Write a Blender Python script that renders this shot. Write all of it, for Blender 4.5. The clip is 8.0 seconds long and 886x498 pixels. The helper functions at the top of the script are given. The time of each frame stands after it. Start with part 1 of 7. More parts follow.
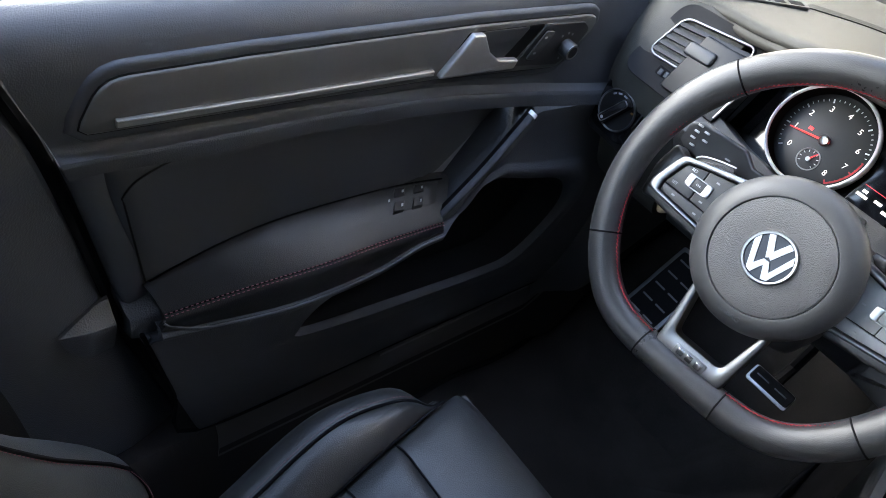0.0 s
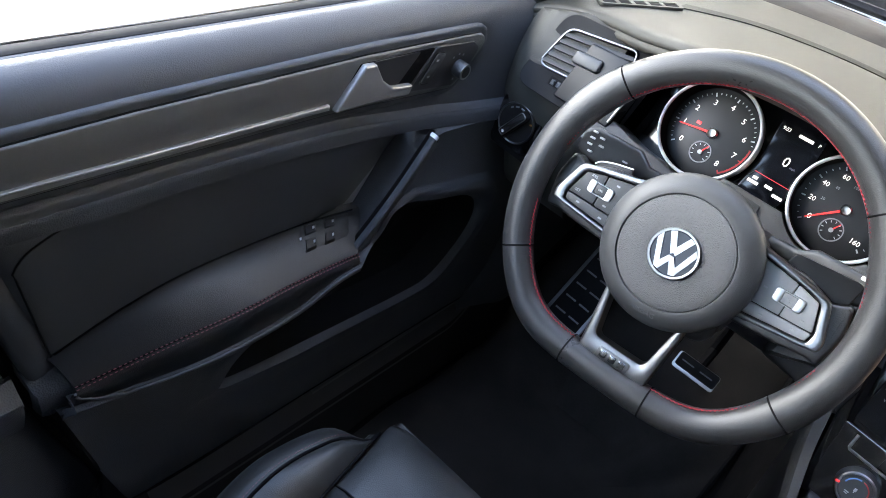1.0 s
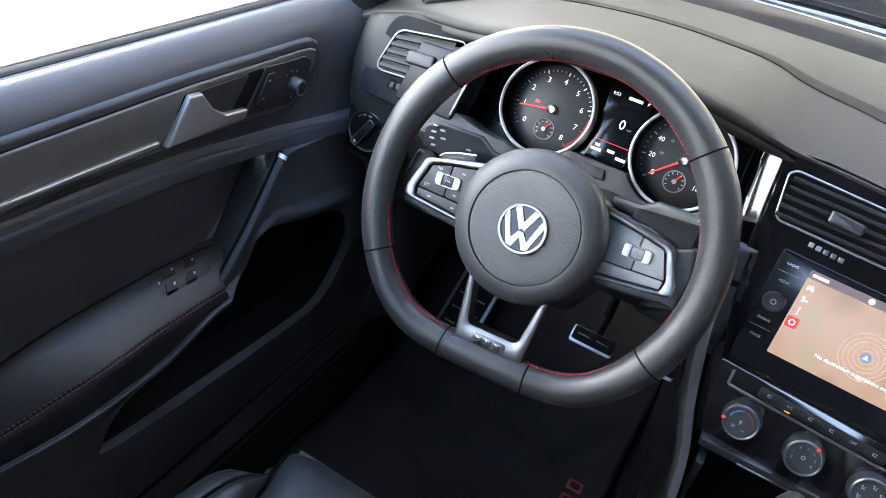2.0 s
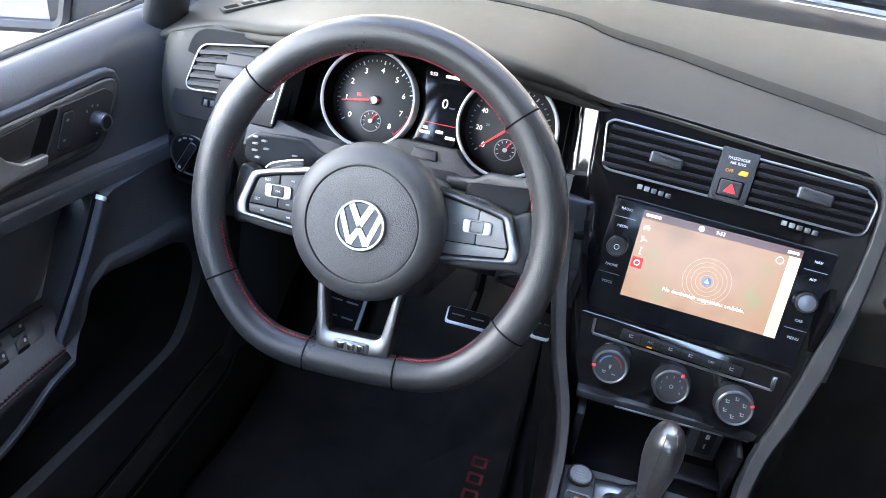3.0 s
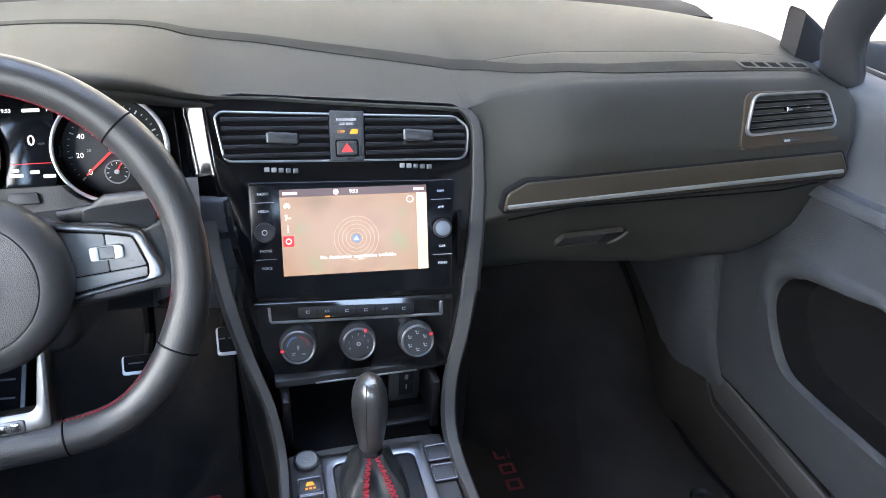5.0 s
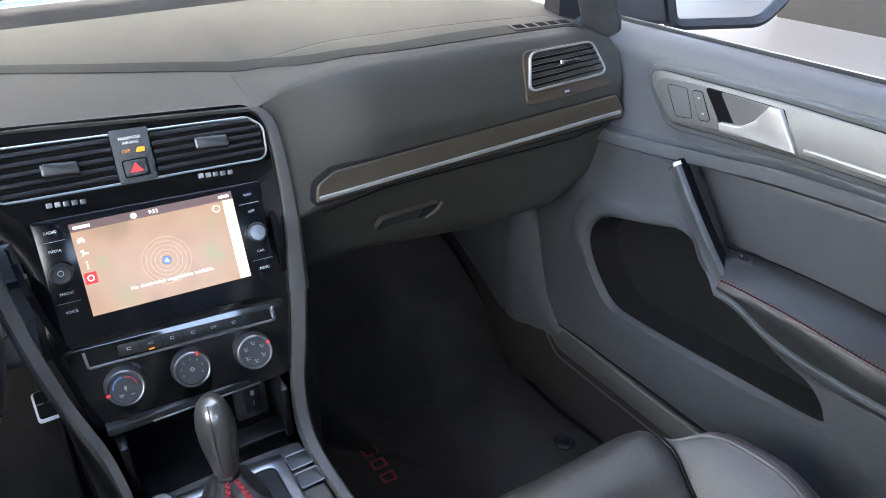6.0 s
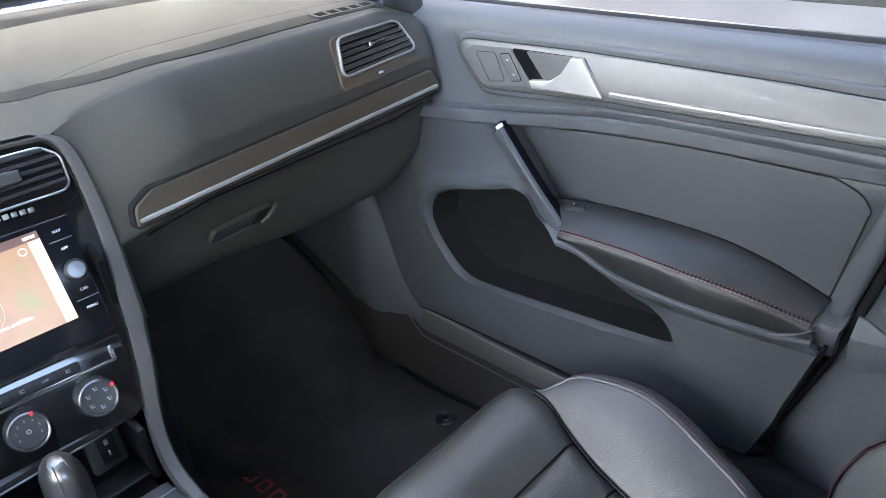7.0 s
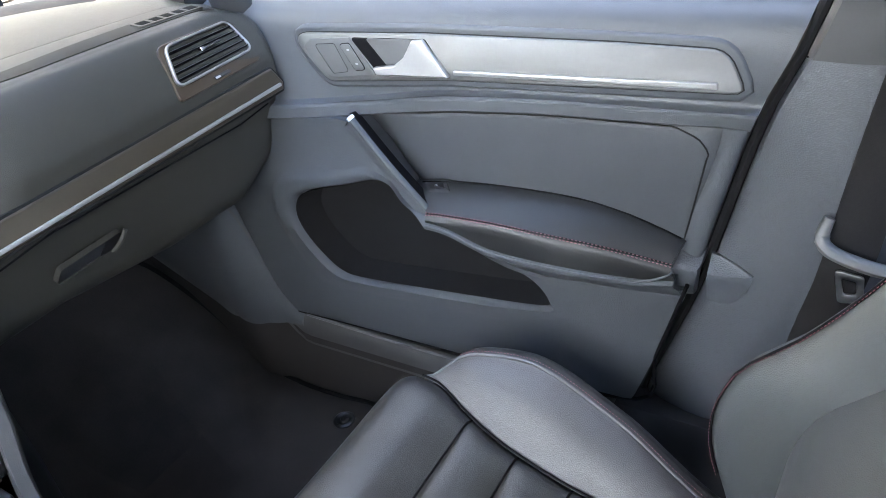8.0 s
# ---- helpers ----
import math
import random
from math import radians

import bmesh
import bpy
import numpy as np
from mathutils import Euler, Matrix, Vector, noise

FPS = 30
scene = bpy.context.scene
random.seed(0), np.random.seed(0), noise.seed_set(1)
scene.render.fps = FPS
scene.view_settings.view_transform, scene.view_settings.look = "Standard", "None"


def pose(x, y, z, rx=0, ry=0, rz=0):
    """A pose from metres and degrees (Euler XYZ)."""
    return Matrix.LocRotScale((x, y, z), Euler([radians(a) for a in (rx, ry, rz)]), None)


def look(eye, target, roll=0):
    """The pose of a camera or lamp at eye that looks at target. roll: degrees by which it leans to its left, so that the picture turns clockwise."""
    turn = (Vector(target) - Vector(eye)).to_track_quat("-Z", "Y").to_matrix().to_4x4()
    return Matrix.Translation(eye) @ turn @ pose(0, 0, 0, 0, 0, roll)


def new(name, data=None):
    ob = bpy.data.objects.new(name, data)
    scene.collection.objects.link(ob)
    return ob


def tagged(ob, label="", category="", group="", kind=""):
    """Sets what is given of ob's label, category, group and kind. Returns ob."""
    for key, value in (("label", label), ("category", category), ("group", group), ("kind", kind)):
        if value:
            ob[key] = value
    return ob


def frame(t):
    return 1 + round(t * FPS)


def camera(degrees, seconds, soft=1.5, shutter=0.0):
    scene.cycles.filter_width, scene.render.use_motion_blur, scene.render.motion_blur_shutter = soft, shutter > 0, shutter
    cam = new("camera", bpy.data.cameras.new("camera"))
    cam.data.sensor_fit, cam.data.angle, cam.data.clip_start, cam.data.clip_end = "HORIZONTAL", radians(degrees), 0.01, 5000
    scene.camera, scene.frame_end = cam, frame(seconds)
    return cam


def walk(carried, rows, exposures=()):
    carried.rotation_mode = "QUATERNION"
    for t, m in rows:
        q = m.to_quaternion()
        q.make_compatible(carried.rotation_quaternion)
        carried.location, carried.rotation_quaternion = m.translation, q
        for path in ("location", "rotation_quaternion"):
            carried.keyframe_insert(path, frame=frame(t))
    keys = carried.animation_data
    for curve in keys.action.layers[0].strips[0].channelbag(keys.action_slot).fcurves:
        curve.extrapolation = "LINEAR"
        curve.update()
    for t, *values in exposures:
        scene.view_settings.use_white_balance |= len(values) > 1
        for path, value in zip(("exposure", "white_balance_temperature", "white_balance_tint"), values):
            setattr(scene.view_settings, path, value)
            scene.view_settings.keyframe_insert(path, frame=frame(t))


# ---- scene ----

# ---------------------------------------------------------------- camera
cam = camera(62.3, 8.0, soft=0.9)
PATH = [
    (0, (-0.2313, -0.6456, 1.0327), (-1.1237, 0.5721, -0.2791), 21.49),
    (0.5, (-0.2369, -0.6416, 1.0398), (-1.0882, 0.6344, -0.2435), 20.75),
    (1, (-0.231, -0.6318, 1.0444), (-1.0179, 0.7361, -0.1843), 18.58),
    (1.2, (-0.2228, -0.623, 1.0472), (-0.9856, 0.7736, -0.1643), 17.24),
    (2.3, (-0.1668, -0.5919, 1.046), (-0.7321, 0.9565, -0.0867), 10.63),
    (2.5, (-0.1638, -0.5849, 1.0477), (-0.6684, 0.986, -0.0827), 9.61),
    (3, (-0.1453, -0.5765, 1.0467), (-0.4875, 1.0503, -0.0652), 7.14),
    (3.5, (-0.1267, -0.5732, 1.0455), (-0.2996, 1.088, -0.0549), 5.68),
    (4, (-0.1109, -0.573, 1.0432), (-0.0683, 1.1026, -0.0478), 4.74),
    (4.2, (-0.1072, -0.5741, 1.044), (0.0181, 1.099, -0.0446), 4.52),
    (5.3, (-0.1135, -0.6085, 1.0142), (0.5112, 1.0163, 0.0295), 2.39),
    (5.5, (-0.1077, -0.6121, 1.0105), (0.5925, 0.9845, 0.0305), 1.54),
    (6, (-0.0997, -0.6168, 0.9953), (0.8063, 0.8753, 0.0192), -1.14),
    (6.5, (-0.0936, -0.6192, 0.9839), (0.9677, 0.7603, -0.0012), -3.39),
    (7, (-0.0852, -0.6236, 0.9754), (1.1165, 0.6232, -0.0253), -5.73),
    (7.5, (-0.081, -0.6271, 0.9684), (1.2207, 0.501, -0.048), -7.54),
    (8, (-0.0734, -0.6248, 0.9673), (1.316, 0.3528, -0.0881), -8.95),
]
walk(cam, [(t, look(eye, target, roll)) for t, eye, target, roll in PATH], exposures=[(0.0, 4.5, 7500, 12), (0.5, 4.95, 7500, 12), (1.0, 4.6, 7400, 12), (2.5, 4.5, 6950, 12.5), (3.0, 4.75, 6900, 13), (3.5, 4.76, 6800, 13), (4.2, 4.8, 6900, 12.5), (5.5, 4.6, 7250, 12), (6.5, 4.8, 7100, 12), (7.0, 4.85, 7050, 12), (8.0, 5.05, 6950, 12)])

# ---------------------------------------------------------------- light
world = bpy.data.worlds.new("sky")
scene.world = world
world.use_nodes = True
wn = world.node_tree
sky = wn.nodes.new("ShaderNodeTexSky")
sky.sky_type = "NISHITA"
sky.sun_disc = False
sky.sun_elevation = radians(48)
sky.sun_rotation = radians(99)
wn.links.new(sky.outputs[0], wn.nodes["Background"].inputs[0])
wn.nodes["Background"].inputs[1].default_value = 0.15
sun_data = bpy.data.lights.new("sun", "SUN")
sun_data.energy, sun_data.angle, sun_data.color = 5.0, radians(0.6), (1.0, 0.95, 0.88)
sun = new("sun", sun_data)
sun.matrix_world = look((5.0, -0.8, 5.62), (0, 0, 0))

# ---------------------------------------------------------------- materials
def material(name, colour, rough=0.5, metal=0.0, grain=0.0, grain_size=900.0, vary=0.10, vary_size=14.0, coat=0.0,
             spec=0.5, cells=False, emit=None, emit_power=0.0, wave=None):
    """A surface with colour variation at two scales, uneven gloss and a fine relief."""
    m = bpy.data.materials.new(name)
    m.use_nodes = True
    nt = m.node_tree
    b = nt.nodes["Principled BSDF"]
    link = nt.links.new
    b.inputs["Metallic"].default_value = metal
    b.inputs["Coat Weight"].default_value = coat
    b.inputs["Coat Roughness"].default_value = 0.06
    b.inputs["Specular IOR Level"].default_value = spec
    co = nt.nodes.new("ShaderNodeTexCoord")
    big = nt.nodes.new("ShaderNodeTexNoise")
    big.inputs["Scale"].default_value, big.inputs["Detail"].default_value = vary_size, 6.0
    link(co.outputs["Object"], big.inputs["Vector"])
    fine = nt.nodes.new("ShaderNodeTexNoise")
    fine.inputs["Scale"].default_value, fine.inputs["Detail"].default_value = vary_size * 22, 3.0
    link(co.outputs["Object"], fine.inputs["Vector"])
    add = nt.nodes.new("ShaderNodeMath")
    add.operation = "MULTIPLY_ADD"
    add.inputs[1].default_value = 0.35
    link(fine.outputs["Fac"], add.inputs[0])
    link(big.outputs["Fac"], add.inputs[2])
    ramp = nt.nodes.new("ShaderNodeMapRange")
    ramp.inputs["From Min"].default_value, ramp.inputs["From Max"].default_value = 0.45, 0.9
    ramp.inputs["To Min"].default_value, ramp.inputs["To Max"].default_value = 1 - vary, 1 + vary
    link(add.outputs[0], ramp.inputs["Value"])
    mix = nt.nodes.new("ShaderNodeVectorMath")
    mix.operation = "SCALE"
    mix.inputs[0].default_value = colour
    link(ramp.outputs["Result"], mix.inputs["Scale"])
    link(mix.outputs[0], b.inputs["Base Color"])
    gloss = nt.nodes.new("ShaderNodeMapRange")
    gloss.inputs["From Min"].default_value, gloss.inputs["From Max"].default_value = 0.4, 0.9
    gloss.inputs["To Min"].default_value, gloss.inputs["To Max"].default_value = max(0.02, rough * (1 - 1.3 * vary)), min(1.0, rough * (1 + 1.3 * vary))
    link(add.outputs[0], gloss.inputs["Value"])
    link(gloss.outputs["Result"], b.inputs["Roughness"])
    if grain or wave:
        bump = nt.nodes.new("ShaderNodeBump")
        bump.inputs["Strength"].default_value = grain or 0.3
        bump.inputs["Distance"].default_value = 0.001
        if wave:
            tex = nt.nodes.new("ShaderNodeTexWave")
            tex.bands_direction = wave
            tex.inputs["Scale"].default_value = grain_size
            link(co.outputs["Object"], tex.inputs["Vector"])
            link(tex.outputs["Fac"], bump.inputs["Height"])
        elif cells:
            tex = nt.nodes.new("ShaderNodeTexVoronoi")
            tex.inputs["Scale"].default_value = grain_size
            link(co.outputs["Object"], tex.inputs["Vector"])
            link(tex.outputs["Distance"], bump.inputs["Height"])
        else:
            tex = nt.nodes.new("ShaderNodeTexNoise")
            tex.inputs["Scale"].default_value, tex.inputs["Detail"].default_value = grain_size, 2.0
            link(co.outputs["Object"], tex.inputs["Vector"])
            link(tex.outputs["Fac"], bump.inputs["Height"])
        link(bump.outputs["Normal"], b.inputs["Normal"])
    if emit:
        b.inputs["Emission Color"].default_value = (*emit, 1)
        b.inputs["Emission Strength"].default_value = emit_power
    return m


DASH = material("dash_soft_plastic", (0.0325, 0.0308, 0.0255), 0.60, spec=0.4, grain=0.35, grain_size=1400, vary=0.025, vary_size=30.0)
DOOR = material("door_soft_plastic", (0.0535, 0.0590, 0.0675), 0.50, grain=0.20, grain_size=800, cells=True, vary=0.06)
HARD = material("hard_plastic", (0.0530, 0.0580, 0.0650), 0.54, spec=0.25, grain=0.4, grain_size=700, cells=True, vary=0.10)
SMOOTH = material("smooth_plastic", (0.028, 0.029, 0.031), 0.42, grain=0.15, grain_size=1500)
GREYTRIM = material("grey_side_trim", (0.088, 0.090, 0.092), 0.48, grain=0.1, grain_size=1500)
PIANO = material("piano_black", (0.006, 0.006, 0.007), 0.09, coat=0.6, vary=0.1)
BLACK = material("matt_black", (0.006, 0.006, 0.007), 0.8, spec=0.06)
GAP = material("black_rubber_seal", (0.008, 0.008, 0.009), 0.75, spec=0.25)
CHROME = material("chrome", (0.62, 0.63, 0.65), 0.16, metal=1.0, vary=0.05)
SATIN = material("satin_silver", (0.47, 0.465, 0.455), 0.33, metal=1.0, vary=0.06)
LEVERSILVER = material("satin_lever_silver", (0.38, 0.38, 0.375), 0.36, metal=0.65, vary=0.06)
SATINDARK = material("dark_satin_metal", (0.20, 0.20, 0.205), 0.33, metal=1.0, vary=0.08)
DECOR = material("brushed_dark_decor", (0.135, 0.136, 0.137), 0.40, metal=0.5, grain=0.25, grain_size=700, wave="Z", vary=0.08)
DECOR_DASH = material("brown_brushed_decor", (0.056, 0.045, 0.031), 0.45, metal=0.35, grain=0.25, grain_size=700, wave="Z")
BOUNCEBLUE = material("pale_blue_bounce", (0.635, 0.74, 0.865), 0.85, vary=0.05, vary_size=0.8)
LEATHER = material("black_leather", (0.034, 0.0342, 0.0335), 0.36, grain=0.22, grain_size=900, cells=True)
# paler copy of the black leather, for bolsters the light falls on
LEATHER_AS_LIT = material("bolster_leather_as_lit", (0.062, 0.060, 0.061), 0.42, grain=0.3, grain_size=900, cells=True, vary=0.06, vary_size=6.0)
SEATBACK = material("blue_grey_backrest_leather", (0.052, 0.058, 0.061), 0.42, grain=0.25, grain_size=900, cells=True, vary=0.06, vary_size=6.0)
RIMLEATHER = material("wheel_leather", (0.034, 0.034, 0.035), 0.30, grain=0.2, grain_size=1100, cells=True)
AIRBAG = material("airbag_cover", (0.045, 0.046, 0.048), 0.46, grain=0.15, grain_size=1400)
AIRBAG_MESH = material("airbag_centre_texture", (0.084, 0.084, 0.087), 0.5, grain=0.6, grain_size=1150, cells=True, vary=0.08)
CARPET = material("black_carpet", (0.0275, 0.0250, 0.0242), 0.95, grain=1.0, grain_size=1100, spec=0.1)
MAT = material("floor_mat_pile", (0.033, 0.0290, 0.0262), 0.95, vary=0.35, grain=1.0, grain_size=1100, spec=0.1)
REDTHREAD = material("red_thread", (0.42, 0.025, 0.04), 0.6)
REDSTITCH = material("faded_red_thread", (0.24, 0.080, 0.095), 0.6)
REDPRINT = material("red_embroidery", (0.22, 0.02, 0.025), 0.8, grain=0.6, grain_size=1500)
WHITE = material("white_print", (0.75, 0.75, 0.75), 0.5, vary=0.05)
GREYPRINT = material("grey_print", (0.30, 0.30, 0.31), 0.5, vary=0.05)
GREYBUTTON = material("grey_button", (0.45, 0.46, 0.47), 0.4, vary=0.05)
PAINT = material("white_car_paint", (0.55, 0.56, 0.58), 0.25, coat=0.7, vary=0.03)
CONCRETE = material("pale_concrete", (0.125, 0.109, 0.097), 0.85, grain=0.5, grain_size=160, vary=0.18, vary_size=1.2)
WALLPAINT = material("pale_wall_paint", (0.62, 0.58, 0.48), 0.8, vary=0.08, vary_size=0.8)
PALETRIM = material("pale_grey_trim", (0.24, 0.245, 0.25), 0.36, vary=0.06)
BANDGREY = material("grained_grey_band", (0.062, 0.060, 0.059), 0.5, grain=0.3, grain_size=1100, cells=True, vary=0.08)
DASHSTEP = material("dash_step_plastic", (0.0215, 0.0203, 0.0165), 0.72, spec=0.25, grain=0.3, grain_size=1400, vary=0.06)
PILLARGRAIN = material("coarse_grained_plastic", (0.060, 0.066, 0.076), 0.46, grain=0.45, grain_size=560, cells=True, vary=0.08)
SILLGREY = material("scuffed_sill_plastic", (0.040, 0.0385, 0.038), 0.46, grain=0.4, grain_size=700, cells=True, vary=0.22, vary_size=9.0)
REDPAINT = material("red_scale_print", (0.42, 0.02, 0.025), 0.5, vary=0.06)
VENTPLATE = material("dark_brown_vent_plate", (0.042, 0.028, 0.0165), 0.42, vary=0.08)
SLAT = material("black_slat_plastic", (0.009, 0.009, 0.010), 0.38, spec=0.3, vary=0.1)
SPOKE = material("satin_grey_spoke", (0.25, 0.253, 0.26), 0.33, metal=1.0, vary=0.05)
PEDAL = material("dull_pedal_metal", (0.22, 0.22, 0.225), 0.42, metal=0.8, vary=0.1)
AMBERPRINT = material("amber_print", (0.35, 0.16, 0.03), 0.5, vary=0.05)
ARMPAD = material("armrest_pad_leather", (0.0155, 0.0158, 0.0165), 0.40, grain=0.2, grain_size=1000, cells=True, vary=0.06, spec=0.4)
DOORLEATHER = material("door_leather_cloth", (0.0550, 0.0595, 0.0665), 0.46, spec=0.25, grain=0.2, grain_size=1000, cells=True, vary=0.06)
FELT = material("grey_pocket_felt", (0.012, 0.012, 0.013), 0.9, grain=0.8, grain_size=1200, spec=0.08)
RINGMETAL = material("bright_ring_metal", (0.90, 0.90, 0.91), 0.36, metal=0.55, vary=0.04)
SHELLBLACK = material("black_mirror_shell", (0.010, 0.010, 0.012), 0.55, vary=0.1)
DARKBLUE = material("dark_blue_emblem_ground", (0.010, 0.012, 0.020), 0.3, vary=0.1)
SHADEWALL = material("brown_sky_block", (0.070, 0.060, 0.045), 0.85, grain=0.4, grain_size=120, vary=0.1, vary_size=0.8)
DARKWALL = material("dark_sun_block", (0.020, 0.019, 0.018), 0.9, grain=0.4, grain_size=120, vary=0.15, vary_size=0.8)
HEADLINER = material("headliner_cloth", (0.030, 0.030, 0.030), 0.9, grain=0.4, grain_size=1300)
BELT = material("seat_belt_webbing", (0.010, 0.0085, 0.0088), 0.75, grain=0.8, grain_size=500, wave="Z")
SCREEN_LIGHT = material("lit_map_margin", (0.4, 0.3, 0.2), 0.25, emit=(0.85, 0.62, 0.42), emit_power=0.050)
SCREEN_DARK = material("lit_header_bar", (0.05, 0.03, 0.03), 0.25, emit=(0.10, 0.05, 0.04), emit_power=0.0522)
SCREEN_WHITE = material("lit_white", (0.8, 0.8, 0.8), 0.4, emit=(1.0, 0.95, 0.9), emit_power=0.0718)
SCREEN_ICON = material("lit_pale_icon", (0.5, 0.4, 0.35), 0.4, emit=(0.95, 0.80, 0.66), emit_power=0.062)
SCREEN_RED = material("lit_red", (0.5, 0.02, 0.02), 0.4, emit=(0.75, 0.03, 0.04), emit_power=0.0587)
SCREEN_BLUE = material("lit_blue", (0.05, 0.12, 0.3), 0.4, emit=(0.05, 0.14, 0.36), emit_power=0.0587)
SCREEN_RING = material("lit_ring", (0.3, 0.2, 0.15), 0.3, emit=(0.66, 0.45, 0.30), emit_power=0.0522)
AMBER = material("lit_amber", (0.5, 0.2, 0.02), 0.4, emit=(1.0, 0.34, 0.01), emit_power=0.045)
NEEDLE = material("lit_red_needle", (0.6, 0.03, 0.03), 0.4, emit=(0.95, 0.05, 0.05), emit_power=0.0587)
DIALFACE = material("dial_face", (0.012, 0.012, 0.013), 0.45, vary=0.1)
DISPLAY = material("dark_display", (0.006, 0.007, 0.010), 0.12, vary=0.05)
MIRROR = material("mirror_glass", (0.85, 0.86, 0.88), 0.02, metal=1.0, vary=0.01)
GLASS = bpy.data.materials.new("window_glass")
GLASS.use_nodes = True
_g = GLASS.node_tree.nodes["Principled BSDF"]
_g.inputs["Transmission Weight"].default_value, _g.inputs["Roughness"].default_value, _g.inputs["IOR"].default_value = 1.0, 0.0, 1.45
_g.inputs["Base Color"].default_value = (0.96, 0.98, 0.97, 1)


# ---------------------------------------------------------------- mesh tools
def part(name, bm, mat, parent=None, label="", crease=40, kind="", category="", group=""):
    """Links a bmesh as one mesh object, under a thing or a part if one is given."""
    bmesh.ops.remove_doubles(bm, verts=bm.verts, dist=1e-6)
    bmesh.ops.recalc_face_normals(bm, faces=bm.faces)
    for f in bm.faces:
        f.smooth = True
    for e in bm.edges:
        if len(e.link_faces) == 2 and e.calc_face_angle(0) > radians(crease):
            e.smooth = False
    me = bpy.data.meshes.new(name)
    bm.to_mesh(me)
    bm.free()
    me.materials.append(mat)
    ob = new(name, me)
    if parent:
        ob.parent = parent
    return tagged(ob, label=label, kind=kind, category=category, group=group)


def thing(name, m, label, category, group="", kind=""):
    ob = new(name)
    ob.empty_display_size = 0.02
    ob.matrix_world = m
    return tagged(ob, label=label, category=category, group=group, kind=kind)


def axes(origin, right, up):
    """A pose whose x runs along right, y along up and z towards the viewer."""
    r = Vector(right).normalized()
    n = r.cross(Vector(up)).normalized()
    u = n.cross(r)
    m = Matrix((r, u, n)).transposed().to_4x4()
    m.translation = Vector(origin)
    return m


def smooth_line(pts, n, closed=False):
    """n points, evenly spaced, on a Catmull-Rom line through pts."""
    p = [Vector(q) for q in pts]
    k = len(p)
    out = []
    for i in range(k if closed else k - 1):
        if closed:
            a, b, c, d = p[(i - 1) % k], p[i], p[(i + 1) % k], p[(i + 2) % k]
        else:
            a, b, c, d = p[max(i - 1, 0)], p[i], p[i + 1], p[min(i + 2, k - 1)]
        for j in range(12):
            t = j / 12
            out.append(0.5 * ((2 * b) + (c - a) * t + (2 * a - 5 * b + 4 * c - d) * t * t + (3 * b - a - 3 * c + d) * t ** 3))
    out.append(p[0].copy() if closed else p[-1].copy())
    return even(out, n, closed)


def even(line, n, closed=False):
    run = [0.0]
    for a, b in zip(line, line[1:]):
        run.append(run[-1] + (b - a).length)
    res, i = [], 0
    for s in (run[-1] * j / (n if closed else n - 1) for j in range(n)):
        while i < len(run) - 2 and run[i + 1] < s:
            i += 1
        w = (s - run[i]) / max(run[i + 1] - run[i], 1e-9)
        res.append(line[i].lerp(line[i + 1], min(max(w, 0), 1)))
    return res


def rounded(pts, r, n=5):
    """A closed flat outline with its corners rounded; r is one radius or one for each corner."""
    k, out = len(pts), []
    for i in range(k):
        a, b, c = Vector(pts[i - 1]), Vector(pts[i]), Vector(pts[(i + 1) % k])
        rad = r[i] if isinstance(r, (list, tuple)) else r
        u, v = (a - b), (c - b)
        ang = u.angle(v)
        cut = min(rad / max(math.tan(ang / 2), 1e-3), 0.49 * u.length, 0.49 * v.length)
        p, q = b + u.normalized() * cut, b + v.normalized() * cut
        for j in range(n + 1):
            t = j / n
            out.append(((1 - t) ** 2) * p + 2 * t * (1 - t) * b + t * t * q)
    return out


def rect(w, h, r, cx=0.0, cy=0.0, n=5):
    return rounded([(cx - w / 2, cy - h / 2), (cx + w / 2, cy - h / 2), (cx + w / 2, cy + h / 2), (cx - w / 2, cy + h / 2)], r, n)


def circle(r, n=40, cx=0.0, cy=0.0):
    return [Vector((cx + r * math.cos(2 * math.pi * i / n), cy + r * math.sin(2 * math.pi * i / n))) for i in range(n)]


def offset(loop, d):
    """The outline moved outwards by d."""
    k = len(loop)
    area = sum(loop[i - 1].x * loop[i].y - loop[i].x * loop[i - 1].y for i in range(k))
    sign = 1 if area > 0 else -1
    out = []
    for i in range(k):
        e = loop[(i + 1) % k] - loop[i - 1]
        nrm = Vector((e.y, -e.x))
        out.append(loop[i] + (nrm.normalized() * d * sign if nrm.length > 1e-9 else Vector((0, 0))))
    return out


def bridge(bm, rings, closed=True, cap_first=False, cap_last=False):
    """Faces between rings of 3D points with equal counts."""
    made = [[bm.verts.new(p) for p in ring] for ring in rings]
    k = len(rings[0])
    for a, b in zip(made, made[1:]):
        for i in range(k if closed else k - 1):
            j = (i + 1) % k
            bm.faces.new((a[i], a[j], b[j], b[i]))
    if cap_first:
        bm.faces.new(made[0])
    if cap_last:
        bm.faces.new(made[-1])
    return made


def flat3(loop, z):
    return [Vector((p.x, p.y, z)) for p in loop]


def slab(loop, z0, z1, bevel=0.001, bm=None, steps=3):
    """A plate with an outline, from z0 to z1, its upper edge rounded."""
    bm = bm or bmesh.new()
    rings = [flat3(loop, z0), flat3(loop, z1 - bevel)]
    for i in range(1, steps + 1):
        a = math.pi / 2 * i / steps
        rings.append(flat3(offset(loop, -bevel * (1 - math.cos(a))), z1 - bevel + bevel * math.sin(a)))
    bridge(bm, rings, cap_first=True, cap_last=True)
    return bm


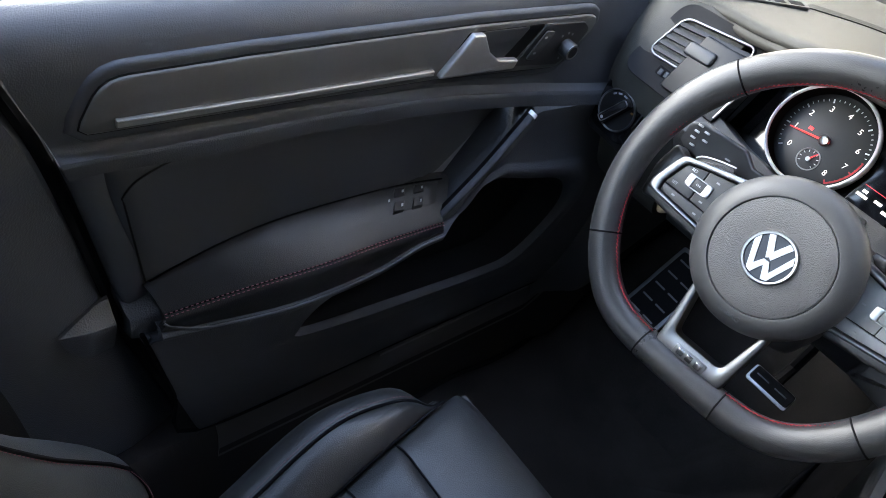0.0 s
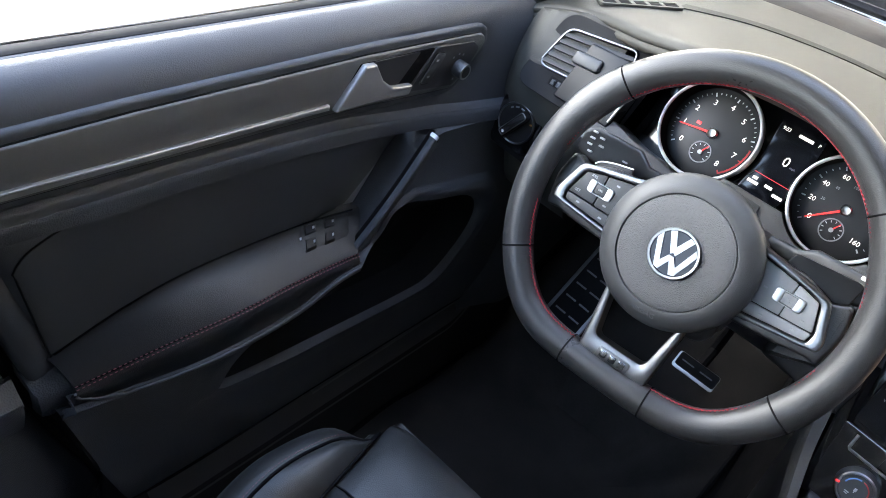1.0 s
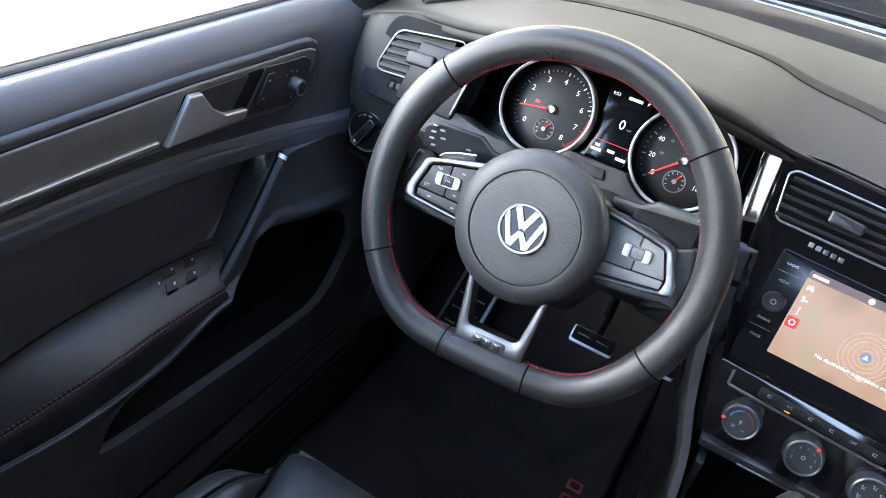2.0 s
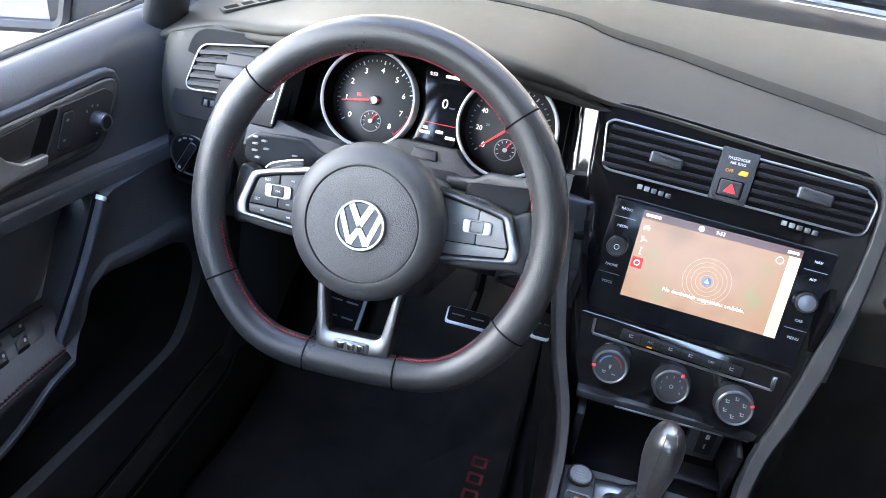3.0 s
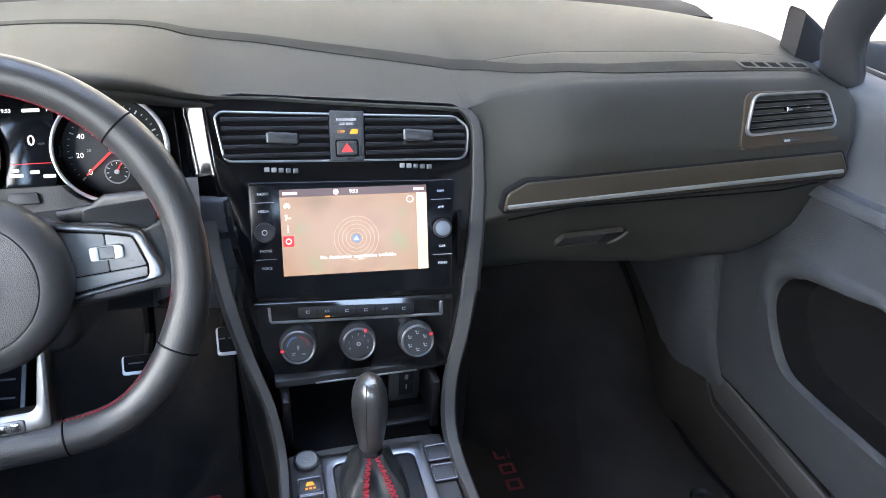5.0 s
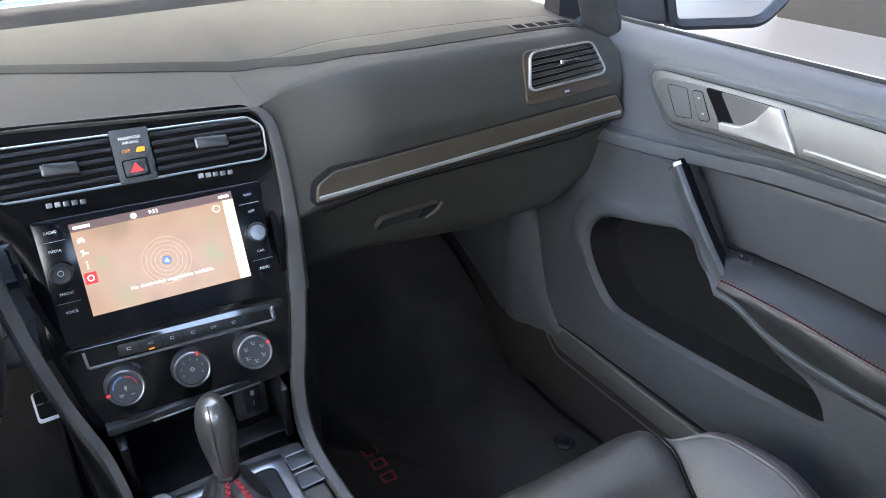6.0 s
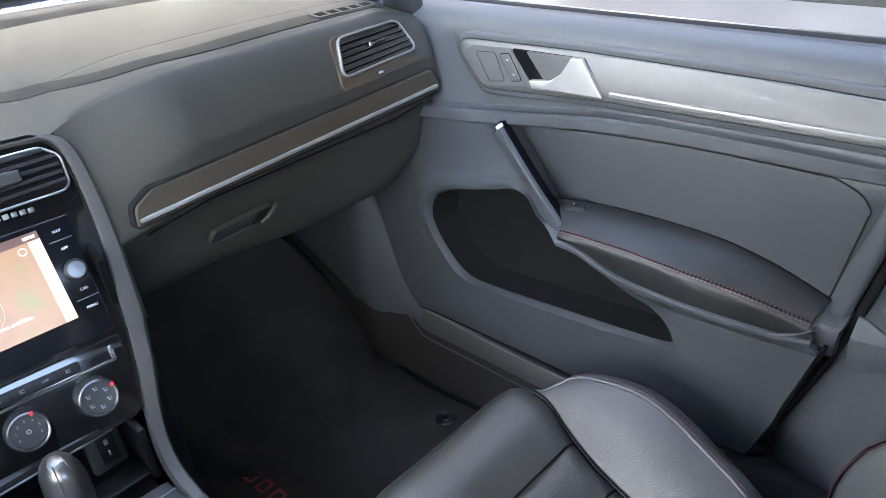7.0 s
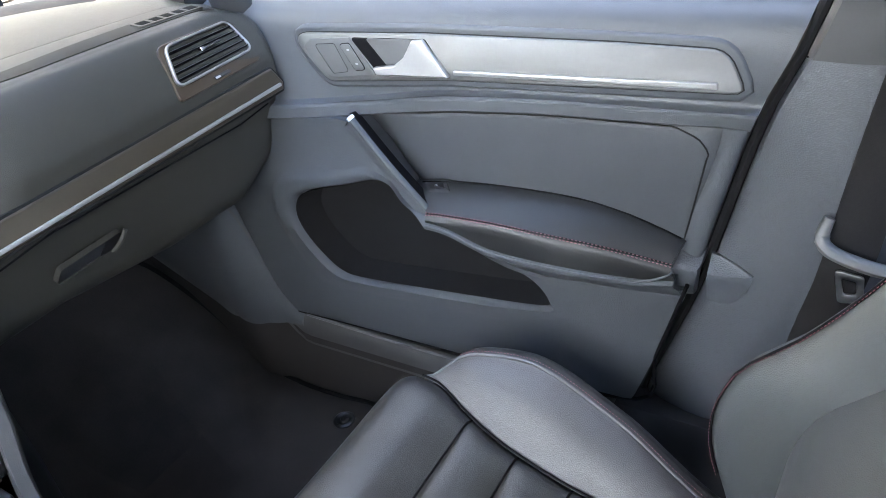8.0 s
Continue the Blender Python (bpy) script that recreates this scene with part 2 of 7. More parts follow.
def band(outer, inner, z0, z1, bevel=0.001, bm=None):
    """A frame between two outlines with equal counts."""
    bm = bm or bmesh.new()
    b = bevel
    rings = [flat3(outer, z0), flat3(outer, z1 - b), flat3(offset(outer, -0.3 * b), z1 - 0.3 * b), flat3(offset(outer, -b), z1),
             flat3(offset(inner, b), z1), flat3(offset(inner, 0.3 * b), z1 - 0.3 * b), flat3(inner, z1 - b), flat3(inner, z0)]
    rings.append(rings[0])
    bridge(bm, rings)
    return bm


def tube(pts, r, n=10, closed=False, bm=None, flat=1.0, up=(0, 0, 1)):
    """A round bar along points; r is one radius or one for each point; flat squeezes it across up."""
    bm = bm or bmesh.new()
    p = [Vector(q) for q in pts]
    k = len(p)
    rings, side = [], None
    for i in range(k):
        if closed:
            t = p[(i + 1) % k] - p[i - 1]
        else:
            t = p[min(i + 1, k - 1)] - p[max(i - 1, 0)]
        t.normalize()
        s = t.cross(Vector(up))
        if s.length < 1e-4:
            s = t.cross(Vector((1, 0, 0)))
        s.normalize()
        w = s.cross(t)
        rad = r[i] if isinstance(r, (list, tuple)) else r
        rings.append([p[i] + (s * math.cos(2 * math.pi * j / n) + w * math.sin(2 * math.pi * j / n) * flat) * rad for j in range(n)])
    if closed:
        rings.append(rings[0])
        bridge(bm, rings)
    else:
        bridge(bm, rings, cap_first=True, cap_last=True)
    return bm


def lathe(profile, n=40, bm=None, m=None):
    """A turned shape about z from (radius, height) points."""
    bm = bm or bmesh.new()
    m = m or Matrix()
    rings = [[m @ Vector((max(r, 1e-5) * math.cos(2 * math.pi * i / n), max(r, 1e-5) * math.sin(2 * math.pi * i / n), z)) for i in range(n)] for r, z in profile]
    bridge(bm, rings, cap_first=profile[-1][0] < 1e-4 < profile[0][0], cap_last=profile[0][0] < 1e-4 < profile[-1][0])
    return bm


def box(size, centre=(0, 0, 0), bevel=0.0, m=None, bm=None, segments=2):
    own = bmesh.new()
    bmesh.ops.create_cube(own, size=1.0)
    for v in own.verts:
        v.co = Vector((v.co.x * size[0], v.co.y * size[1], v.co.z * size[2])) + Vector(centre)
    if bevel:
        bmesh.ops.bevel(own, geom=own.edges[:], offset=bevel, segments=segments, affect="EDGES", profile=0.5)
    if m:
        own.transform(m)
    if bm is None:
        return own
    me = bpy.data.meshes.new("tmp")
    own.to_mesh(me)
    own.free()
    bm.from_mesh(me)
    bpy.data.meshes.remove(me)
    return bm


def sheet(rows, thick=None, bm=None):
    """A surface over a grid of points; thick gives it a second side along a vector."""
    bm = bm or bmesh.new()
    bridge(bm, rows, closed=False)
    if thick is not None:
        t = Vector(thick)
        back = [[p + t for p in row] for row in rows]
        bridge(bm, back, closed=False)
        for a, b in ((rows[0], back[0]), (rows[-1], back[-1]), ([r[0] for r in rows], [r[0] for r in back]), ([r[-1] for r in rows], [r[-1] for r in back])):
            bridge(bm, [a, b], closed=False)
    return bm


def lettering(name, body, size, mat, parent, x, y, z, turn=0.0, depth=0.0002, align="CENTER", m=None):
    """Words or figures as a mesh, lying in the parent's x-y plane."""
    cu = bpy.data.curves.new(name, "FONT")
    cu.body, cu.size, cu.extrude, cu.align_x, cu.align_y, cu.resolution_u = body, size, depth, align, "CENTER", 2
    tmp = bpy.data.objects.new(name, cu)
    me = bpy.data.meshes.new_from_object(tmp)
    bpy.data.objects.remove(tmp)
    bpy.data.curves.remove(cu)
    me.name = name
    me.transform((m or Matrix()) @ pose(x, y, z, 0, 0, turn))
    me.materials.clear()
    me.materials.append(mat)
    ob = new(name, me)
    ob.parent = parent
    return ob


def interp(table, x):
    """Value at x on a smooth line through (x, value) pairs."""
    if x <= table[0][0]:
        return table[0][1]
    for i, ((a, p), (b, q)) in enumerate(zip(table, table[1:])):
        if x <= b:
            d = (q - p) / (b - a)
            before = (p - table[i - 1][1]) / (a - table[i - 1][0]) if i else d
            after = (table[i + 2][1] - q) / (table[i + 2][0] - b) if i + 2 < len(table) else d
            m0 = 2 * before * d / (before + d) if before * d > 0 else 0.0
            m1 = 2 * d * after / (d + after) if d * after > 0 else 0.0
            h, t = b - a, (x - a) / (b - a)
            return (2 * t ** 3 - 3 * t * t + 1) * p + (t ** 3 - 2 * t * t + t) * h * m0 + (3 * t * t - 2 * t ** 3) * q + (t ** 3 - t * t) * h * m1
    return table[-1][1]


def stitches(line, length, gap, r, bm=None, sway=0.0, side=(0, 0, 1)):
    """Short threads along a line."""
    bm = bm or bmesh.new()
    total = sum((b - a).length for a, b in zip(line, line[1:]))
    n = max(2, int(total / (length + gap)))
    pts = even(line, 2 * n)
    sd = Vector(side)
    for i in range(0, 2 * n - 1, 2):
        a, b = pts[i], pts[i + 1]
        w = sd * sway * (1 if (i // 2) % 2 else -1)
        tube([a - w, (a + b) / 2, b + w], r, 5, bm=bm)
    return bm


# ---------------------------------------------------------------- outside and body shell
def ground():
    bm = bmesh.new()
    pts = [-400, -60, -20, -8, -3, 0, 3, 8, 20, 60, 400]
    rows = [[Vector((x, y, -0.32 + 0.01 * noise.noise((x * 0.2, y * 0.2, 0)))) for x in pts] for y in pts]
    sheet(rows, bm=bm)
    # unseen wall added to block the sun and dim light from the right
    part("sun_block_east", box((0.3, 39.2, 16.75), (5.6, -16.4, 8.025), 0.02), DARKWALL, kind="structure", label="tall unseen dark wall added to shade the car and yard", category="wall")
    # unseen reflector wall, tinted blue to light the passenger door
    part("bounce_wall_west", box((0.3, 40, 9.4), (-9.0, -2.0, 4.35), 0.02), BOUNCEBLUE, kind="structure", label="plain unseen wall added to bounce bluish sunlight into the cabin", category="wall")
    part("ground", bm, CONCRETE, kind="structure", label="sunlit pale concrete yard round the car", category="ground")
    # unseen wall added to hide the low sky from the windscreen
    part("sky_block_north", box((34, 0.4, 20.0), (0.0, 11.0, 9.6), 0.02), SHADEWALL, kind="structure", label="tall unseen brown wall added to cut low sky light", category="wall")
    bm = box((22.0, 0.25, 5.0), (-5.2, 7.6, 2.2), 0.02)
    wall = part("wall_north", bm, WALLPAINT, kind="structure", label="pale cream painted wall with a roller door", category="wall")
    bm = bmesh.new()
    for i in range(9):
        box((4.6, 0.03, 0.26), (3.2, 7.46, -0.15 + i * 0.27), 0.008, bm=bm)
    part("roller_door", bm, WALLPAINT, wall)


def shell():
    """Floor pan, sills, roof, pillars, rear body: all that closes the cabin."""
    floor_rows = []
    for i in range(41):
        y = -1.5 + 2.5 * i / 40
        z = 0.02 + 0.88 * max(0.0, y - 0.34)
        floor_rows.append([Vector((-0.78 + 1.56 * j / 30, y, z)) for j in range(31)])
    part("floor", sheet(floor_rows, thick=(0, 0, -0.03)), CARPET, kind="structure", label="black carpeted car floor", category="floor")
    # roof with headliner, open over the windscreen
    def roof_z(x, y):
        return 1.24 - 0.10 * abs(x / 0.66) ** 3 - 0.05 * max(0, (y + 0.2)) ** 2

    inner = rect(0.04, 0.04, 0.005, 0.0, -0.50)
    outer = even([Vector(p) for p in ((-0.62, -1.68), (0.62, -1.68), (0.62, -0.06), (-0.62, -0.06), (-0.62, -1.68))], 400, closed=True)
    cen = Vector((0.0, -0.50))
    far = [max(outer, key=lambda q: (q - cen).normalized().dot((p - cen).normalized())) for p in inner]
    bm = bmesh.new()
    rings = [[Vector((p.lerp(q, v).x, p.lerp(q, v).y, roof_z(*p.lerp(q, v)) + dz)) for p, q in zip(inner, far)] for v, dz in ((0, 0.035), (0, 0.0), (0.2, 0), (0.5, 0), (0.8, 0), (1, 0), (1, 0.035), (0, 0.035))]
    bridge(bm, rings)
    box((0.05, 0.05, 0.03), (0, -0.5, 1.25), 0.004, bm=bm)
    part("ceiling", bm, HEADLINER, kind="structure", label="black cloth headliner of the car roof", category="ceiling")
    for s in (-1, 1):
        # roof rail
        rail = [(s * 0.60, -0.06, 1.17), (s * 0.61, -0.5, 1.17), (s * 0.60, -1.7, 1.14)]
        part("roof_rail", tube(smooth_line(rail, 16), 0.04, 10), HEADLINER, kind="structure", label="cloth-covered roof rail above the window", category="trim")
        # front pillar, from the dashboard's corner to the roof
        pts = [(s * 0.722, 0.240, 0.69), (s * 0.704, 0.230, 0.75), (s * 0.682, 0.218, 0.82), (s * 0.643, 0.10, 0.98), (s * 0.60, -0.08, 1.18)]
        part("front_pillar", tube(smooth_line(pts, 20), [0.034 - 0.0003 * i for i in range(20)], 18, flat=0.5, up=(s, 0.3, 0.2)), SMOOTH, kind="structure",
             label="grey plastic windscreen pillar trim", category="pillar")
        # outer sill and rear quarter
        part("body_side", box((0.05, 2.4, 0.62), (s * 0.82, -0.55, 0.36), 0.02), PAINT, kind="structure", label="white painted outer body side", category="wall")
        part("rear_quarter", box((0.05, 0.95, 0.60), (s * 0.74, -1.25, 0.44), 0.02), HARD, kind="structure", label="dark rear side trim panel", category="wall")
        rows, ys = [], [0.66 - 1.4 * i / 84 for i in range(85)]
        for y in ys:
            kick = max(0.0, min(1.0, (y - 0.215) / 0.145))
            kick = kick * kick * (3 - 2 * kick)
            bulge = 0.020 * math.exp(-((y - 0.335) / 0.055) ** 2)
            rise = 0.88 * max(0.0, y - 0.34)
            rows.append([Vector((s * (x - 0.022 * kick * w - bulge * w * (1 - w) * 3.2), y, z + rise * (1 - w) + kick * 0.28 * w * w)) for x, z, w in
                         ((0.648, 0.015, 0.0), (0.650, 0.035, 0.1), (0.6515, 0.055, 0.22), (0.653, 0.075, 0.36), (0.655, 0.100, 0.52), (0.656, 0.106, 0.56), (0.6575, 0.125, 0.68), (0.660, 0.155, 0.85), (0.665, 0.178, 0.95), (0.673, 0.188, 0.99), (0.690, 0.190, 1.0), (0.76, 0.190, 1.0))])
        low = [r[:9] for r, y in zip(rows, ys) if y > -0.37]
        part("sill_carpet", sheet(low, thick=(0, 0, -0.02)), CARPET, kind="structure", label="black carpet turned up against the sill", category="trim")
        part("rear_sill_carpet", sheet([r for r, y in zip(rows, ys) if y < -0.35], thick=(0, 0, -0.02)), CARPET, kind="structure", label="black carpet beside the seat", category="trim")
        up = [[r[7] + Vector((s * 0.003, 0, -0.004))] + [p + Vector((-s * 0.0022, 0, 0.0008)) for p in r[7:]] for r, y in zip(rows, ys) if -0.37 < y < 0.335]
        part("sill_trim", sheet(up, thick=(0, 0, -0.02)), SILLGREY, kind="structure", label="smooth scuffed grey-black plastic door sill", category="trim")
        kp = []
        for r, y in zip(rows, ys):
            if y < 0.215:
                continue
            c = interp([(0.215, 7.9), (0.245, 7.0), (0.30, 5.4), (0.35, 4.2), (0.40, 3.6), (0.66, 3.5)], y)
            row = []
            for j in range(12):
                f = c + (11 - c) * j / 11
                i = min(10, int(f))
                row.append(r[i].lerp(r[i + 1], f - i) + Vector((-s * (0.0045 if j else 0.0005), 0, 0.0006)))
            kp.append(row)
        part("kick_panel", sheet(kp, thick=(0, 0, -0.004)), HARD, kind="structure", label="bulged black plastic kick panel beside the footwell", category="trim")
        strip = smooth_line([(s * 0.668, 0.215, 0.199), (s * 0.670, 0.05, 0.191), (s * 0.671, -0.04, 0.189), (s * 0.671, -0.10 if s < 0 else -0.30, 0.188)], 24)
        part("sill_strip", tube(strip, 0.005, 8, flat=0.6), GREYTRIM, kind="structure", label="grey strip along the door sill", category="trim")
    part("rear_wall", box((1.5, 0.06, 0.98), (0, -1.75, 0.515), 0.02), HARD, kind="structure", label="dark rear end of the cabin", category="wall")
    part("bulkhead", box((1.56, 0.05, 0.75), (0, 0.98, 0.42), 0.02), CARPET, kind="structure", label="carpeted bulkhead in front of the footwells", category="wall")
    # cowl and windscreen
    cowl = [[Vector((x, y, 0.765 - 0.03 * (x / 0.7) ** 2 + dz)) for x in [(-0.74 + 1.48 * j / 16) for j in range(17)]] for y, dz in ((0.60, 0.004), (0.66, 0.012), (0.72, 0.01), (0.82, 0.0), (0.90, -0.01))]
    part("windscreen_cowl", sheet(cowl, thick=(0, 0, -0.02)), GAP, kind="structure", label="black cowl at the foot of the windscreen", category="trim")
    hood = [[Vector((x, 0.90 + 0.95 * i / 8, 0.765 - 0.15 * (i / 8) ** 2 - 0.05 * (x / 0.75) ** 2)) for x in [(-0.76 + 1.52 * j / 14) for j in range(15)]] for i in range(9)]
    part("car_bonnet", sheet(hood, thick=(0, 0, -0.02)), PAINT, kind="structure", label="white painted bonnet in front of the windscreen", category="bonnet")
    part("front_body", box((1.50, 0.86, 0.50), (0, 1.45, 0.34), 0.04), PAINT, kind="structure", label="white painted front end under the bonnet", category="wall")
    rows = []
    for i in range(9):
        w = i / 8
        rows.append([Vector(((0.70 - 0.12 * w) * (-1 + j / 6), 0.70 - 0.77 * w - (0.10 - 0.04 * w) * ((j - 6) / 6) ** 2 * (1 - 0.5 * w), 0.785 + 0.42 * w)) for j in range(13)])
    ws = part("windscreen", sheet(rows, thick=(0, 0.003, 0.003)), GLASS, kind="structure", label="clear glass windscreen", category="windscreen")
    ws.visible_shadow = False
    wip = smooth_line([(-0.60, 0.62, 0.795), (-0.1, 0.74, 0.80), (0.5, 0.70, 0.80)], 20)
    part("wiper", tube(wip, 0.008, 6), GAP, label="black wiper blade at the foot of the windscreen", category="wiper")


def door_mirror(s):
    m = axes((0.965 if s > 0 else -1.003, 0.215, 0.800 if s > 0 else 0.768), (math.cos(radians(16)), -s * math.sin(radians(16)), 0), (0, 0.06, 1))
    t = thing("door_mirror", m, "outside mirror in a black housing on the door", "mirror", group="door mirrors")
    g = 0.034 if s > 0 else 0.0
    q = [(-0.119 + g, -0.072), (0.075, -0.080), (0.115, -0.045), (0.120, 0.04), (0.09, 0.078), (-0.130 + g, 0.072), (-0.150 + g, 0.05)]
    loop = rounded([(s * a, b) for a, b in q][:: s], [0.012, 0.05, 0.04, 0.03, 0.03, 0.02, 0.02][:: s], 6)
    bm = bmesh.new()
    rings = [flat3(offset(loop, d), h) for d, h in ((-0.001, -0.012), (0.002, 0.0), (0.010, 0.004), (0.017, 0.0), (0.020, -0.02), (0.012, -0.055), (-0.02, -0.085), (-0.05, -0.10))]
    bridge(bm, rings, cap_last=True)
    part("housing", bm, SHELLBLACK, t, "black mirror housing")
    part("mirror_glass", slab(loop, -0.012, -0.006, 0.0005), MIRROR, t, "silvered mirror glass")
    bm = bmesh.new()
    secs = []
    for x, y, w, h in ((-0.10, -0.050, 0.030, 0.045), (-0.17, -0.052, 0.024, 0.040), (-0.25, -0.045, 0.026, 0.045), (-0.30, -0.03, 0.045, 0.06)) if s > 0 else ((-0.11, -0.034, 0.045, 0.05), (-0.19, -0.030, 0.042, 0.05), (-0.235, -0.022, 0.036, 0.05), (-0.28, -0.006, 0.030, 0.05), (-0.33, 0.01, 0.04, 0.06)):
        secs.append([Vector((s * x, y + p.y, -0.03 + p.x)) for p in rect(h, w * 2, 0.01)])
    bridge(bm, secs, cap_first=True, cap_last=True)
    part("bracket", bm, SHELLBLACK, t, "black mirror foot")


ground()
shell()
door_mirror(1)
door_mirror(-1)


# ---------------------------------------------------------------- front doors
RIDGE_TOP = [(-0.515, 0.638), (-0.30, 0.638), (-0.138, 0.632), (-0.02, 0.617), (0.052, 0.609), (0.15, 0.604), (0.36, 0.598)]
RIDGE_LOW = [(-0.515, 0.618), (-0.46, 0.620), (-0.295, 0.619), (-0.138, 0.611), (-0.05, 0.601), (0.032, 0.591), (0.15, 0.584), (0.36, 0.578)]
PLATE = [(0.124, 0.7065), (-0.10, 0.7115), (-0.359, 0.709), (-0.474, 0.705), (-0.495, 0.6585), (-0.291, 0.655), (-0.136, 0.652), (0.066, 0.6385)]
PLATE_R = [0.020, 0.1, 0.1, 0.030, 0.008, 0.1, 0.1, 0.022]
POCKET = [(0.168, 0.425), (0.155, 0.452), (0.127, 0.468), (0.05, 0.488), (-0.027, 0.507), (-0.060, 0.478), (-0.119, 0.452), (-0.186, 0.418), (-0.243, 0.393),
          (-0.268, 0.362), (-0.258, 0.346), (-0.114, 0.332), (0.046, 0.320), (0.100, 0.325), (0.140, 0.359), (0.164, 0.396)]
LOWER = [(0.35, 0.583), (0.15, 0.585), (0.034, 0.592), (-0.065, 0.474), (-0.119, 0.457), (-0.186, 0.425), (-0.252, 0.406), (-0.35, 0.408), (-0.449, 0.415),
         (-0.413, 0.292), (-0.385, 0.212), (-0.094, 0.208), (0.07, 0.206), (0.19, 0.203), (0.262, 0.201), (0.308, 0.219), (0.331, 0.285), (0.336, 0.36), (0.346, 0.43)]
ARM_BACK = [(-0.045, 0.490), (-0.143, 0.504), (-0.285, 0.506), (-0.36, 0.495), (-0.417, 0.477), (-0.443, 0.466)]
ARM_STITCH = [(-0.10, 0.476), (-0.123, 0.478), (-0.20, 0.479), (-0.267, 0.476), (-0.36, 0.472), (-0.438, 0.464)]
ARM_LIP = [(-0.10, 0.462), (-0.135, 0.458), (-0.201, 0.437), (-0.306, 0.432), (-0.40, 0.437), (-0.443, 0.444)]
ARM_LOW = [(-0.065, 0.474), (-0.119, 0.457), (-0.186, 0.425), (-0.252, 0.406), (-0.35, 0.407), (-0.449, 0.415)]


def rear_edge(z):
    """y of the door trim's rear edge at a height."""
    return interp([(0.17, -0.372), (0.208, -0.381), (0.292, -0.411), (0.387, -0.444), (0.638, -0.508), (0.70, -0.533), (0.78, -0.558)], z)


def ahead(y, z):
    """How far the trim turns inwards in front of the slanting crease that runs on from the pull handle."""
    f = y - (0.03 + (z - 0.60) * 1.15)
    return 0.0 if f <= 0 else 0.15 * f * min(1.0, f / 0.012)


def tucked(y, z, x):
    """The armrest swings outwards and sinks towards its rear end."""
    w = max(0.0, min(1.0, (-0.29 - y) / 0.15))
    k = 0.026 * w * w * (3 - 2 * w) / (x + 0.08)
    return y + (y + 0.627) * k, z + (z - 0.968) * k, x + k * (x + 0.08)


def lower_x(y, z):
    """How far out the lower door trim lies."""
    x = 0.657 + 0.016 * max(0.0, min(1.0, (z - 0.46) / 0.10)) + 0.012 * max(0.0, min(1.0, (0.27 - z) / 0.08)) ** 2
    x += 0.022 * max(0.0, min(1.0, (-0.29 - y) / 0.13)) ** 2 * max(0.0, min(1.0, (z - 0.20) / 0.10))
    return x + 0.02 * max(0.0, min(1.0, (y - 0.24) / 0.12)) ** 2


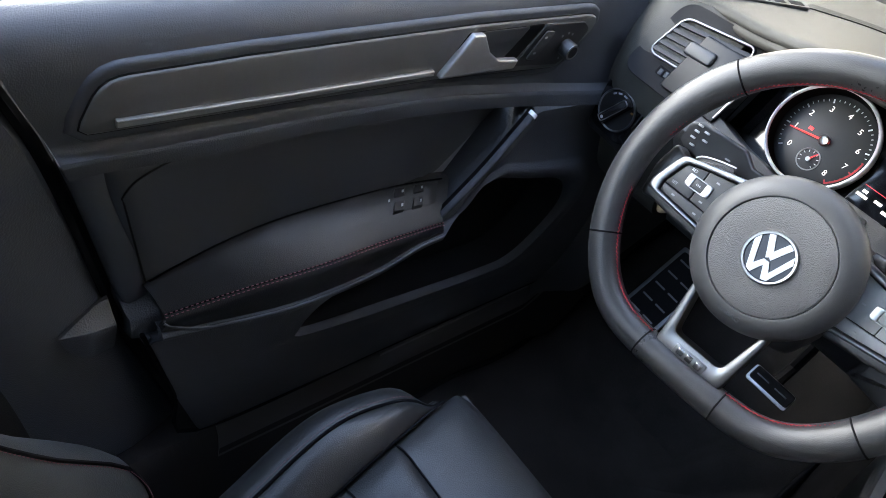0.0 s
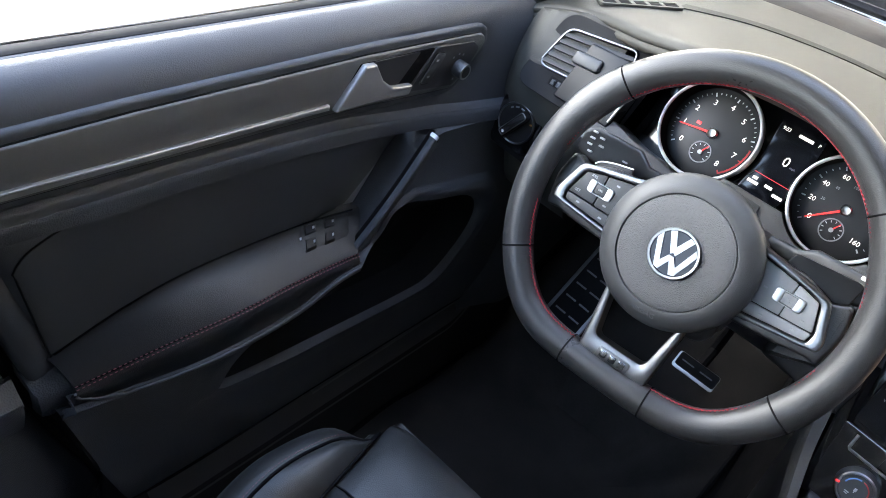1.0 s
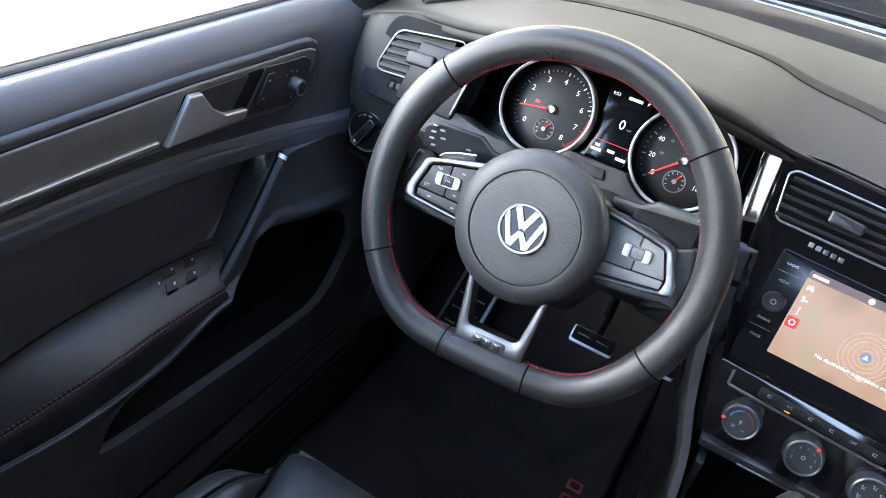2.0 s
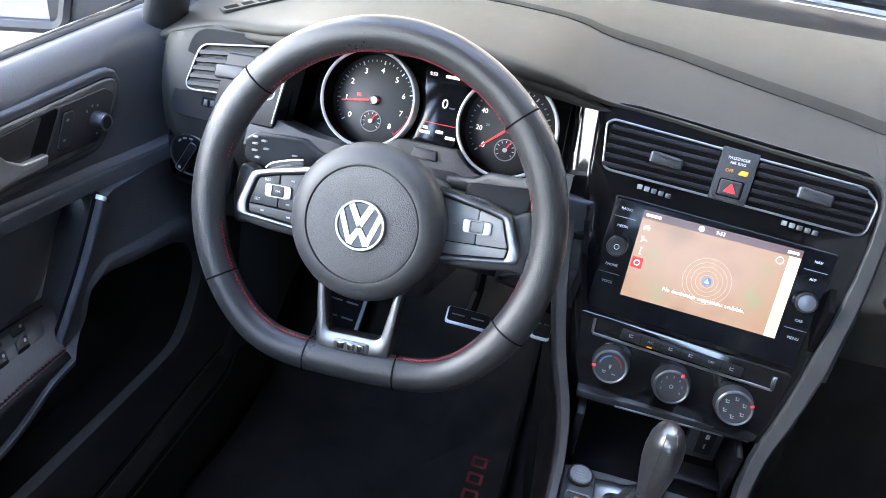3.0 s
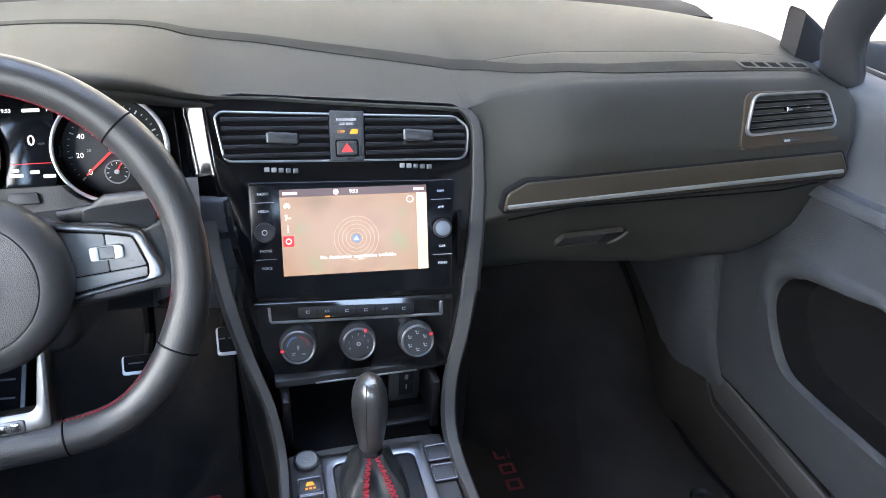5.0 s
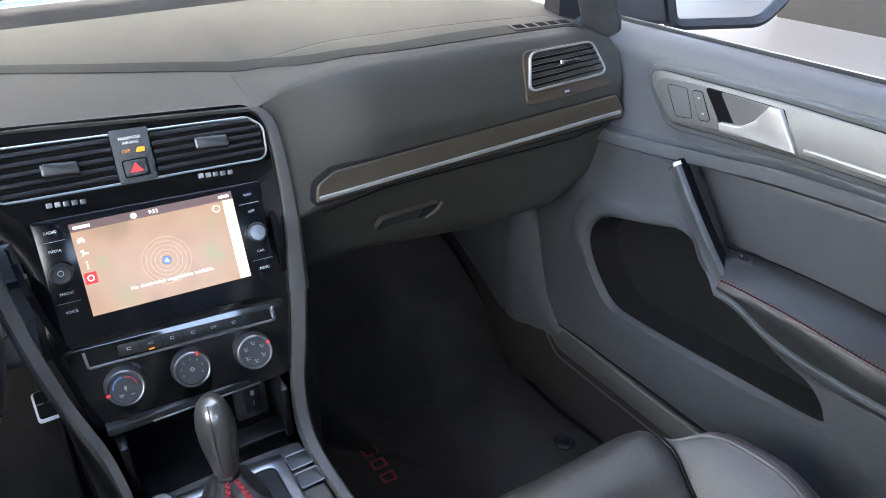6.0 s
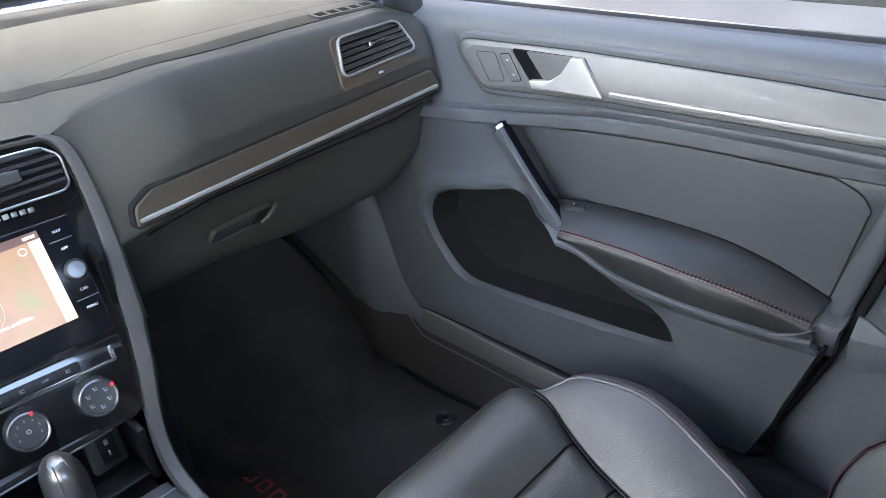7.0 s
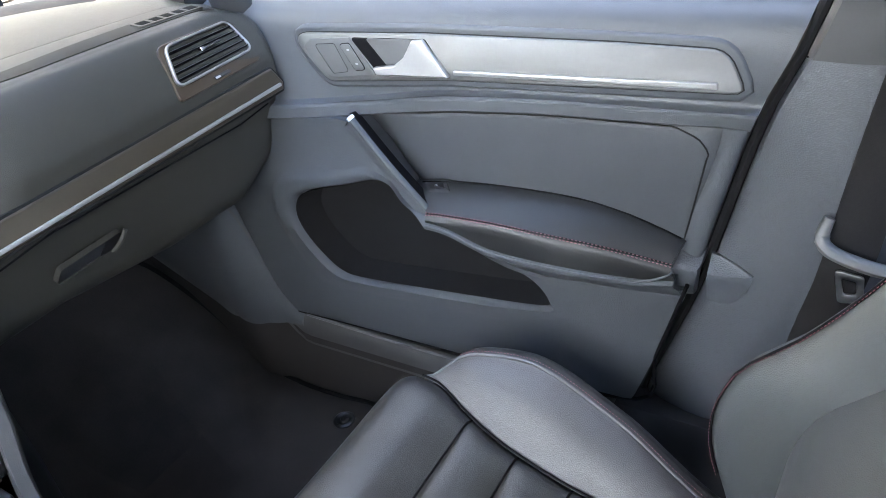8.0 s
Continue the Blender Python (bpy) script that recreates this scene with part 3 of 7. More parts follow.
def door(s):
    side = "driver" if s < 0 else "passenger"
    top = thing("front_door", pose(0, 0, 0), f"black padded {side} door trim with silver lever and red-stitched armrest", "door", group="front doors")

    def out(y, z, x):
        return Vector((s * x, y, z))

    # padded shoulder below the window
    rows = []
    ny = 60
    for i in range(ny + 1):
        w = i / ny
        row = []
        y_mid = 0.40 - w * (0.40 + 0.53)
        zr = interp(RIDGE_TOP, y_mid)
        prof = [(0.748, 0.722), (0.747, 0.738), (0.743, 0.7445), (0.7365, 0.7470), (0.729, 0.7460), (0.720, 0.7415), (0.711, 0.7345), (0.7055, 0.7265), (0.702, 0.716), (0.700, 0.700), (0.6995, 0.68),
                (0.700, 0.665), (0.7015, 0.655), (0.7025, 0.647 + 0.2 * (zr - 0.638)), (0.7015, zr + 0.004), (0.698, zr + 0.001), (0.6905, zr)]
        for x, z in prof:
            y = 0.40 - w * (0.40 - rear_edge(z))
            row.append(out(y, z, x - ahead(y, z)))
        rows.append(row)
    part("shoulder", sheet(rows, thick=(s * 0.012, 0, 0)), DOOR, top, "grained soft plastic shoulder")
    # window seal
    rows = [[out(0.33 - 0.90 * i / 30, z, x) for x, z in ((0.7425, 0.7420), (0.7432, 0.7468), (0.7460, 0.7482), (0.7540, 0.7486), (0.7575, 0.7470), (0.7585, 0.7400))] for i in range(31)]
    part("window_seal", sheet(rows, thick=(0, 0, -0.004)), GAP, top, "black rubber window seal")
    part("window_seal_lip", tube([out(0.33 - 0.90 * i / 30, 0.7478, 0.7585) for i in range(31)], 0.0014, 6), SATINDARK, top)
    # ridge moulding
    rows = []
    for i in range(61):
        w = i / 60
        row = []
        for k in range(9):
            v = k / 8
            y = 0.36 - w * (0.36 - rear_edge(0.63))
            z = interp(RIDGE_TOP, y) * (1 - v) + interp(RIDGE_LOW, y) * v
            y = 0.36 - w * (0.36 - rear_edge(z))
            x = 0.0045 * v * max(0.0, min(1.0, (-0.40 - y) / 0.07)) ** 2 + 0.6905 - 0.0022 * min(1.0, v / 0.15) ** 0.5 - 0.002 * v + (0.003 * ((v - 0.85) / 0.15) ** 2 if v > 0.85 else 0.0)
            row.append(out(y, z, x - ahead(y, z)))
        row.append(out(y, z - 0.001, 0.70 - ahead(y, z)))
        rows.append(row)
    part("ridge_moulding", sheet(rows, thick=(s * 0.012, 0, 0)), HARD, top, "grained ridge below the decor strip")
    # padded insert
    rows = []
    for i in range(49):
        w = i / 48
        row = []
        for k in range(25):
            v = k / 24
            zt = interp(RIDGE_LOW, 0.05 - 0.52 * w) + 0.002
            y0, y1 = 0.06 - 0.09 * v, -0.478 + 0.034 * v
            y = y0 + (y1 - y0) * w
            zb = interp(sorted(ARM_BACK), y) - 0.012
            z = zt + (zb - zt) * v
            edge = min(v, 0.12) / 0.12
            edger = min(1 - w, 0.05) / 0.05
            pad = 0.010 * (1 - (1 - edge) ** 2) ** 0.5 * (1 - (1 - edger) ** 2) ** 0.5
            hollow = 0.035 * max(0, 1 - w / 0.28) ** 1.5
            row.append(out(y, z, 0.702 + 0.006 * v - pad * 0.8 + hollow))
        rows.append(row)
    part("padded_insert", sheet(rows, thick=(s * 0.015, 0, 0)), DOORLEATHER, top, "smooth leather-look padded insert")
    seam = [rows[i][1] + Vector((-s * 0.0008, 0, 0)) for i in range(4, 44)] + [rows[45][2] + Vector((-s * 0.001, 0, -0.0004))] + [rows[46][3] + Vector((-s * 0.001, 0, 0))] + [rows[47][k] + Vector((-s * 0.0012, 0, 0)) for k in range(5, 24)]
    part("insert_seam", tube(smooth_line(seam, 90), 0.0010, 6), GAP, top, "dark stitched-in seam round the insert")
    # rear border beside the insert
    rows = []
    for i in range(13):
        z = 0.375 + (0.622 - 0.375) * i / 12
        ya = interp([(0.375, -0.428), (0.466, -0.437), (0.596, -0.471), (0.622, -0.474)], z)
        yb = rear_edge(z)
        rows.append([out(ya + 0.005, z, 0.706), out(ya, z, 0.7005), out(ya * 0.6 + yb * 0.4, z, 0.699), out(yb + 0.005, z, 0.6995), out(yb + 0.001, z, 0.703), out(yb, z, 0.709), out(yb, z, 0.735)])
    part("rear_border", sheet(rows, thick=(s * 0.01, 0, 0)), DOOR, top)
    # armrest pad: top, rolled front and face
    back = smooth_line([out(y, z, 0.706) for y, z in ARM_BACK], 44)
    mid = smooth_line([out(*tucked(y, z, 0.646)) for y, z in ARM_STITCH], 44)
    lip = smooth_line([out(*tucked(y, z, 0.641)) for y, z in ARM_LIP], 44)
    low = smooth_line([out(*tucked(y, z, 0.655)) for y, z in ARM_LOW], 44)

    def on_pad(u, v, up):
        """A place on the pad: u along it from the front, v from its back edge to the stitching."""
        f = u * 43
        i = min(42, int(f))
        b, m_ = back[i].lerp(back[i + 1], f - i), mid[i].lerp(mid[i + 1], f - i)
        return b.lerp(m_, v) + Vector((0, 0, 0.006 * math.sin(math.pi * v) + up))

    rows = []
    for b, m_, l in zip(back, mid, lip):
        row = [b + Vector((0, 0, -0.006)), b]
        for k in range(1, 8):
            v = k / 8
            row.append(b.lerp(m_, v) + Vector((0, 0, 0.006 * math.sin(math.pi * v))))
        row += [m_, m_ + Vector((-s * 0.004, 0, -0.004)), m_ + Vector((-s * 0.0062, 0, -0.009)), m_.lerp(l, 0.55) + Vector((-s * 0.004, 0, 0)), l]
        rows.append(row)
    part("armrest_pad", sheet(rows, thick=(s * 0.01, 0, -0.004)), ARMPAD, top, "soft black armrest pad")
    part("armrest_seam", tube([on_pad(i / 60, 0.0072 / (0.706 - abs(mid[min(43, round(i * 43 / 60))].x)), 0.0004) for i in range(2, 60)], 0.0011, 6), BLACK, top)
    line = [p + Vector((-s * 0.0012, 0, 0.0012)) for p in mid]
    part("armrest_seam", tube([p + Vector((-s * 0.0006, 0, 0.0002)) for p in mid], 0.0012, 6), BLACK, top)
    stitch = part("armrest_stitching", stitches(line, 0.0046, 0.0004, 0.00055), REDSTITCH, top, "double row of red stitching")
    part("armrest_stitching", stitches([p + Vector((-s * 0.0024, 0, -0.0022)) for p in line], 0.0046, 0.0004, 0.00055), REDSTITCH, top)
    # armrest carrier below the pad
    rows = []
    for l, w in zip(lip, low):
        rows.append([l + Vector((s * 0.004, 0, 0.003)), l + Vector((-s * 0.003, 0, 0.0015)), l + Vector((-s * 0.0055, 0, -0.002)), l + Vector((-s * 0.005, 0, -0.006)), l.lerp(w, 0.5) + Vector((-s * 0.003, 0, 0)),
                     w + Vector((-s * 0.003, 0, 0.003)), w + Vector((-s * 0.001, 0, 0)), w + Vector((s * 0.006, 0, -0.002))])
    part("armrest_strip", tube([p + Vector((-s * 0.0042, 0, -0.0006)) for p in smooth_line(lip[:38] + [lip[40].lerp(mid[42], 0.25), mid[43].lerp(lip[43], 0.35), mid[43] + Vector((-s * 0.003, -0.003, 0))], 60)], 0.0015, 8), DOOR, top, "thin smooth lip under the armrest pad")
    part("armrest_carrier", sheet(rows, thick=(s * 0.01, 0, 0.0)), HARD, top, "smooth plastic carrier under the armrest")
    rows = []
    for y, dz, dx in ((-0.4255, 0.0, 0.004), (-0.4268, 0.002, 0.0), (-0.438, 0.0015, 0.0015), (-0.452, -0.001, 0.004), (-0.4575, -0.002, 0.006), (-0.4590, -0.004, 0.012)):
        rows.append([out(y - 0.006, 0.457 + dz, 0.712 + dx), out(y - 0.004, 0.449 + dz, 0.700 + dx), out(y - 0.002, 0.439 + dz, 0.6865 + dx), out(y, 0.4355 + dz, 0.6828 + dx), out(y, 0.431 + dz, 0.6815 + dx), out(y + 0.002, 0.412, 0.6835 + dx), out(y + 0.004, 0.396, 0.688 + dx), out(y + 0.006, 0.386, 0.698 + dx)])
    part("armrest_end", sheet(rows, thick=(s * 0.01, 0, 0)), PILLARGRAIN, top, "grained end block of the armrest")
    # pull strap
    a, b = out(0.014, 0.602, 0.6625), out(-0.108, 0.4700, 0.6530)
    pts = smooth_line([a, a.lerp(b, 0.5) + Vector((-s * 0.003, 0, 0)), b], 24)
    along = (b - a).normalized()
    across = along.cross(Vector((s, 0, 0))).normalized() * (1 if along.cross(Vector((s, 0, 0))).z > 0 else -1)
    sec = [(-0.0072, 0.003), (-0.0070, 0.0005), (-0.0062, -0.0018), (-0.0046, -0.0026), (-0.0024, -0.0026), (-0.0008, -0.0018), (0.0004, 0.0004), (0.0008, 0.003)]
    part("pull_handle", sheet([[p + across * u + Vector((s * v, 0, 0)) for u, v in sec] for p in pts], thick=(s * 0.002, 0, 0)), HARD, top, "slim grey diagonal pull handle")
    for c, d in ((pts[0], pts[1]), (pts[-1], pts[-2])):
        e = (d - c).normalized()
        rows = [[p + across * (u * 1.06 + 0.0002) + Vector((s * (v - 0.0007), 0, 0)) for u, v in sec] for p in (c - e * 0.001, c + e * 0.0042)]
        part("pull_handle_cap", sheet(rows, thick=(s * 0.004, 0, 0)), RINGMETAL, top, "bright metal end cap")
        part("cap_joint", tube([c - across * (0.0075 + 0.003 * k) + Vector((s * (-0.0012 + 0.0011 * k), 0, 0)) + e * 0.002 for k in range(6)], 0.0009, 6), BLACK, top)
    # black sheet closing the cavity behind the handle, standing in for its deep shade
    rows = [[p + across * 0.0006 + Vector((s * 0.0035, 0, 0)), p - across * 0.003 + Vector((s * 0.012, 0, 0)), p - across * 0.010 + Vector((s * (0.030 if s > 0 else 0.016), 0, 0))] for p in pts]
    part("pull_handle_shade", sheet(rows, thick=(0, 0.003, 0.003)), BLACK, top)
    rows = []
    for k, p in enumerate(pts):
        w = 0.020 - 0.006 * (k / 23)
        q = p - across * (0.0072 + w)
        end = out(q.y, q.z, min(lower_x(q.y, q.z) - ahead(q.y, q.z), abs(p.x) + 0.0045))
        a1 = p - across * 0.0072 + Vector((-s * 0.0006, 0, 0))
        rows.append([a1 + Vector((s * 0.004, 0, 0)), a1, a1.lerp(end, 0.35) + Vector((s * 0.0012, 0, 0)), a1.lerp(end, 0.7) + Vector((s * 0.0010, 0, 0)), end, end - across * 0.0006 + Vector((s * 0.014, 0, 0))])
    part("pull_handle_fairing", sheet(rows, thick=(s * 0.004, 0, 0)), HARD, top)
    edge = smooth_line([out(y, z, lower_x(y, z) + 0.0015) for y, z in LOWER[8:] + LOWER[:1]], 60)
    part("door_edge_gap", tube(edge, 0.0028, 6), BLACK, top)
    # lower trim with the map pocket
    n = 120
    inner = smooth_line([Vector((y, z)) for y, z in POCKET], n, closed=True)
    outer = even([Vector(p) for p in LOWER] + [Vector(LOWER[0])], n * 2, closed=True)
    cen = sum(inner, Vector((0, 0))) / n
    matched = []
    for p in inner:
        d = p - cen
        best = max(outer, key=lambda q: (q - cen).normalized().dot(d.normalized()))
        matched.append(best)
    rings = []
    for k, v in enumerate((0.0, 0.02, 0.05, 0.10, 0.15, 0.19, 0.22, 0.25, 0.45, 0.7, 1.0)):
        ring = []
        for p, q in zip(inner, matched):
            r = p.lerp(q, v)
            high = max(0.0, min(1.0, (p.y - 0.37) / 0.05))
            roll = (0.010, 0.001, -0.004, -0.003, -0.002, -0.0013, -0.0006, 0, 0, 0, 0)[k] * (1 - high) + (0.010, 0.001, -0.005, -0.0075, -0.0078, -0.0060, -0.0015, 0, 0, 0, 0)[k] * high
            ring.append(out(r.x, r.y, lower_x(r.x, r.y) + roll))
        rings.append(ring)
    rings.append([p + Vector((s * 0.05, 0, 0)) for p in rings[-1]])
    bm = bmesh.new()
    bridge(bm, rings)
    part("lower_trim", bm, HARD, top, "hard grained lower trim round the map pocket")
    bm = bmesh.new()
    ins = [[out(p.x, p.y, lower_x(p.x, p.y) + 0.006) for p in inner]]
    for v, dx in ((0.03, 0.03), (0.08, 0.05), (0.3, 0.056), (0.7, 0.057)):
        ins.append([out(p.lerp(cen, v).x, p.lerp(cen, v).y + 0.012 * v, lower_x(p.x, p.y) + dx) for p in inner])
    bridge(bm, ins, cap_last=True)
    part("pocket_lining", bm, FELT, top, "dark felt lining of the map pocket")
    # decor strip with the lever recess
    m = Matrix(((0, 0, -s, s * 0.702), (1, 0, 0, 0), (0, 1, 0, 0), (0, 0, 0, 1)))
    loop = even((lambda r: r + [r[0]])(rounded(PLATE, PLATE_R, 10)), 160, closed=True)
    bm = slab(offset(loop, 0.0105), 0.0, 0.0054, 0.0050, steps=6)
    bm.transform(m)
    part("decor_surround", bm, DOOR, top, "soft rolled surround of the decor strip")
    bm = slab(offset(loop, 0.0012), 0.0, 0.0064, 0.0003)
    bm.transform(m)
    part("decor_groove", bm, GAP, top, "dark groove round the decor strip")
    bm = slab(loop, 0.0, 0.0085, 0.0025)
    bm.transform(m)
    decor = part("decor_strip", bm, DECOR, top, "dark brushed decor strip")
    bm = slab(rounded([(-0.145, 0.6605), (-0.466, 0.6635), (-0.466, 0.6705), (-0.145, 0.6665)], 0.001), 0.006, 0.0125, 0.0012)
    bm.transform(m)
    part("strip_light", bm, LEVERSILVER, decor, "bright satin metal strip")
    # lever recess and switch plate; a black slab stands in for the hollow's shade
    rec = rounded([(0.012, 0.7035), (-0.108, 0.7045), (-0.135, 0.6585), (-0.026, 0.6535)], 0.004)
    bm = slab(rec, 0.004, 0.0092, 0.0005)
    bm.transform(m)
    part("lever_recess", bm, BLACK, decor, "flat black slab for the shaded lever recess")
    # passenger-side scoop, plate and rocker coloured paler to stand for stronger light
    scoop = rounded([(-0.014, 0.7030), (-0.096, 0.7038), (-0.080, 0.668), (-0.045, 0.664)], 0.003)
    bm = slab(scoop, 0.006, 0.0098, 0.0005)
    bm.transform(m)
    part("finger_scoop", bm, SMOOTH if s < 0 else GREYTRIM, decor, "smooth scoop behind the lever, paler on the lit side")
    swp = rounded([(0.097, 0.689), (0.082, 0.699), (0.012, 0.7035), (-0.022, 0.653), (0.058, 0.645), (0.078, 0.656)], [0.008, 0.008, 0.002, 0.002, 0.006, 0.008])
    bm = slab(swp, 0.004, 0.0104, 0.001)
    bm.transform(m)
    plate = part("switch_plate", bm, SMOOTH if s < 0 else GREYTRIM, decor, "smooth switch plate in a shaded tone" if s < 0 else "smooth switch plate in a lit tone")
    lock = rounded([(0.031, 0.6935), (0.014, 0.6955), (-0.006, 0.6605), (0.011, 0.6585)], 0.004)
    bm = slab(offset(lock, 0.0013), 0.008, 0.0108, 0.0004)
    bm.transform(m)
    part("lock_switch_gap", bm, BLACK, plate)
    bm = slab(lock, 0.008, 0.0122, 0.0012)
    bm.transform(m)
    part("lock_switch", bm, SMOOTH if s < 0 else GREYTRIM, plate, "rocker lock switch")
    for dy, dz in ((0.0165, 0.687), (0.006, 0.668)):
        bm = slab(rect(0.0045, 0.0026, 0.001, dy, dz), 0.0118, 0.0124, 0.0002)
        bm.transform(m)
        part("lock_mark", bm, GREYPRINT, plate)
    if s < 0:
        km = Matrix.Translation(out(0.058, 0.6705, 0.690)) @ Matrix.Rotation(radians(90 * -s), 4, "Y")
        bm = lathe([(0.0, 0.0), (0.0105, 0.0), (0.0105, 0.012), (0.0098, 0.0135), (0.0, 0.0135)], 28)
        bm.transform(km)
        knob = part("mirror_knob", bm, SMOOTH, top, "round mirror adjuster")
        bm = lathe([(0.0072, 0.013), (0.0098, 0.0132), (0.0098, 0.0142), (0.0072, 0.0144)], 28)
        bm.transform(km)
        part("knob_ring", bm, SATIN, knob, "silver ring")
        for ang in (60, 90, 125, 270):
            dy, dz = 0.0165 * math.cos(radians(ang)), 0.0165 * math.sin(radians(ang))
            bm = slab(rect(0.0026, 0.0026, 0.0006, 0.058 + dy, 0.6705 + dz), 0.0100, 0.0107, 0.0002)
            bm.transform(m)
            part("adjuster_mark", bm, GREYPRINT, plate)
    else:
        bm = band(offset(rounded([(0.075, 0.692), (0.040, 0.694), (0.024, 0.656), (0.052, 0.652)], 0.004), 0.0008),
                  rounded([(0.075, 0.692), (0.040, 0.694), (0.024, 0.656), (0.052, 0.652)], 0.004), 0.008, 0.0108, 0.0003)
        bm.transform(m)
        part("blank_cover", bm, BLACK, plate, "outline of a blank cover")
    lever = rounded([(-0.090, 0.7035), (-0.106, 0.7045), (-0.139, 0.6570), (-0.026, 0.6535), (-0.021, 0.6650), (-0.056, 0.6690), (-0.074, 0.6810)],
                    [0.003, 0.003, 0.002, 0.002, 0.003, 0.010, 0.010], 6)
    bm = slab(lever, 0.006, 0.016, 0.0025)
    bm.transform(m)
    part("door_lever", bm, LEVERSILVER, top, "satin silver door lever")
    # window switches let into the armrest
    us = (0.035, 0.27) if s < 0 else (0.035, 0.15)
    vs = (0.10, 0.70) if s < 0 else (0.10, 0.52)
    rows = [[on_pad(us[0] + (us[1] - us[0]) * i / 8, vs[0] + (vs[1] - vs[0]) * j / 6, -0.002 if i in (0, 8) or j in (0, 6) else 0.0016) for j in range(7)] for i in range(9)]
    pod_ob = part("switch_pod", sheet(rows), ARMPAD, top, "black window switch panel")
    for u, v in ((0.135, 0.30), (0.135, 0.56), (0.215, 0.30), (0.215, 0.56)) if s < 0 else ((0.10, 0.33),):
        rows = [[on_pad(u + 0.026 * i / 4, v + 0.10 * j / 4, -0.001 if abs(i) == 4 or abs(j) == 4 else (0.0036 if i > -1 else 0.0028)) for j in (-4, -3, 0, 3, 4)] for i in (-4, -3, 0, 3, 4)]
        part("window_switch", sheet(rows), SLAT, pod_ob)
        rows = [[on_pad(u - 0.012 + 0.0040 * i, v + 0.022 * j, 0.0042) for j in (-1, 1)] for i in (-1, 1)]
        part("switch_mark", sheet(rows, thick=(0, 0, -0.0008)), GREYBUTTON if s < 0 else GREYPRINT, pod_ob)
    if s < 0:
        rows = [[on_pad(0.256 + 0.0035 * i, 0.42 + 0.020 * j, 0.0034) for j in (-1, 1)] for i in (-1, 1)]
        part("switch_mark", sheet(rows, thick=(0, 0, -0.0008)), GREYBUTTON, pod_ob)
    return top


door(1)
door(-1)


# ---------------------------------------------------------------- centre pillars behind the doors
def pillar(s):
    t = thing("centre_pillar", pose(0, 0, 0), "grained grey plastic centre pillar trim behind the door", "pillar", group="centre pillars", kind="structure")

    def out(y, z, x):
        return Vector((s * x, y, z))

    rows = []
    for i in range(29):
        z = 0.13 + (0.70 - 0.13) * i / 28
        y0 = rear_edge(z) - 0.014
        sh = 0.006 * max(0.0, min(1.0, (z - 0.56) / 0.07))
        rows.append([out(y0 + 0.002, z, 0.745), out(y0, z, 0.722), out(y0 - 0.004, z, 0.7145 - sh), out(y0 - 0.018, z, 0.7085 - sh), out(y0 - 0.040, z, 0.700 - 0.6 * sh), out(y0 - 0.062, z, 0.6935), out(y0 - 0.085, z, 0.690), out(y0 - 0.12, z, 0.692), out(y0 - 0.16, z, 0.70), out(y0 - 0.30, z, 0.71), out(y0 - 0.5, z, 0.72)])
    part("lower_trim", sheet(rows, thick=(s * 0.01, 0, 0)), PILLARGRAIN, t, "grained lower pillar trim")
    rows = []
    for i in range(15):
        z = 0.70 + 0.48 * i / 14
        y0 = rear_edge(z) - 0.014 - 0.06 * max(0, z - 0.78)
        x0 = 0.690 - 0.20 * max(0, z - 0.78)
        rows.append([out(y0 + 0.002, z, x0 + 0.04), out(y0, z, x0 + 0.008), out(y0 - 0.006, z, x0), out(y0 - 0.04, z, x0 - 0.006), out(y0 - 0.09, z, x0 - 0.006), out(y0 - 0.14, z, x0), out(y0 - 0.17, z, x0 + 0.03)])
    part("upper_trim", sheet(rows, thick=(s * 0.01, 0, 0)), SMOOTH, t, "smooth upper pillar trim")
    part("trim_joint", tube([out(rear_edge(0.70) - 0.014 - 0.02 * i, 0.7005, 0.6905 if i else 0.698) for i in range(8)], 0.0011, 6), BLACK, t)
    # door seal
    edge = [out(rear_edge(0.18 + 0.62 * i / 24) - 0.007, 0.18 + 0.62 * i / 24, 0.722) for i in range(25)]
    part("door_seal", tube(edge, 0.0065, 8), GAP, t, "black rubber door seal")
    # moulded step in line with the armrest
    rows = []
    for i in range(19):
        u = i / 18
        y = -0.4685 - 0.0525 * u
        f = max(0.0, 1 - u ** 2.2) ** 0.6
        base = interp([(0.0, 0.7135), (0.20, 0.7115), (0.45, 0.7055), (0.75, 0.6985), (1.0, 0.6925)], u)
        fold = interp([(0.0, 0.6925), (0.5, 0.6895), (1.0, 0.6912)], u)
        zb = 0.4465 - 0.012 * u ** 1.6
        zf = 0.4275 + 0.0065 * u ** 1.4
        zl = interp([(0.0, 0.376), (0.4, 0.379), (0.7, 0.392), (0.9, 0.413), (1.0, 0.4335)], u)
        rows.append([out(y, zb, base + 0.003), out(y, zb - 0.0005, base - 0.0012), out(y, zb * 0.45 + zf * 0.55, base * 0.5 + fold * 0.5), out(y, zf + 0.0012, fold + 0.0006), out(y, zf - 0.0012, fold),
                     out(y, zf * 0.75 + zl * 0.25, fold + 0.001), out(y, zf * 0.35 + zl * 0.65, fold * 0.75 + base * 0.25), out(y, zl + 0.006 * f, fold * 0.55 + base * 0.45), out(y, zl, base + 0.002)])
    part("moulded_step", sheet(rows), PILLARGRAIN, t, "moulded step in line with the armrest")
    # belt
    b = thing("seat_belt", pose(0, 0, 0), "dark webbing seat belt with chrome tongue on the pillar", "seat belt", group="seat belts")
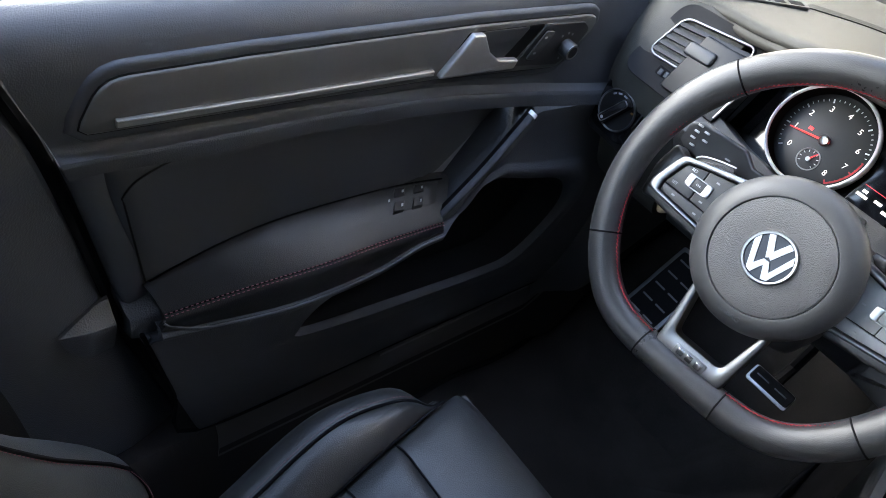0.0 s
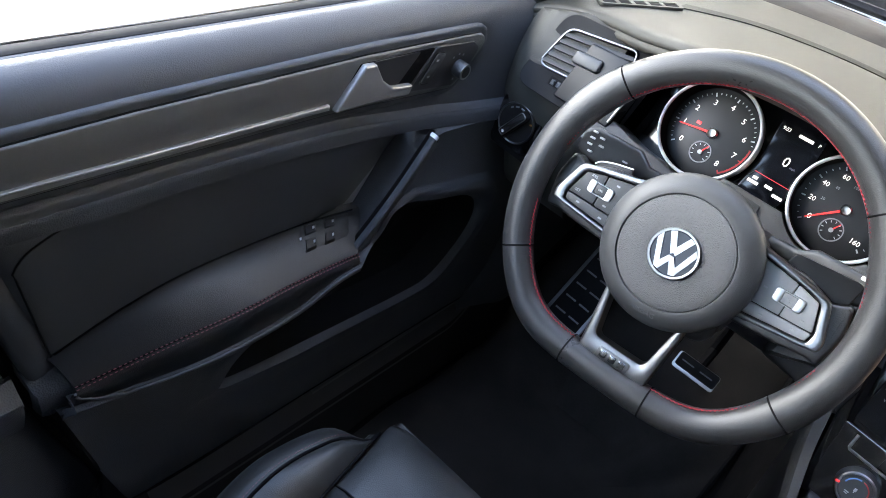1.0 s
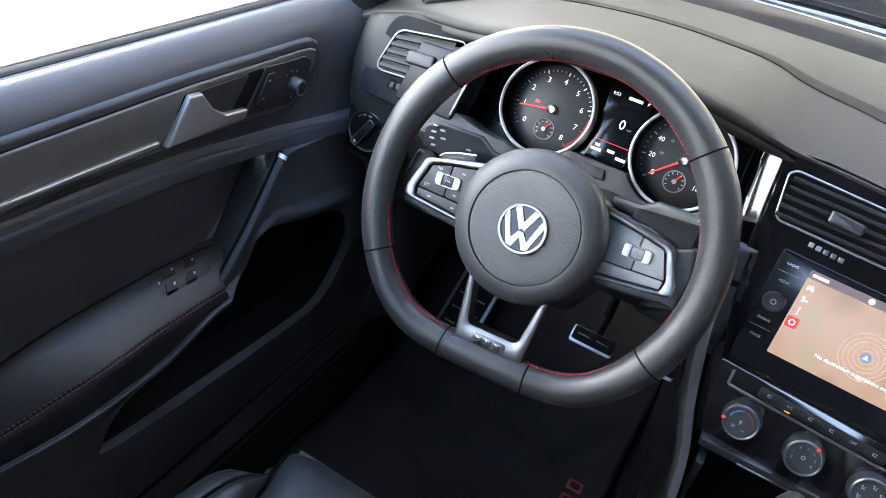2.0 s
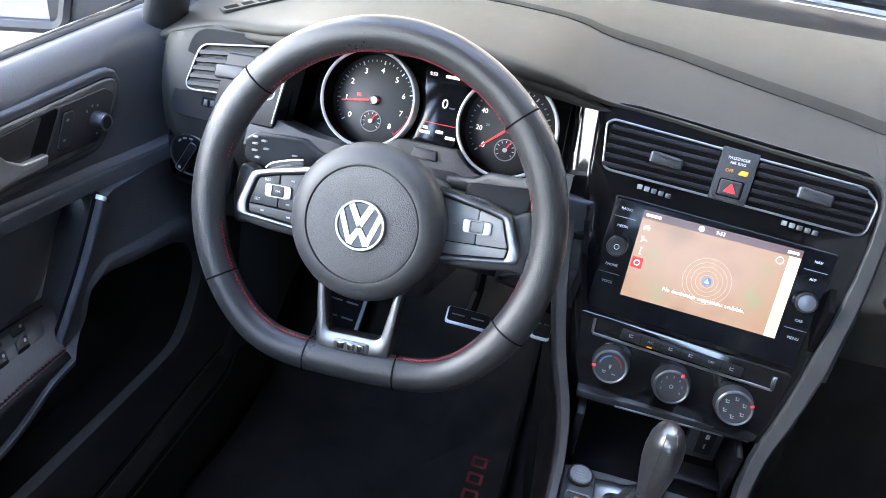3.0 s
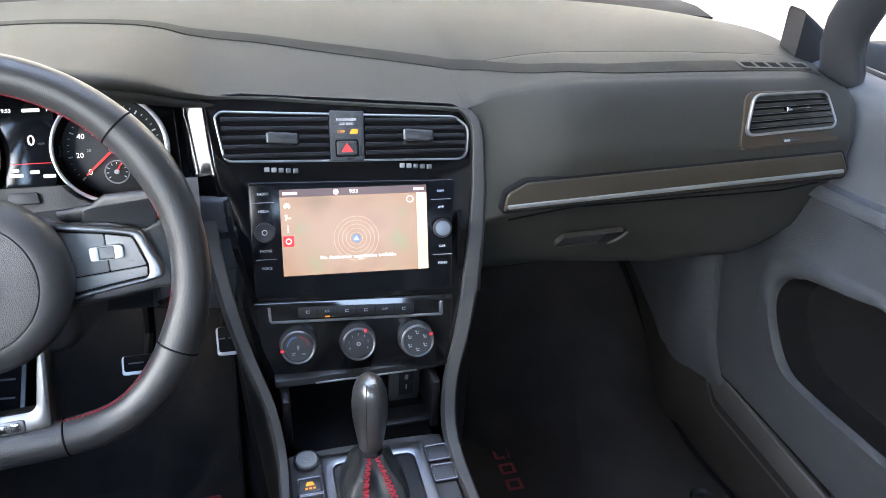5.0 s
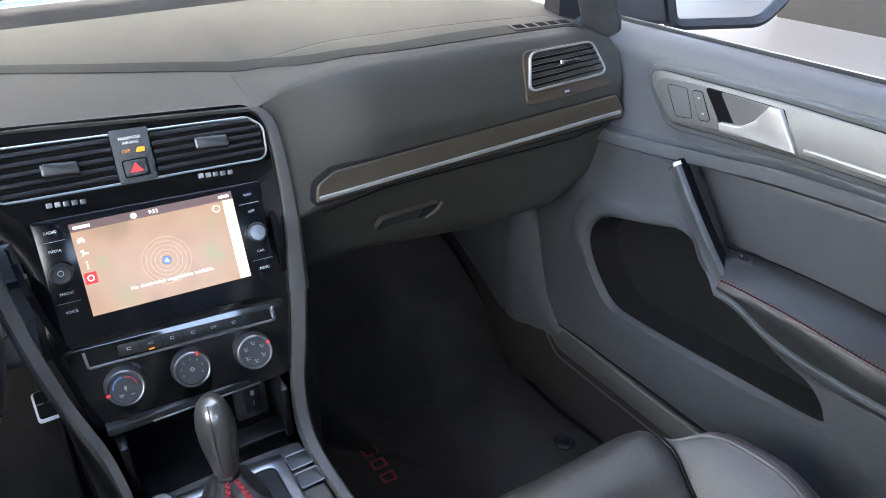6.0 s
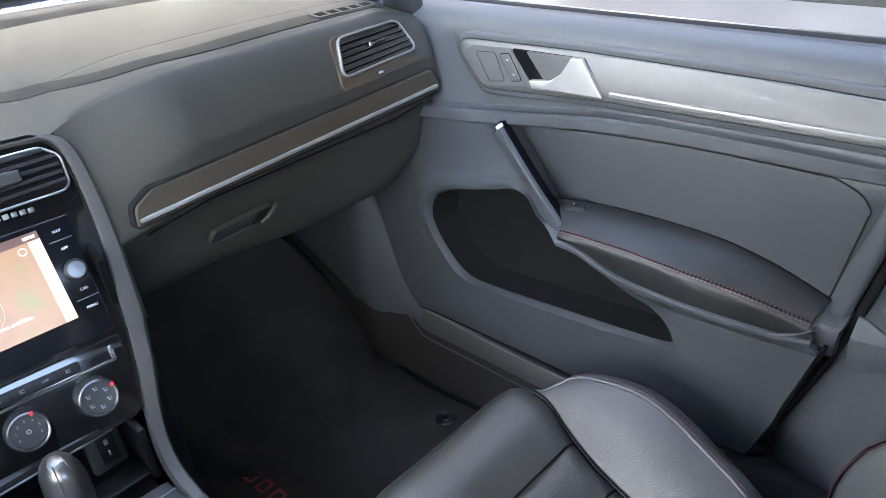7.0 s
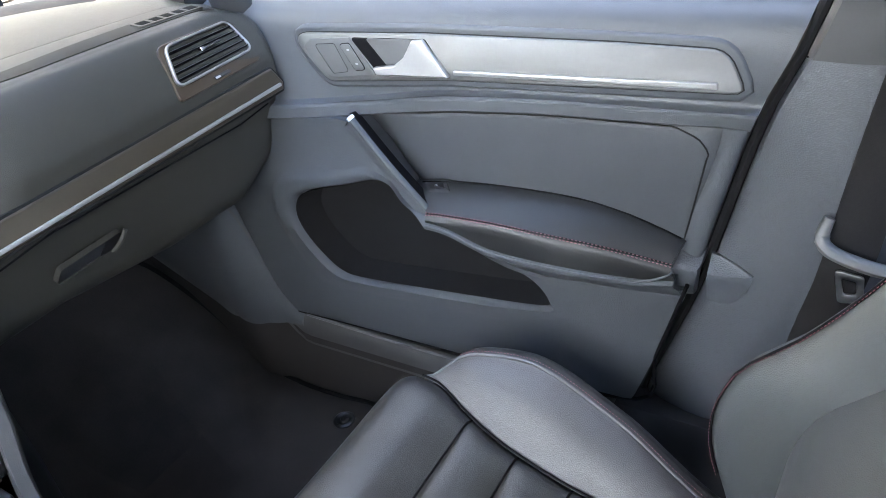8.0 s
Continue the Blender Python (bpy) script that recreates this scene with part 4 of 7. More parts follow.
    strap = [out(-0.690, 0.98, 0.645), out(-0.648, 0.75, 0.660), out(-0.626, 0.60, 0.662), out(-0.612, 0.48, 0.657), out(-0.594, 0.386, 0.660), out(-0.565, 0.20, 0.668)]
    pts = smooth_line(strap, 30)
    rows = [[p + Vector((0, 0.024 - 0.012 * k, 0)) + Vector((-s * 0.0006 * (2 - abs(k - 2)), 0, 0)) for k in range(5)] for p in pts]
    part("webbing", sheet(rows, thick=(s * 0.002, 0, 0)), BELT, b, "dark brown-black webbing")
    guide = smooth_line([out(-0.592, 0.552, 0.652), out(-0.588, 0.530, 0.646), out(-0.600, 0.517, 0.643), out(-0.635, 0.506, 0.643), out(-0.675, 0.500, 0.646)], 20)
    part("belt_guide", tube(guide, [0.006 + 0.003 * min(1, i / 6) for i in range(20)], 10, flat=0.8), GREYTRIM, b, "grey plastic belt stop")
    bm = band(rounded([(-0.604, 0.494), (-0.632, 0.490), (-0.636, 0.458), (-0.612, 0.453)], 0.005), rounded([(-0.611, 0.485), (-0.626, 0.483), (-0.628, 0.467), (-0.616, 0.465)], 0.003), 0, 0.003, 0.001)
    bm.transform(Matrix(((0, 0, -s, s * 0.650), (1, 0, 0, 0), (0, 1, 0, 0), (0, 0, 0, 1))))
    part("belt_tongue", bm, SATIN, b, "chrome belt tongue")


pillar(1)
pillar(-1)


# ---------------------------------------------------------------- dashboard
_f = Vector((math.sin(radians(4)), math.cos(radians(4)), 0))
STACK = axes((0, 0.117, 0.467), (math.cos(radians(4)), -math.sin(radians(4)), 0), 0.387 * _f + Vector((0, 0, 0.922)))


def stack_y(x, z):
    """y of the centre stack's plane at a place across and a height."""
    return 0.117 + (z - 0.467) / 0.922 * 0.387 - 0.07 * x


def lip_y(x):
    """y of the upper pad's front lip."""
    return interp([(-0.74, 0.215), (-0.60, 0.20), (-0.53, 0.175), (-0.46, 0.150), (-0.34, 0.145), (-0.24, 0.158), (-0.20, 0.200), (-0.17, 0.230), (-0.1325, 0.2385), (-0.081, 0.234), (-0.02, 0.228), (0.04, 0.222), (0.104, 0.216), (0.149, 0.2115), (0.19, 0.211), (0.30, 0.205), (0.74, 0.205)], x)


def lip_z(x):
    return interp([(-0.74, 0.705), (-0.70, 0.728), (-0.62, 0.757), (-0.53, 0.776), (-0.46, 0.794), (-0.34, 0.806), (-0.24, 0.792), (-0.20, 0.7700), (-0.17, 0.749), (-0.1325, 0.7400), (-0.081, 0.7380), (-0.02, 0.7335), (0.04, 0.7295), (0.104, 0.7260), (0.149, 0.7235), (0.19, 0.738), (0.30, 0.757), (0.62, 0.752), (0.70, 0.728), (0.74, 0.705)], x)


def top_point(x, w):
    """The upper pad: w from 0 at the windscreen to 1 at the front lip."""
    yl, zl = lip_y(x), lip_z(x)
    y0 = 0.64 - 0.10 * (abs(x) / 0.74) ** 2.5
    z0 = 0.768 - 0.03 * (abs(x) / 0.74) ** 4
    y = y0 + (yl - y0) * w
    zmid = 0.782 - 0.03 * (abs(x) / 0.74) ** 4
    z = z0 * (1 - w) ** 2 + 2 * w * (1 - w) * zmid + zl * w * w
    return Vector((x, y, z + 0.004 * math.sin(math.pi * w)))


def dashboard():
    d = thing("dashboard", pose(0, 0, 0), "dark grey soft-touch dashboard with a hood over the instruments", "dashboard")
    xs = [-0.74 + 1.48 * i / 220 for i in range(221)]
    rows = []
    for x in xs:
        row = [top_point(x, j / 26) for j in range(27)]
        p = row[-1]
        drop = 0.014
        if x > 0.158:
            row = [top_point(x, 0.80 * j / 26) for j in range(27)]
            rows.append(row + [row[-1] + Vector((0, -0.002 * k, -0.003 * k)) for k in range(1, 7)])
            continue
        k = min(1.0, max(0.0, (-0.15 - x) / 0.06))
        k = k * k * (3 - 2 * k)
        fine = ((0, 0.0002, -0.0018), (0, 0.0012, -0.0040), (0, 0.003, -0.006), (0, 0.006, -0.007), (0, 0.02, -0.008), (0, 0.03, -0.009))
        full = ((0, -0.004, -0.002), (0, -0.0065, -0.006), (0, -0.006, -0.010), (0, -0.002, -drop), (0, 0.02, -drop - 0.004), (0, 0.08, -drop - 0.008))
        row += [p + Vector(u).lerp(Vector(v), k) for u, v in zip(fine, full)]
        rows.append(row)
    part("upper_pad", sheet(rows, thick=(0, 0, -0.01)), DASH, d, "soft grey-black upper pad")
    # step that runs across the upper pad
    SEAM = [(-0.56, 0.315), (-0.48, 0.358), (-0.40, 0.382), (-0.32, 0.390), (-0.244, 0.3885), (-0.186, 0.390), (-0.114, 0.379), (0.005, 0.340), (0.10, 0.312), (0.151, 0.295), (0.203, 0.262), (0.255, 0.234), (0.341, 0.2185), (0.425, 0.217), (0.525, 0.218), (0.66, 0.218)]
    line = smooth_line([(x, y, 0) for x, y in SEAM], 160)

    def on_top(x, y, up):
        lo, hi = 0.0, 1.0
        for _ in range(24):
            mid = (lo + hi) / 2
            if top_point(x, mid).y > y:
                lo = mid
            else:
                hi = mid
        p = top_point(x, lo)
        return Vector((x, y, p.z + up))

    rows = []
    for p in line:
        w = interp([(-0.3, 0.026), (0.15, 0.026), (0.27, 0.024), (0.45, 0.032)], p.x)
        rows.append([on_top(p.x, p.y - 0.001, -0.003), on_top(p.x, p.y, 0.0014), on_top(p.x, p.y + 0.45 * w, 0.0017), on_top(p.x, p.y + w, 0.0016), on_top(p.x, p.y + w + 0.0005, -0.003)])
    part("pad_step", sheet(rows), DASHSTEP, d, "shallow step across the upper pad")
    # defroster slots at both ends
    for s in (-1, 1):
        g = part("side_defroster", slab(rect(0.105, 0.019, 0.004), -0.004, 0.0, 0.0006), BLACK, d, "slotted side defroster outlet")
        run = Vector((1, 0.0 if s > 0 else 1.1, 0)).normalized() * 0.04
        rise = Vector((0 if s > 0 else -1, 1, 0)).normalized() * 0.01
        mid = Vector((s * 0.592, 0.234 if s > 0 else 0.272, 0))
        ends = [on_top(q.x, q.y, 0.0022) for q in (mid - run, mid + run, mid - rise, mid + rise, mid)]
        g.matrix_local = axes(ends[4], ends[1] - ends[0], ends[3] - ends[2])
        part("defroster_frame", band(rect(0.110, 0.024, 0.005), rect(0.100, 0.0155, 0.002), -0.003, 0.0006, 0.0005), DASH, g)
        for k in range(4):
            part("defroster_rib", box((0.0055, 0.0165, 0.003), (-0.030 + 0.020 * k, 0, -0.0010), 0.0006), DASH, g)
    # passenger side front
    PROF = [(0.0, 0.0, 0.0), (0.05, -0.009, -0.0015), (0.09, -0.0165, -0.0065), (0.16, -0.028, -0.019), (0.3, -0.0432, -0.045), (0.45, -0.0545, -0.080), (0.55, -0.054, -0.10), (0.66, -0.052, -0.135), (0.74, -0.043, -0.150), (0.82, -0.026, -0.20), (0.9, -0.012, -0.262), (0.95, 0.02, -0.285), (1.0, 0.12, -0.295)]

    def face(x, w):
        sh = max(0.0, (abs(x) - 0.60) / 0.14)
        end = max(0.0, (x - 0.675) / 0.035)
        near = min(1.0, max(0.0, (x - 0.157) / 0.13))
        near = near * near * (3 - 2 * near)
        under = min(1.0, max(0.0, (w - 0.60) / 0.14))
        near += (1 - near) * under * under * (3 - 2 * under)
        dy = interp([(a, b) for a, b, c in PROF], w)
        dz = interp([(a, c) for a, b, c in PROF], w)
        dz += 0.032 * min(1.0, max(0.0, (0.46 - x) / 0.28)) * min(1.0, max(0.0, (w - 0.74) / 0.14))
        base_z = 0.735 + 0.017 * min(1.0, max(0.0, (x - 0.157) / 0.13))
        y = 0.207 + dy + 0.035 * end ** 2
        z = lip_z(x) * (1 - min(1, w / 0.25)) + (base_z) * min(1, w / 0.25) + dz * (1 - 0.26 * sh * min(1, max(0, (w - 0.6) / 0.3)))
        y = (stack_y(x, z) - 0.002) * (1 - near) + y * near
        return Vector((x, y, z))

    def start(w):
        """Where the face meets the stack's frame."""
        return interp([(0.50, 0.139), (0.55, 0.1445), (0.60, 0.1515), (0.67, 0.1565), (0.72, 0.1565)], 0.735 + interp([(q, c) for q, b, c in PROF], w))

    rows = []
    for i in range(71):
        x0 = 0.1478 + (0.722 - 0.1478) * i / 70
        rows.append([top_point(x0, 0.79 + 0.20 * j / 12) + Vector((0, 0, 0.0003 if j else -0.002)) for j in range(13)] + [face(start(j / 48) + (0.722 - start(j / 48)) * i / 70, j / 48) for j in range(49)])
    part("passenger_face", sheet(rows, thick=(0, 0.012, 0)), DASH, d, "soft dashboard face in front of the passenger")
    rows = [[face(x, j / 48) + Vector((0, -0.0010, 0.0003)) for x in (0.704, 0.709, 0.715, 0.7225)] for j in range(2, 47)]
    part("end_gap", sheet(rows), BLACK, d, "dark gap between dashboard end and door")
    # decor strip across the passenger side
    m = axes((0, 0.1515, 0.634), (1, 0.0, 0.028), (0, 0.12, 1))
    loop = rounded([(0.185, -0.027), (0.682, -0.028), (0.686, -0.018), (0.672, 0.008), (0.215, 0.008), (0.19, -0.004)], [0.004, 0.003, 0.006, 0.006, 0.02, 0.012], 6)
    g = part("decor_groove", slab(offset(loop, 0.003), -0.01, 0.0012, 0.001), GAP, d)
    g.matrix_local = m
    g = part("decor_strip", slab(loop, -0.01, 0.0035, 0.003), DECOR_DASH, d, "dark brown-grey brushed decor strip")
    g.matrix_local = m
    c = part("bright_strip", slab(rounded([(0.19, -0.0230), (0.678, -0.0212), (0.678, -0.0162), (0.19, -0.0180)], 0.002), 0.001, 0.0062, 0.0008), LEVERSILVER, g, "bright satin metal strip")
    # glovebox lid outline and latch
    m = axes((0.0, 0.1715, 0.547), (1, 0, 0), (0, -0.42, 1))
    g = thing("glovebox_latch", m, "recessed dark plastic glovebox latch", "latch")
    pl = rounded([(0.272, -0.008), (0.352, -0.004), (0.375, 0.016), (0.282, 0.012)], 0.006)
    part("bezel", band(offset(pl, 0.0010), pl, -0.004, 0.0042, 0.0004), DASH, g)
    part("paddle", slab(offset(pl, -0.0008), -0.004, 0.0030, 0.001), SMOOTH, g)
    part("grip_hollow", slab(rounded([(0.333, -0.006), (0.352, -0.006), (0.372, 0.016), (0.345, 0.014)], 0.004), 0.0, 0.0040, 0.0004), SLAT, g)
    part("grip_edge", tube(smooth_line([(0.352, -0.008, 0.004), (0.364, 0.003, 0.006), (0.374, 0.016, 0.004)], 10), 0.003, 8), DASH, g)
    part("lid_gap", tube([face(0.20 + 0.46 * i / 30, 0.735) + Vector((0, -0.0005, 0)) for i in range(31)], 0.0013, 6), BLACK, d, "gap above the glovebox lid")
    # driver side: panel with vent and lamp switch, kneepad below
    def knee(x, w):
        """Driver-side face below the instruments."""
        sh = max(0.0, (abs(x) - 0.645) / 0.05)
        y = interp([(0, 0.212), (0.06, 0.195), (0.12, 0.1875), (0.35, 0.1515), (0.45, 0.150), (0.55, 0.164), (0.7, 0.190), (0.85, 0.22), (1.0, 0.30)], w) + 0.040 * sh ** 2.2
        z = interp([(0, 0.760), (0.06, 0.756), (0.12, 0.745), (0.35, 0.668), (0.45, 0.632), (0.55, 0.590), (0.7, 0.535), (0.85, 0.47), (1.0, 0.44)], w)
        z = min(z, lip_z(x) - 0.004)
        return Vector((x, y, z))

    rows = [[knee(-0.705 + (0.705 - 0.548) * i / 26, j / 30) for j in range(31)] for i in range(27)]
    part("driver_end_face", sheet(rows, thick=(0, 0.012, 0)), DASH, d, "dashboard end beside the driver's door")
    rows = [[knee(-0.53 + 0.40 * i / 24, 0.52 + 0.48 * j / 20) + Vector((0, 0.012, 0)) for j in range(21)] for i in range(25)]
    part("knee_panel", sheet(rows, thick=(0, 0.012, 0)), SMOOTH, d, "lower knee panel under the instruments")
    return d


dashboard()


def side_vent(s):
    """Outer air outlet, with bezel, chrome frame, slats, tab and wheel."""
    m = axes((s * 0.580, 0.1645 if s > 0 else 0.1655, 0.709), (1, 0.03 * s, 0), (0, 0.48, 1))
    t = thing("air_vent", m, "slatted outer air vent with a chrome frame", "air vent", group="air vents")
    if s > 0:
        plate = rounded([(-0.077, -0.037), (0.083, -0.034), (0.069, 0.035), (-0.065, 0.036)], [0.008, 0.010, 0.022, 0.016], 7)
        hole = rounded([(-0.0675, -0.0175), (0.0725, -0.0145), (0.0575, 0.0295), (-0.0525, 0.030)], [0.007, 0.008, 0.014, 0.014], 7)
    else:
        plate = rounded([(-0.078, -0.060), (0.066, -0.060), (0.068, 0.054), (-0.058, 0.046)], [0.020, 0.01, 0.01, 0.026], 7)
        hole = rounded([(-0.0565, -0.0265), (0.060, -0.0165), (0.046, 0.0405), (-0.043, 0.0265)], [0.009, 0.008, 0.006, 0.016], 7)
    rim = even(plate + [plate[0]], 96, closed=True)
    mid = sum(rim, Vector((0, 0))) / 96
    ring = [max((hole[j].lerp(hole[(j + 1) % len(hole)], f / 4) for j in range(len(hole)) for f in range(4)), key=lambda q: (q - mid).normalized().dot((p - mid).normalized())) for p in rim]
    bm = bmesh.new()
    bridge(bm, [flat3(rim, -0.02), flat3(rim, -0.0008), flat3(offset(rim, -0.0008), 0.0), flat3(ring, 0.0), flat3(ring, -0.004)])
    part("bezel", bm, VENTPLATE if s > 0 else GAP, t, "dark bezel plate")
    part("bezel_gap", slab(offset(plate, 0.0012), -0.024, -0.0225, 0.0002), BLACK, t)
    part("chrome_frame", band(offset(hole, 0.0036 if s > 0 else 0.0026), hole, -0.004, 0.0046, 0.0012), SATIN if s > 0 else SPOKE, t, "bright metal frame")
    bm = bmesh.new()
    bridge(bm, [flat3(hole, 0.0), flat3(hole, -0.020)], cap_last=True)
    part("duct", bm, BLACK, t)
    n = 5
    for k in range(n):
        v = (k + 0.75) / (n + 0.5)
        a, b = (Vector(c) for c in (((-0.0675, -0.0175), (-0.0525, 0.030)) if s > 0 else ((-0.0565, -0.0265), (-0.043, 0.0265))))
        c, d = (Vector(q) for q in (((0.0725, -0.0145), (0.0575, 0.0295)) if s > 0 else ((0.060, -0.0165), (0.046, 0.0405))))
        p, q = a.lerp(b, v), c.lerp(d, v)
        bm = bmesh.new()
        sec = rounded([(-0.0008, -0.012), (0.0010, -0.012), (0.0012, 0.0), (-0.0012, 0.0004)] if s > 0 else [(-0.0010, -0.012), (0.0014, -0.012), (0.0018, 0.0), (-0.0038, 0.0008)], 0.0005, 3)
        bridge(bm, [[Vector((e.x, e.y + g.x + g.y * 0.3, g.y + 0.0036)) for g in sec] for e in (p, q)], cap_first=True, cap_last=True)
        part("slat", bm, SLAT if s < 0 else BLACK, t)
        if s > 0:
            part("slat_edge", tube([Vector((p.x + 0.001, p.y + 0.0002, 0.0039)), Vector((q.x - 0.001, q.y + 0.0002, 0.0039))], 0.0005, 5), SATINDARK, t)
    if s < 0:
        tab = rounded([(-0.019, -0.007), (0.020, -0.004), (0.020, 0.013), (-0.018, 0.010)], 0.005)
        part("slider_tab", slab(tab, 0.0, 0.010, 0.003), SMOOTH, t, "black slider tab")
        part("thumb_wheel", slab(rect(0.038, 0.011, 0.002, -0.014, -0.0375), -0.001, 0.0008, 0.0003), BLACK, t, "ribbed thumb wheel")
        for k in range(4):
            part("wheel_rib", slab(rect(0.0055, 0.0075, 0.001, -0.0265 + 0.0085 * k, -0.0385 + 0.0008 * k), 0.0, 0.0025, 0.0008), HARD, t)
    else:
        part("slider_tab", slab(rounded([(-0.011, 0.007), (0.0, 0.0090), (0.026, 0.0098), (0.026, 0.0128), (0.0, 0.0122), (-0.010, 0.0135)], 0.0014), 0.003, 0.010, 0.0015), CHROME, t, "chrome slider tab")
        part("thumb_wheel", slab(rect(0.030, 0.0055, 0.0025, 0.004, -0.029), -0.001, 0.0022, 0.001), SMOOTH, t, "ribbed thumb wheel")
        part("wheel_mark", slab(rect(0.009, 0.003, 0.001, -0.006, -0.0295), 0.001, 0.0028, 0.0004), GREYBUTTON, t)


side_vent(1)
side_vent(-1)


def lamp_switch():
    t = thing("light_switch", axes((-0.636, 0.158, 0.5975), (1, -0.02, 0), (0, 0.1, 1)), "round black rotary headlamp switch with a silver grip", "light switch")
    part("base_plate", slab(rounded([(-0.036, -0.045), (0.05, -0.05), (0.06, 0.03), (-0.024, 0.036), (-0.037, 0.025)], 0.012, 6), -0.03, 0.0, 0.002), SLAT, t)
    surround = rounded([(-0.034, -0.037), (0.034, -0.040), (0.036, 0.026), (0.010, 0.041), (-0.024, 0.038), (-0.035, 0.020)], 0.018, 6)
    part("gloss_surround", slab(surround, -0.004, 0.0040, 0.0025), PIANO, t, "gloss black surround")
    part("dial", lathe([(0.0275, 0.0), (0.0280, 0.0075), (0.0270, 0.0092), (0.0245, 0.0088), (0.0, 0.0088)], 48), SLAT, t)
    part("dial_ring", lathe([(0.0278, 0.006), (0.0286, 0.0090), (0.0274, 0.0102), (0.0258, 0.0092)], 48), SATINDARK, t, "thin bright ring round the dial")
    g = part("grip", slab(rounded([(-0.025, -0.0065), (0.024, -0.0065), (0.024, 0.0065), (-0.025, 0.0065)], 0.003), 0.008, 0.018, 0.003), SLAT, t, "raised grip bar")
    g.matrix_local = pose(0, 0, 0, 0, 0, 58)
    part("grip_edge", band(offset(rect(0.044, 0.0085, 0.003), 0.0012), rect(0.044, 0.0085, 0.003), 0.0165, 0.0186, 0.0005), SATIN, g, "silver edge of the grip")
    part("grip_mark", slab(circle(0.0022, 16, -0.018, 0), 0.0178, 0.0186, 0.0002), WHITE, g)
    for a, w in ((62, 0.0030), (84, 0.0055), (108, 0.0055), (130, 0.0045)):
        x, y = 0.0215 * math.cos(radians(a)), 0.0215 * math.sin(radians(a))
        m = part("dial_mark", slab(rect(w, 0.0022, 0.0006), 0.0084, 0.0094, 0.0002), GREYPRINT, t)
        m.matrix_local = pose(x, y, 0, 0, 0, a - 90)
    part("dial_mark", slab(rect(0.004, 0.0025, 0.001, 0.0215, 0.009), 0.0084, 0.0094, 0.0002), AMBERPRINT, t)


lamp_switch()


# ---------------------------------------------------------------- instruments
TILT = radians(25)
DEEP = 0.013  # how far the dial faces lie behind the housing
CLUSTER = axes((-0.335, 0.207, 0.6975), (1, 0, 0), (0, math.sin(TILT), math.cos(TILT)))


def dial(parent, cx, numbers, start, sweep, needle_at, red_from, majors, minors, inner=None):
    """One round gauge: chrome ring, face, marks, figures, pointer and small gauge."""
    ring = lathe([(0.0550, 0.0128), (0.0556, 0.0146), (0.0570, 0.0155), (0.0585, 0.0148), (0.0592, 0.012), (0.0592, -0.004)], 72)
    ring.transform(pose(cx, 0, DEEP))
    g = part("dial", slab(circle(0.0546, 64, cx, 0), -0.006, -0.004, 0.0002), DIALFACE, parent, "round black dial face")
    g.location.z = -DEEP
    part("chrome_ring", ring, RINGMETAL, g, "bright chrome ring")
    well = lathe([(0.0540, -0.004), (0.0546, 0.012), (0.0551, 0.0130 + DEEP)], 64)
    well.transform(pose(cx, 0, 0))
    part("dial_wall", well, BLACK, g)
    marks, reds = bmesh.new(), bmesh.new()
    for k in range(majors * minors + 1):
        a = radians(start - sweep * k / (majors * minors))
        big = k % minors == 0
        r0, r1, w = (0.0440, 0.0485, 0.0008) if big else (0.0462, 0.0485, 0.0004)
        c, s_ = math.cos(a), math.sin(a)
        loop = [Vector((cx + r * c - q * s_, r * s_ + q * c)) for r, q in ((r0, -w), (r1, -w), (r1, w), (r0, w))]
        slab(loop, -0.0042, -0.0034, 0.0001, bm=reds if red_from is not None and k / minors >= red_from else marks, steps=1)
    part("scale_marks", marks, WHITE, g)
    if red_from is not None:
        a0, a1 = radians(start - sweep * red_from / majors), radians(start - sweep)
        arc = [a0 + (a1 - a0) * i / 20 for i in range(21)]
        rows = [[Vector((cx + r * math.cos(a), r * math.sin(a), -0.0036)) for r in (0.0468, 0.0488)] for a in arc]
        part("red_zone", sheet(rows, thick=(0, 0, -0.0004)), REDPAINT, g, "red zone of the scale")
        part("red_marks", reds, REDPAINT, g)
    else:
        reds.free()
    for k, body in enumerate(numbers):
        a = radians(start - sweep * k / (len(numbers) - 1))
        lettering("figure", body, 0.0095 if len(body) < 2 else 0.0080, SCREEN_WHITE, g, cx + 0.0365 * math.cos(a), 0.0365 * math.sin(a), -0.0034)
    if inner:
        for k, body in enumerate(inner):
            a = radians(start - sweep * (k + 1) / (len(inner) + 1.5))
            lettering("small_figure", body, 0.0045, GREYPRINT, g, cx + 0.0265 * math.cos(a), 0.0265 * math.sin(a), -0.0034)
    sub = part("small_gauge", lathe([(0.0132, -0.0045), (0.0132, -0.0028), (0.0125, -0.0024), (0.0118, -0.0028), (0.0118, -0.0045)], 36), GREYPRINT, g, "small secondary gauge")
    sub.matrix_local = pose(cx, -0.0255, 0)
    sm = bmesh.new()
    for k in range(9):
        a = radians(215 - 250 * k / 8)
        c, s_ = math.cos(a), math.sin(a)
        slab([Vector((cx + r * c - q * s_, -0.0255 + r * s_ + q * c)) for r, q in ((0.0085, -0.0004), (0.011, -0.0004), (0.011, 0.0004), (0.0085, 0.0004))], -0.0042, -0.0034, 0.0001, bm=sm, steps=1)
    part("small_marks", sm, WHITE, g)
    a = radians(needle_at)

    def pointer(x, y, ang, l, w, z):
        c, s_ = math.cos(ang), math.sin(ang)
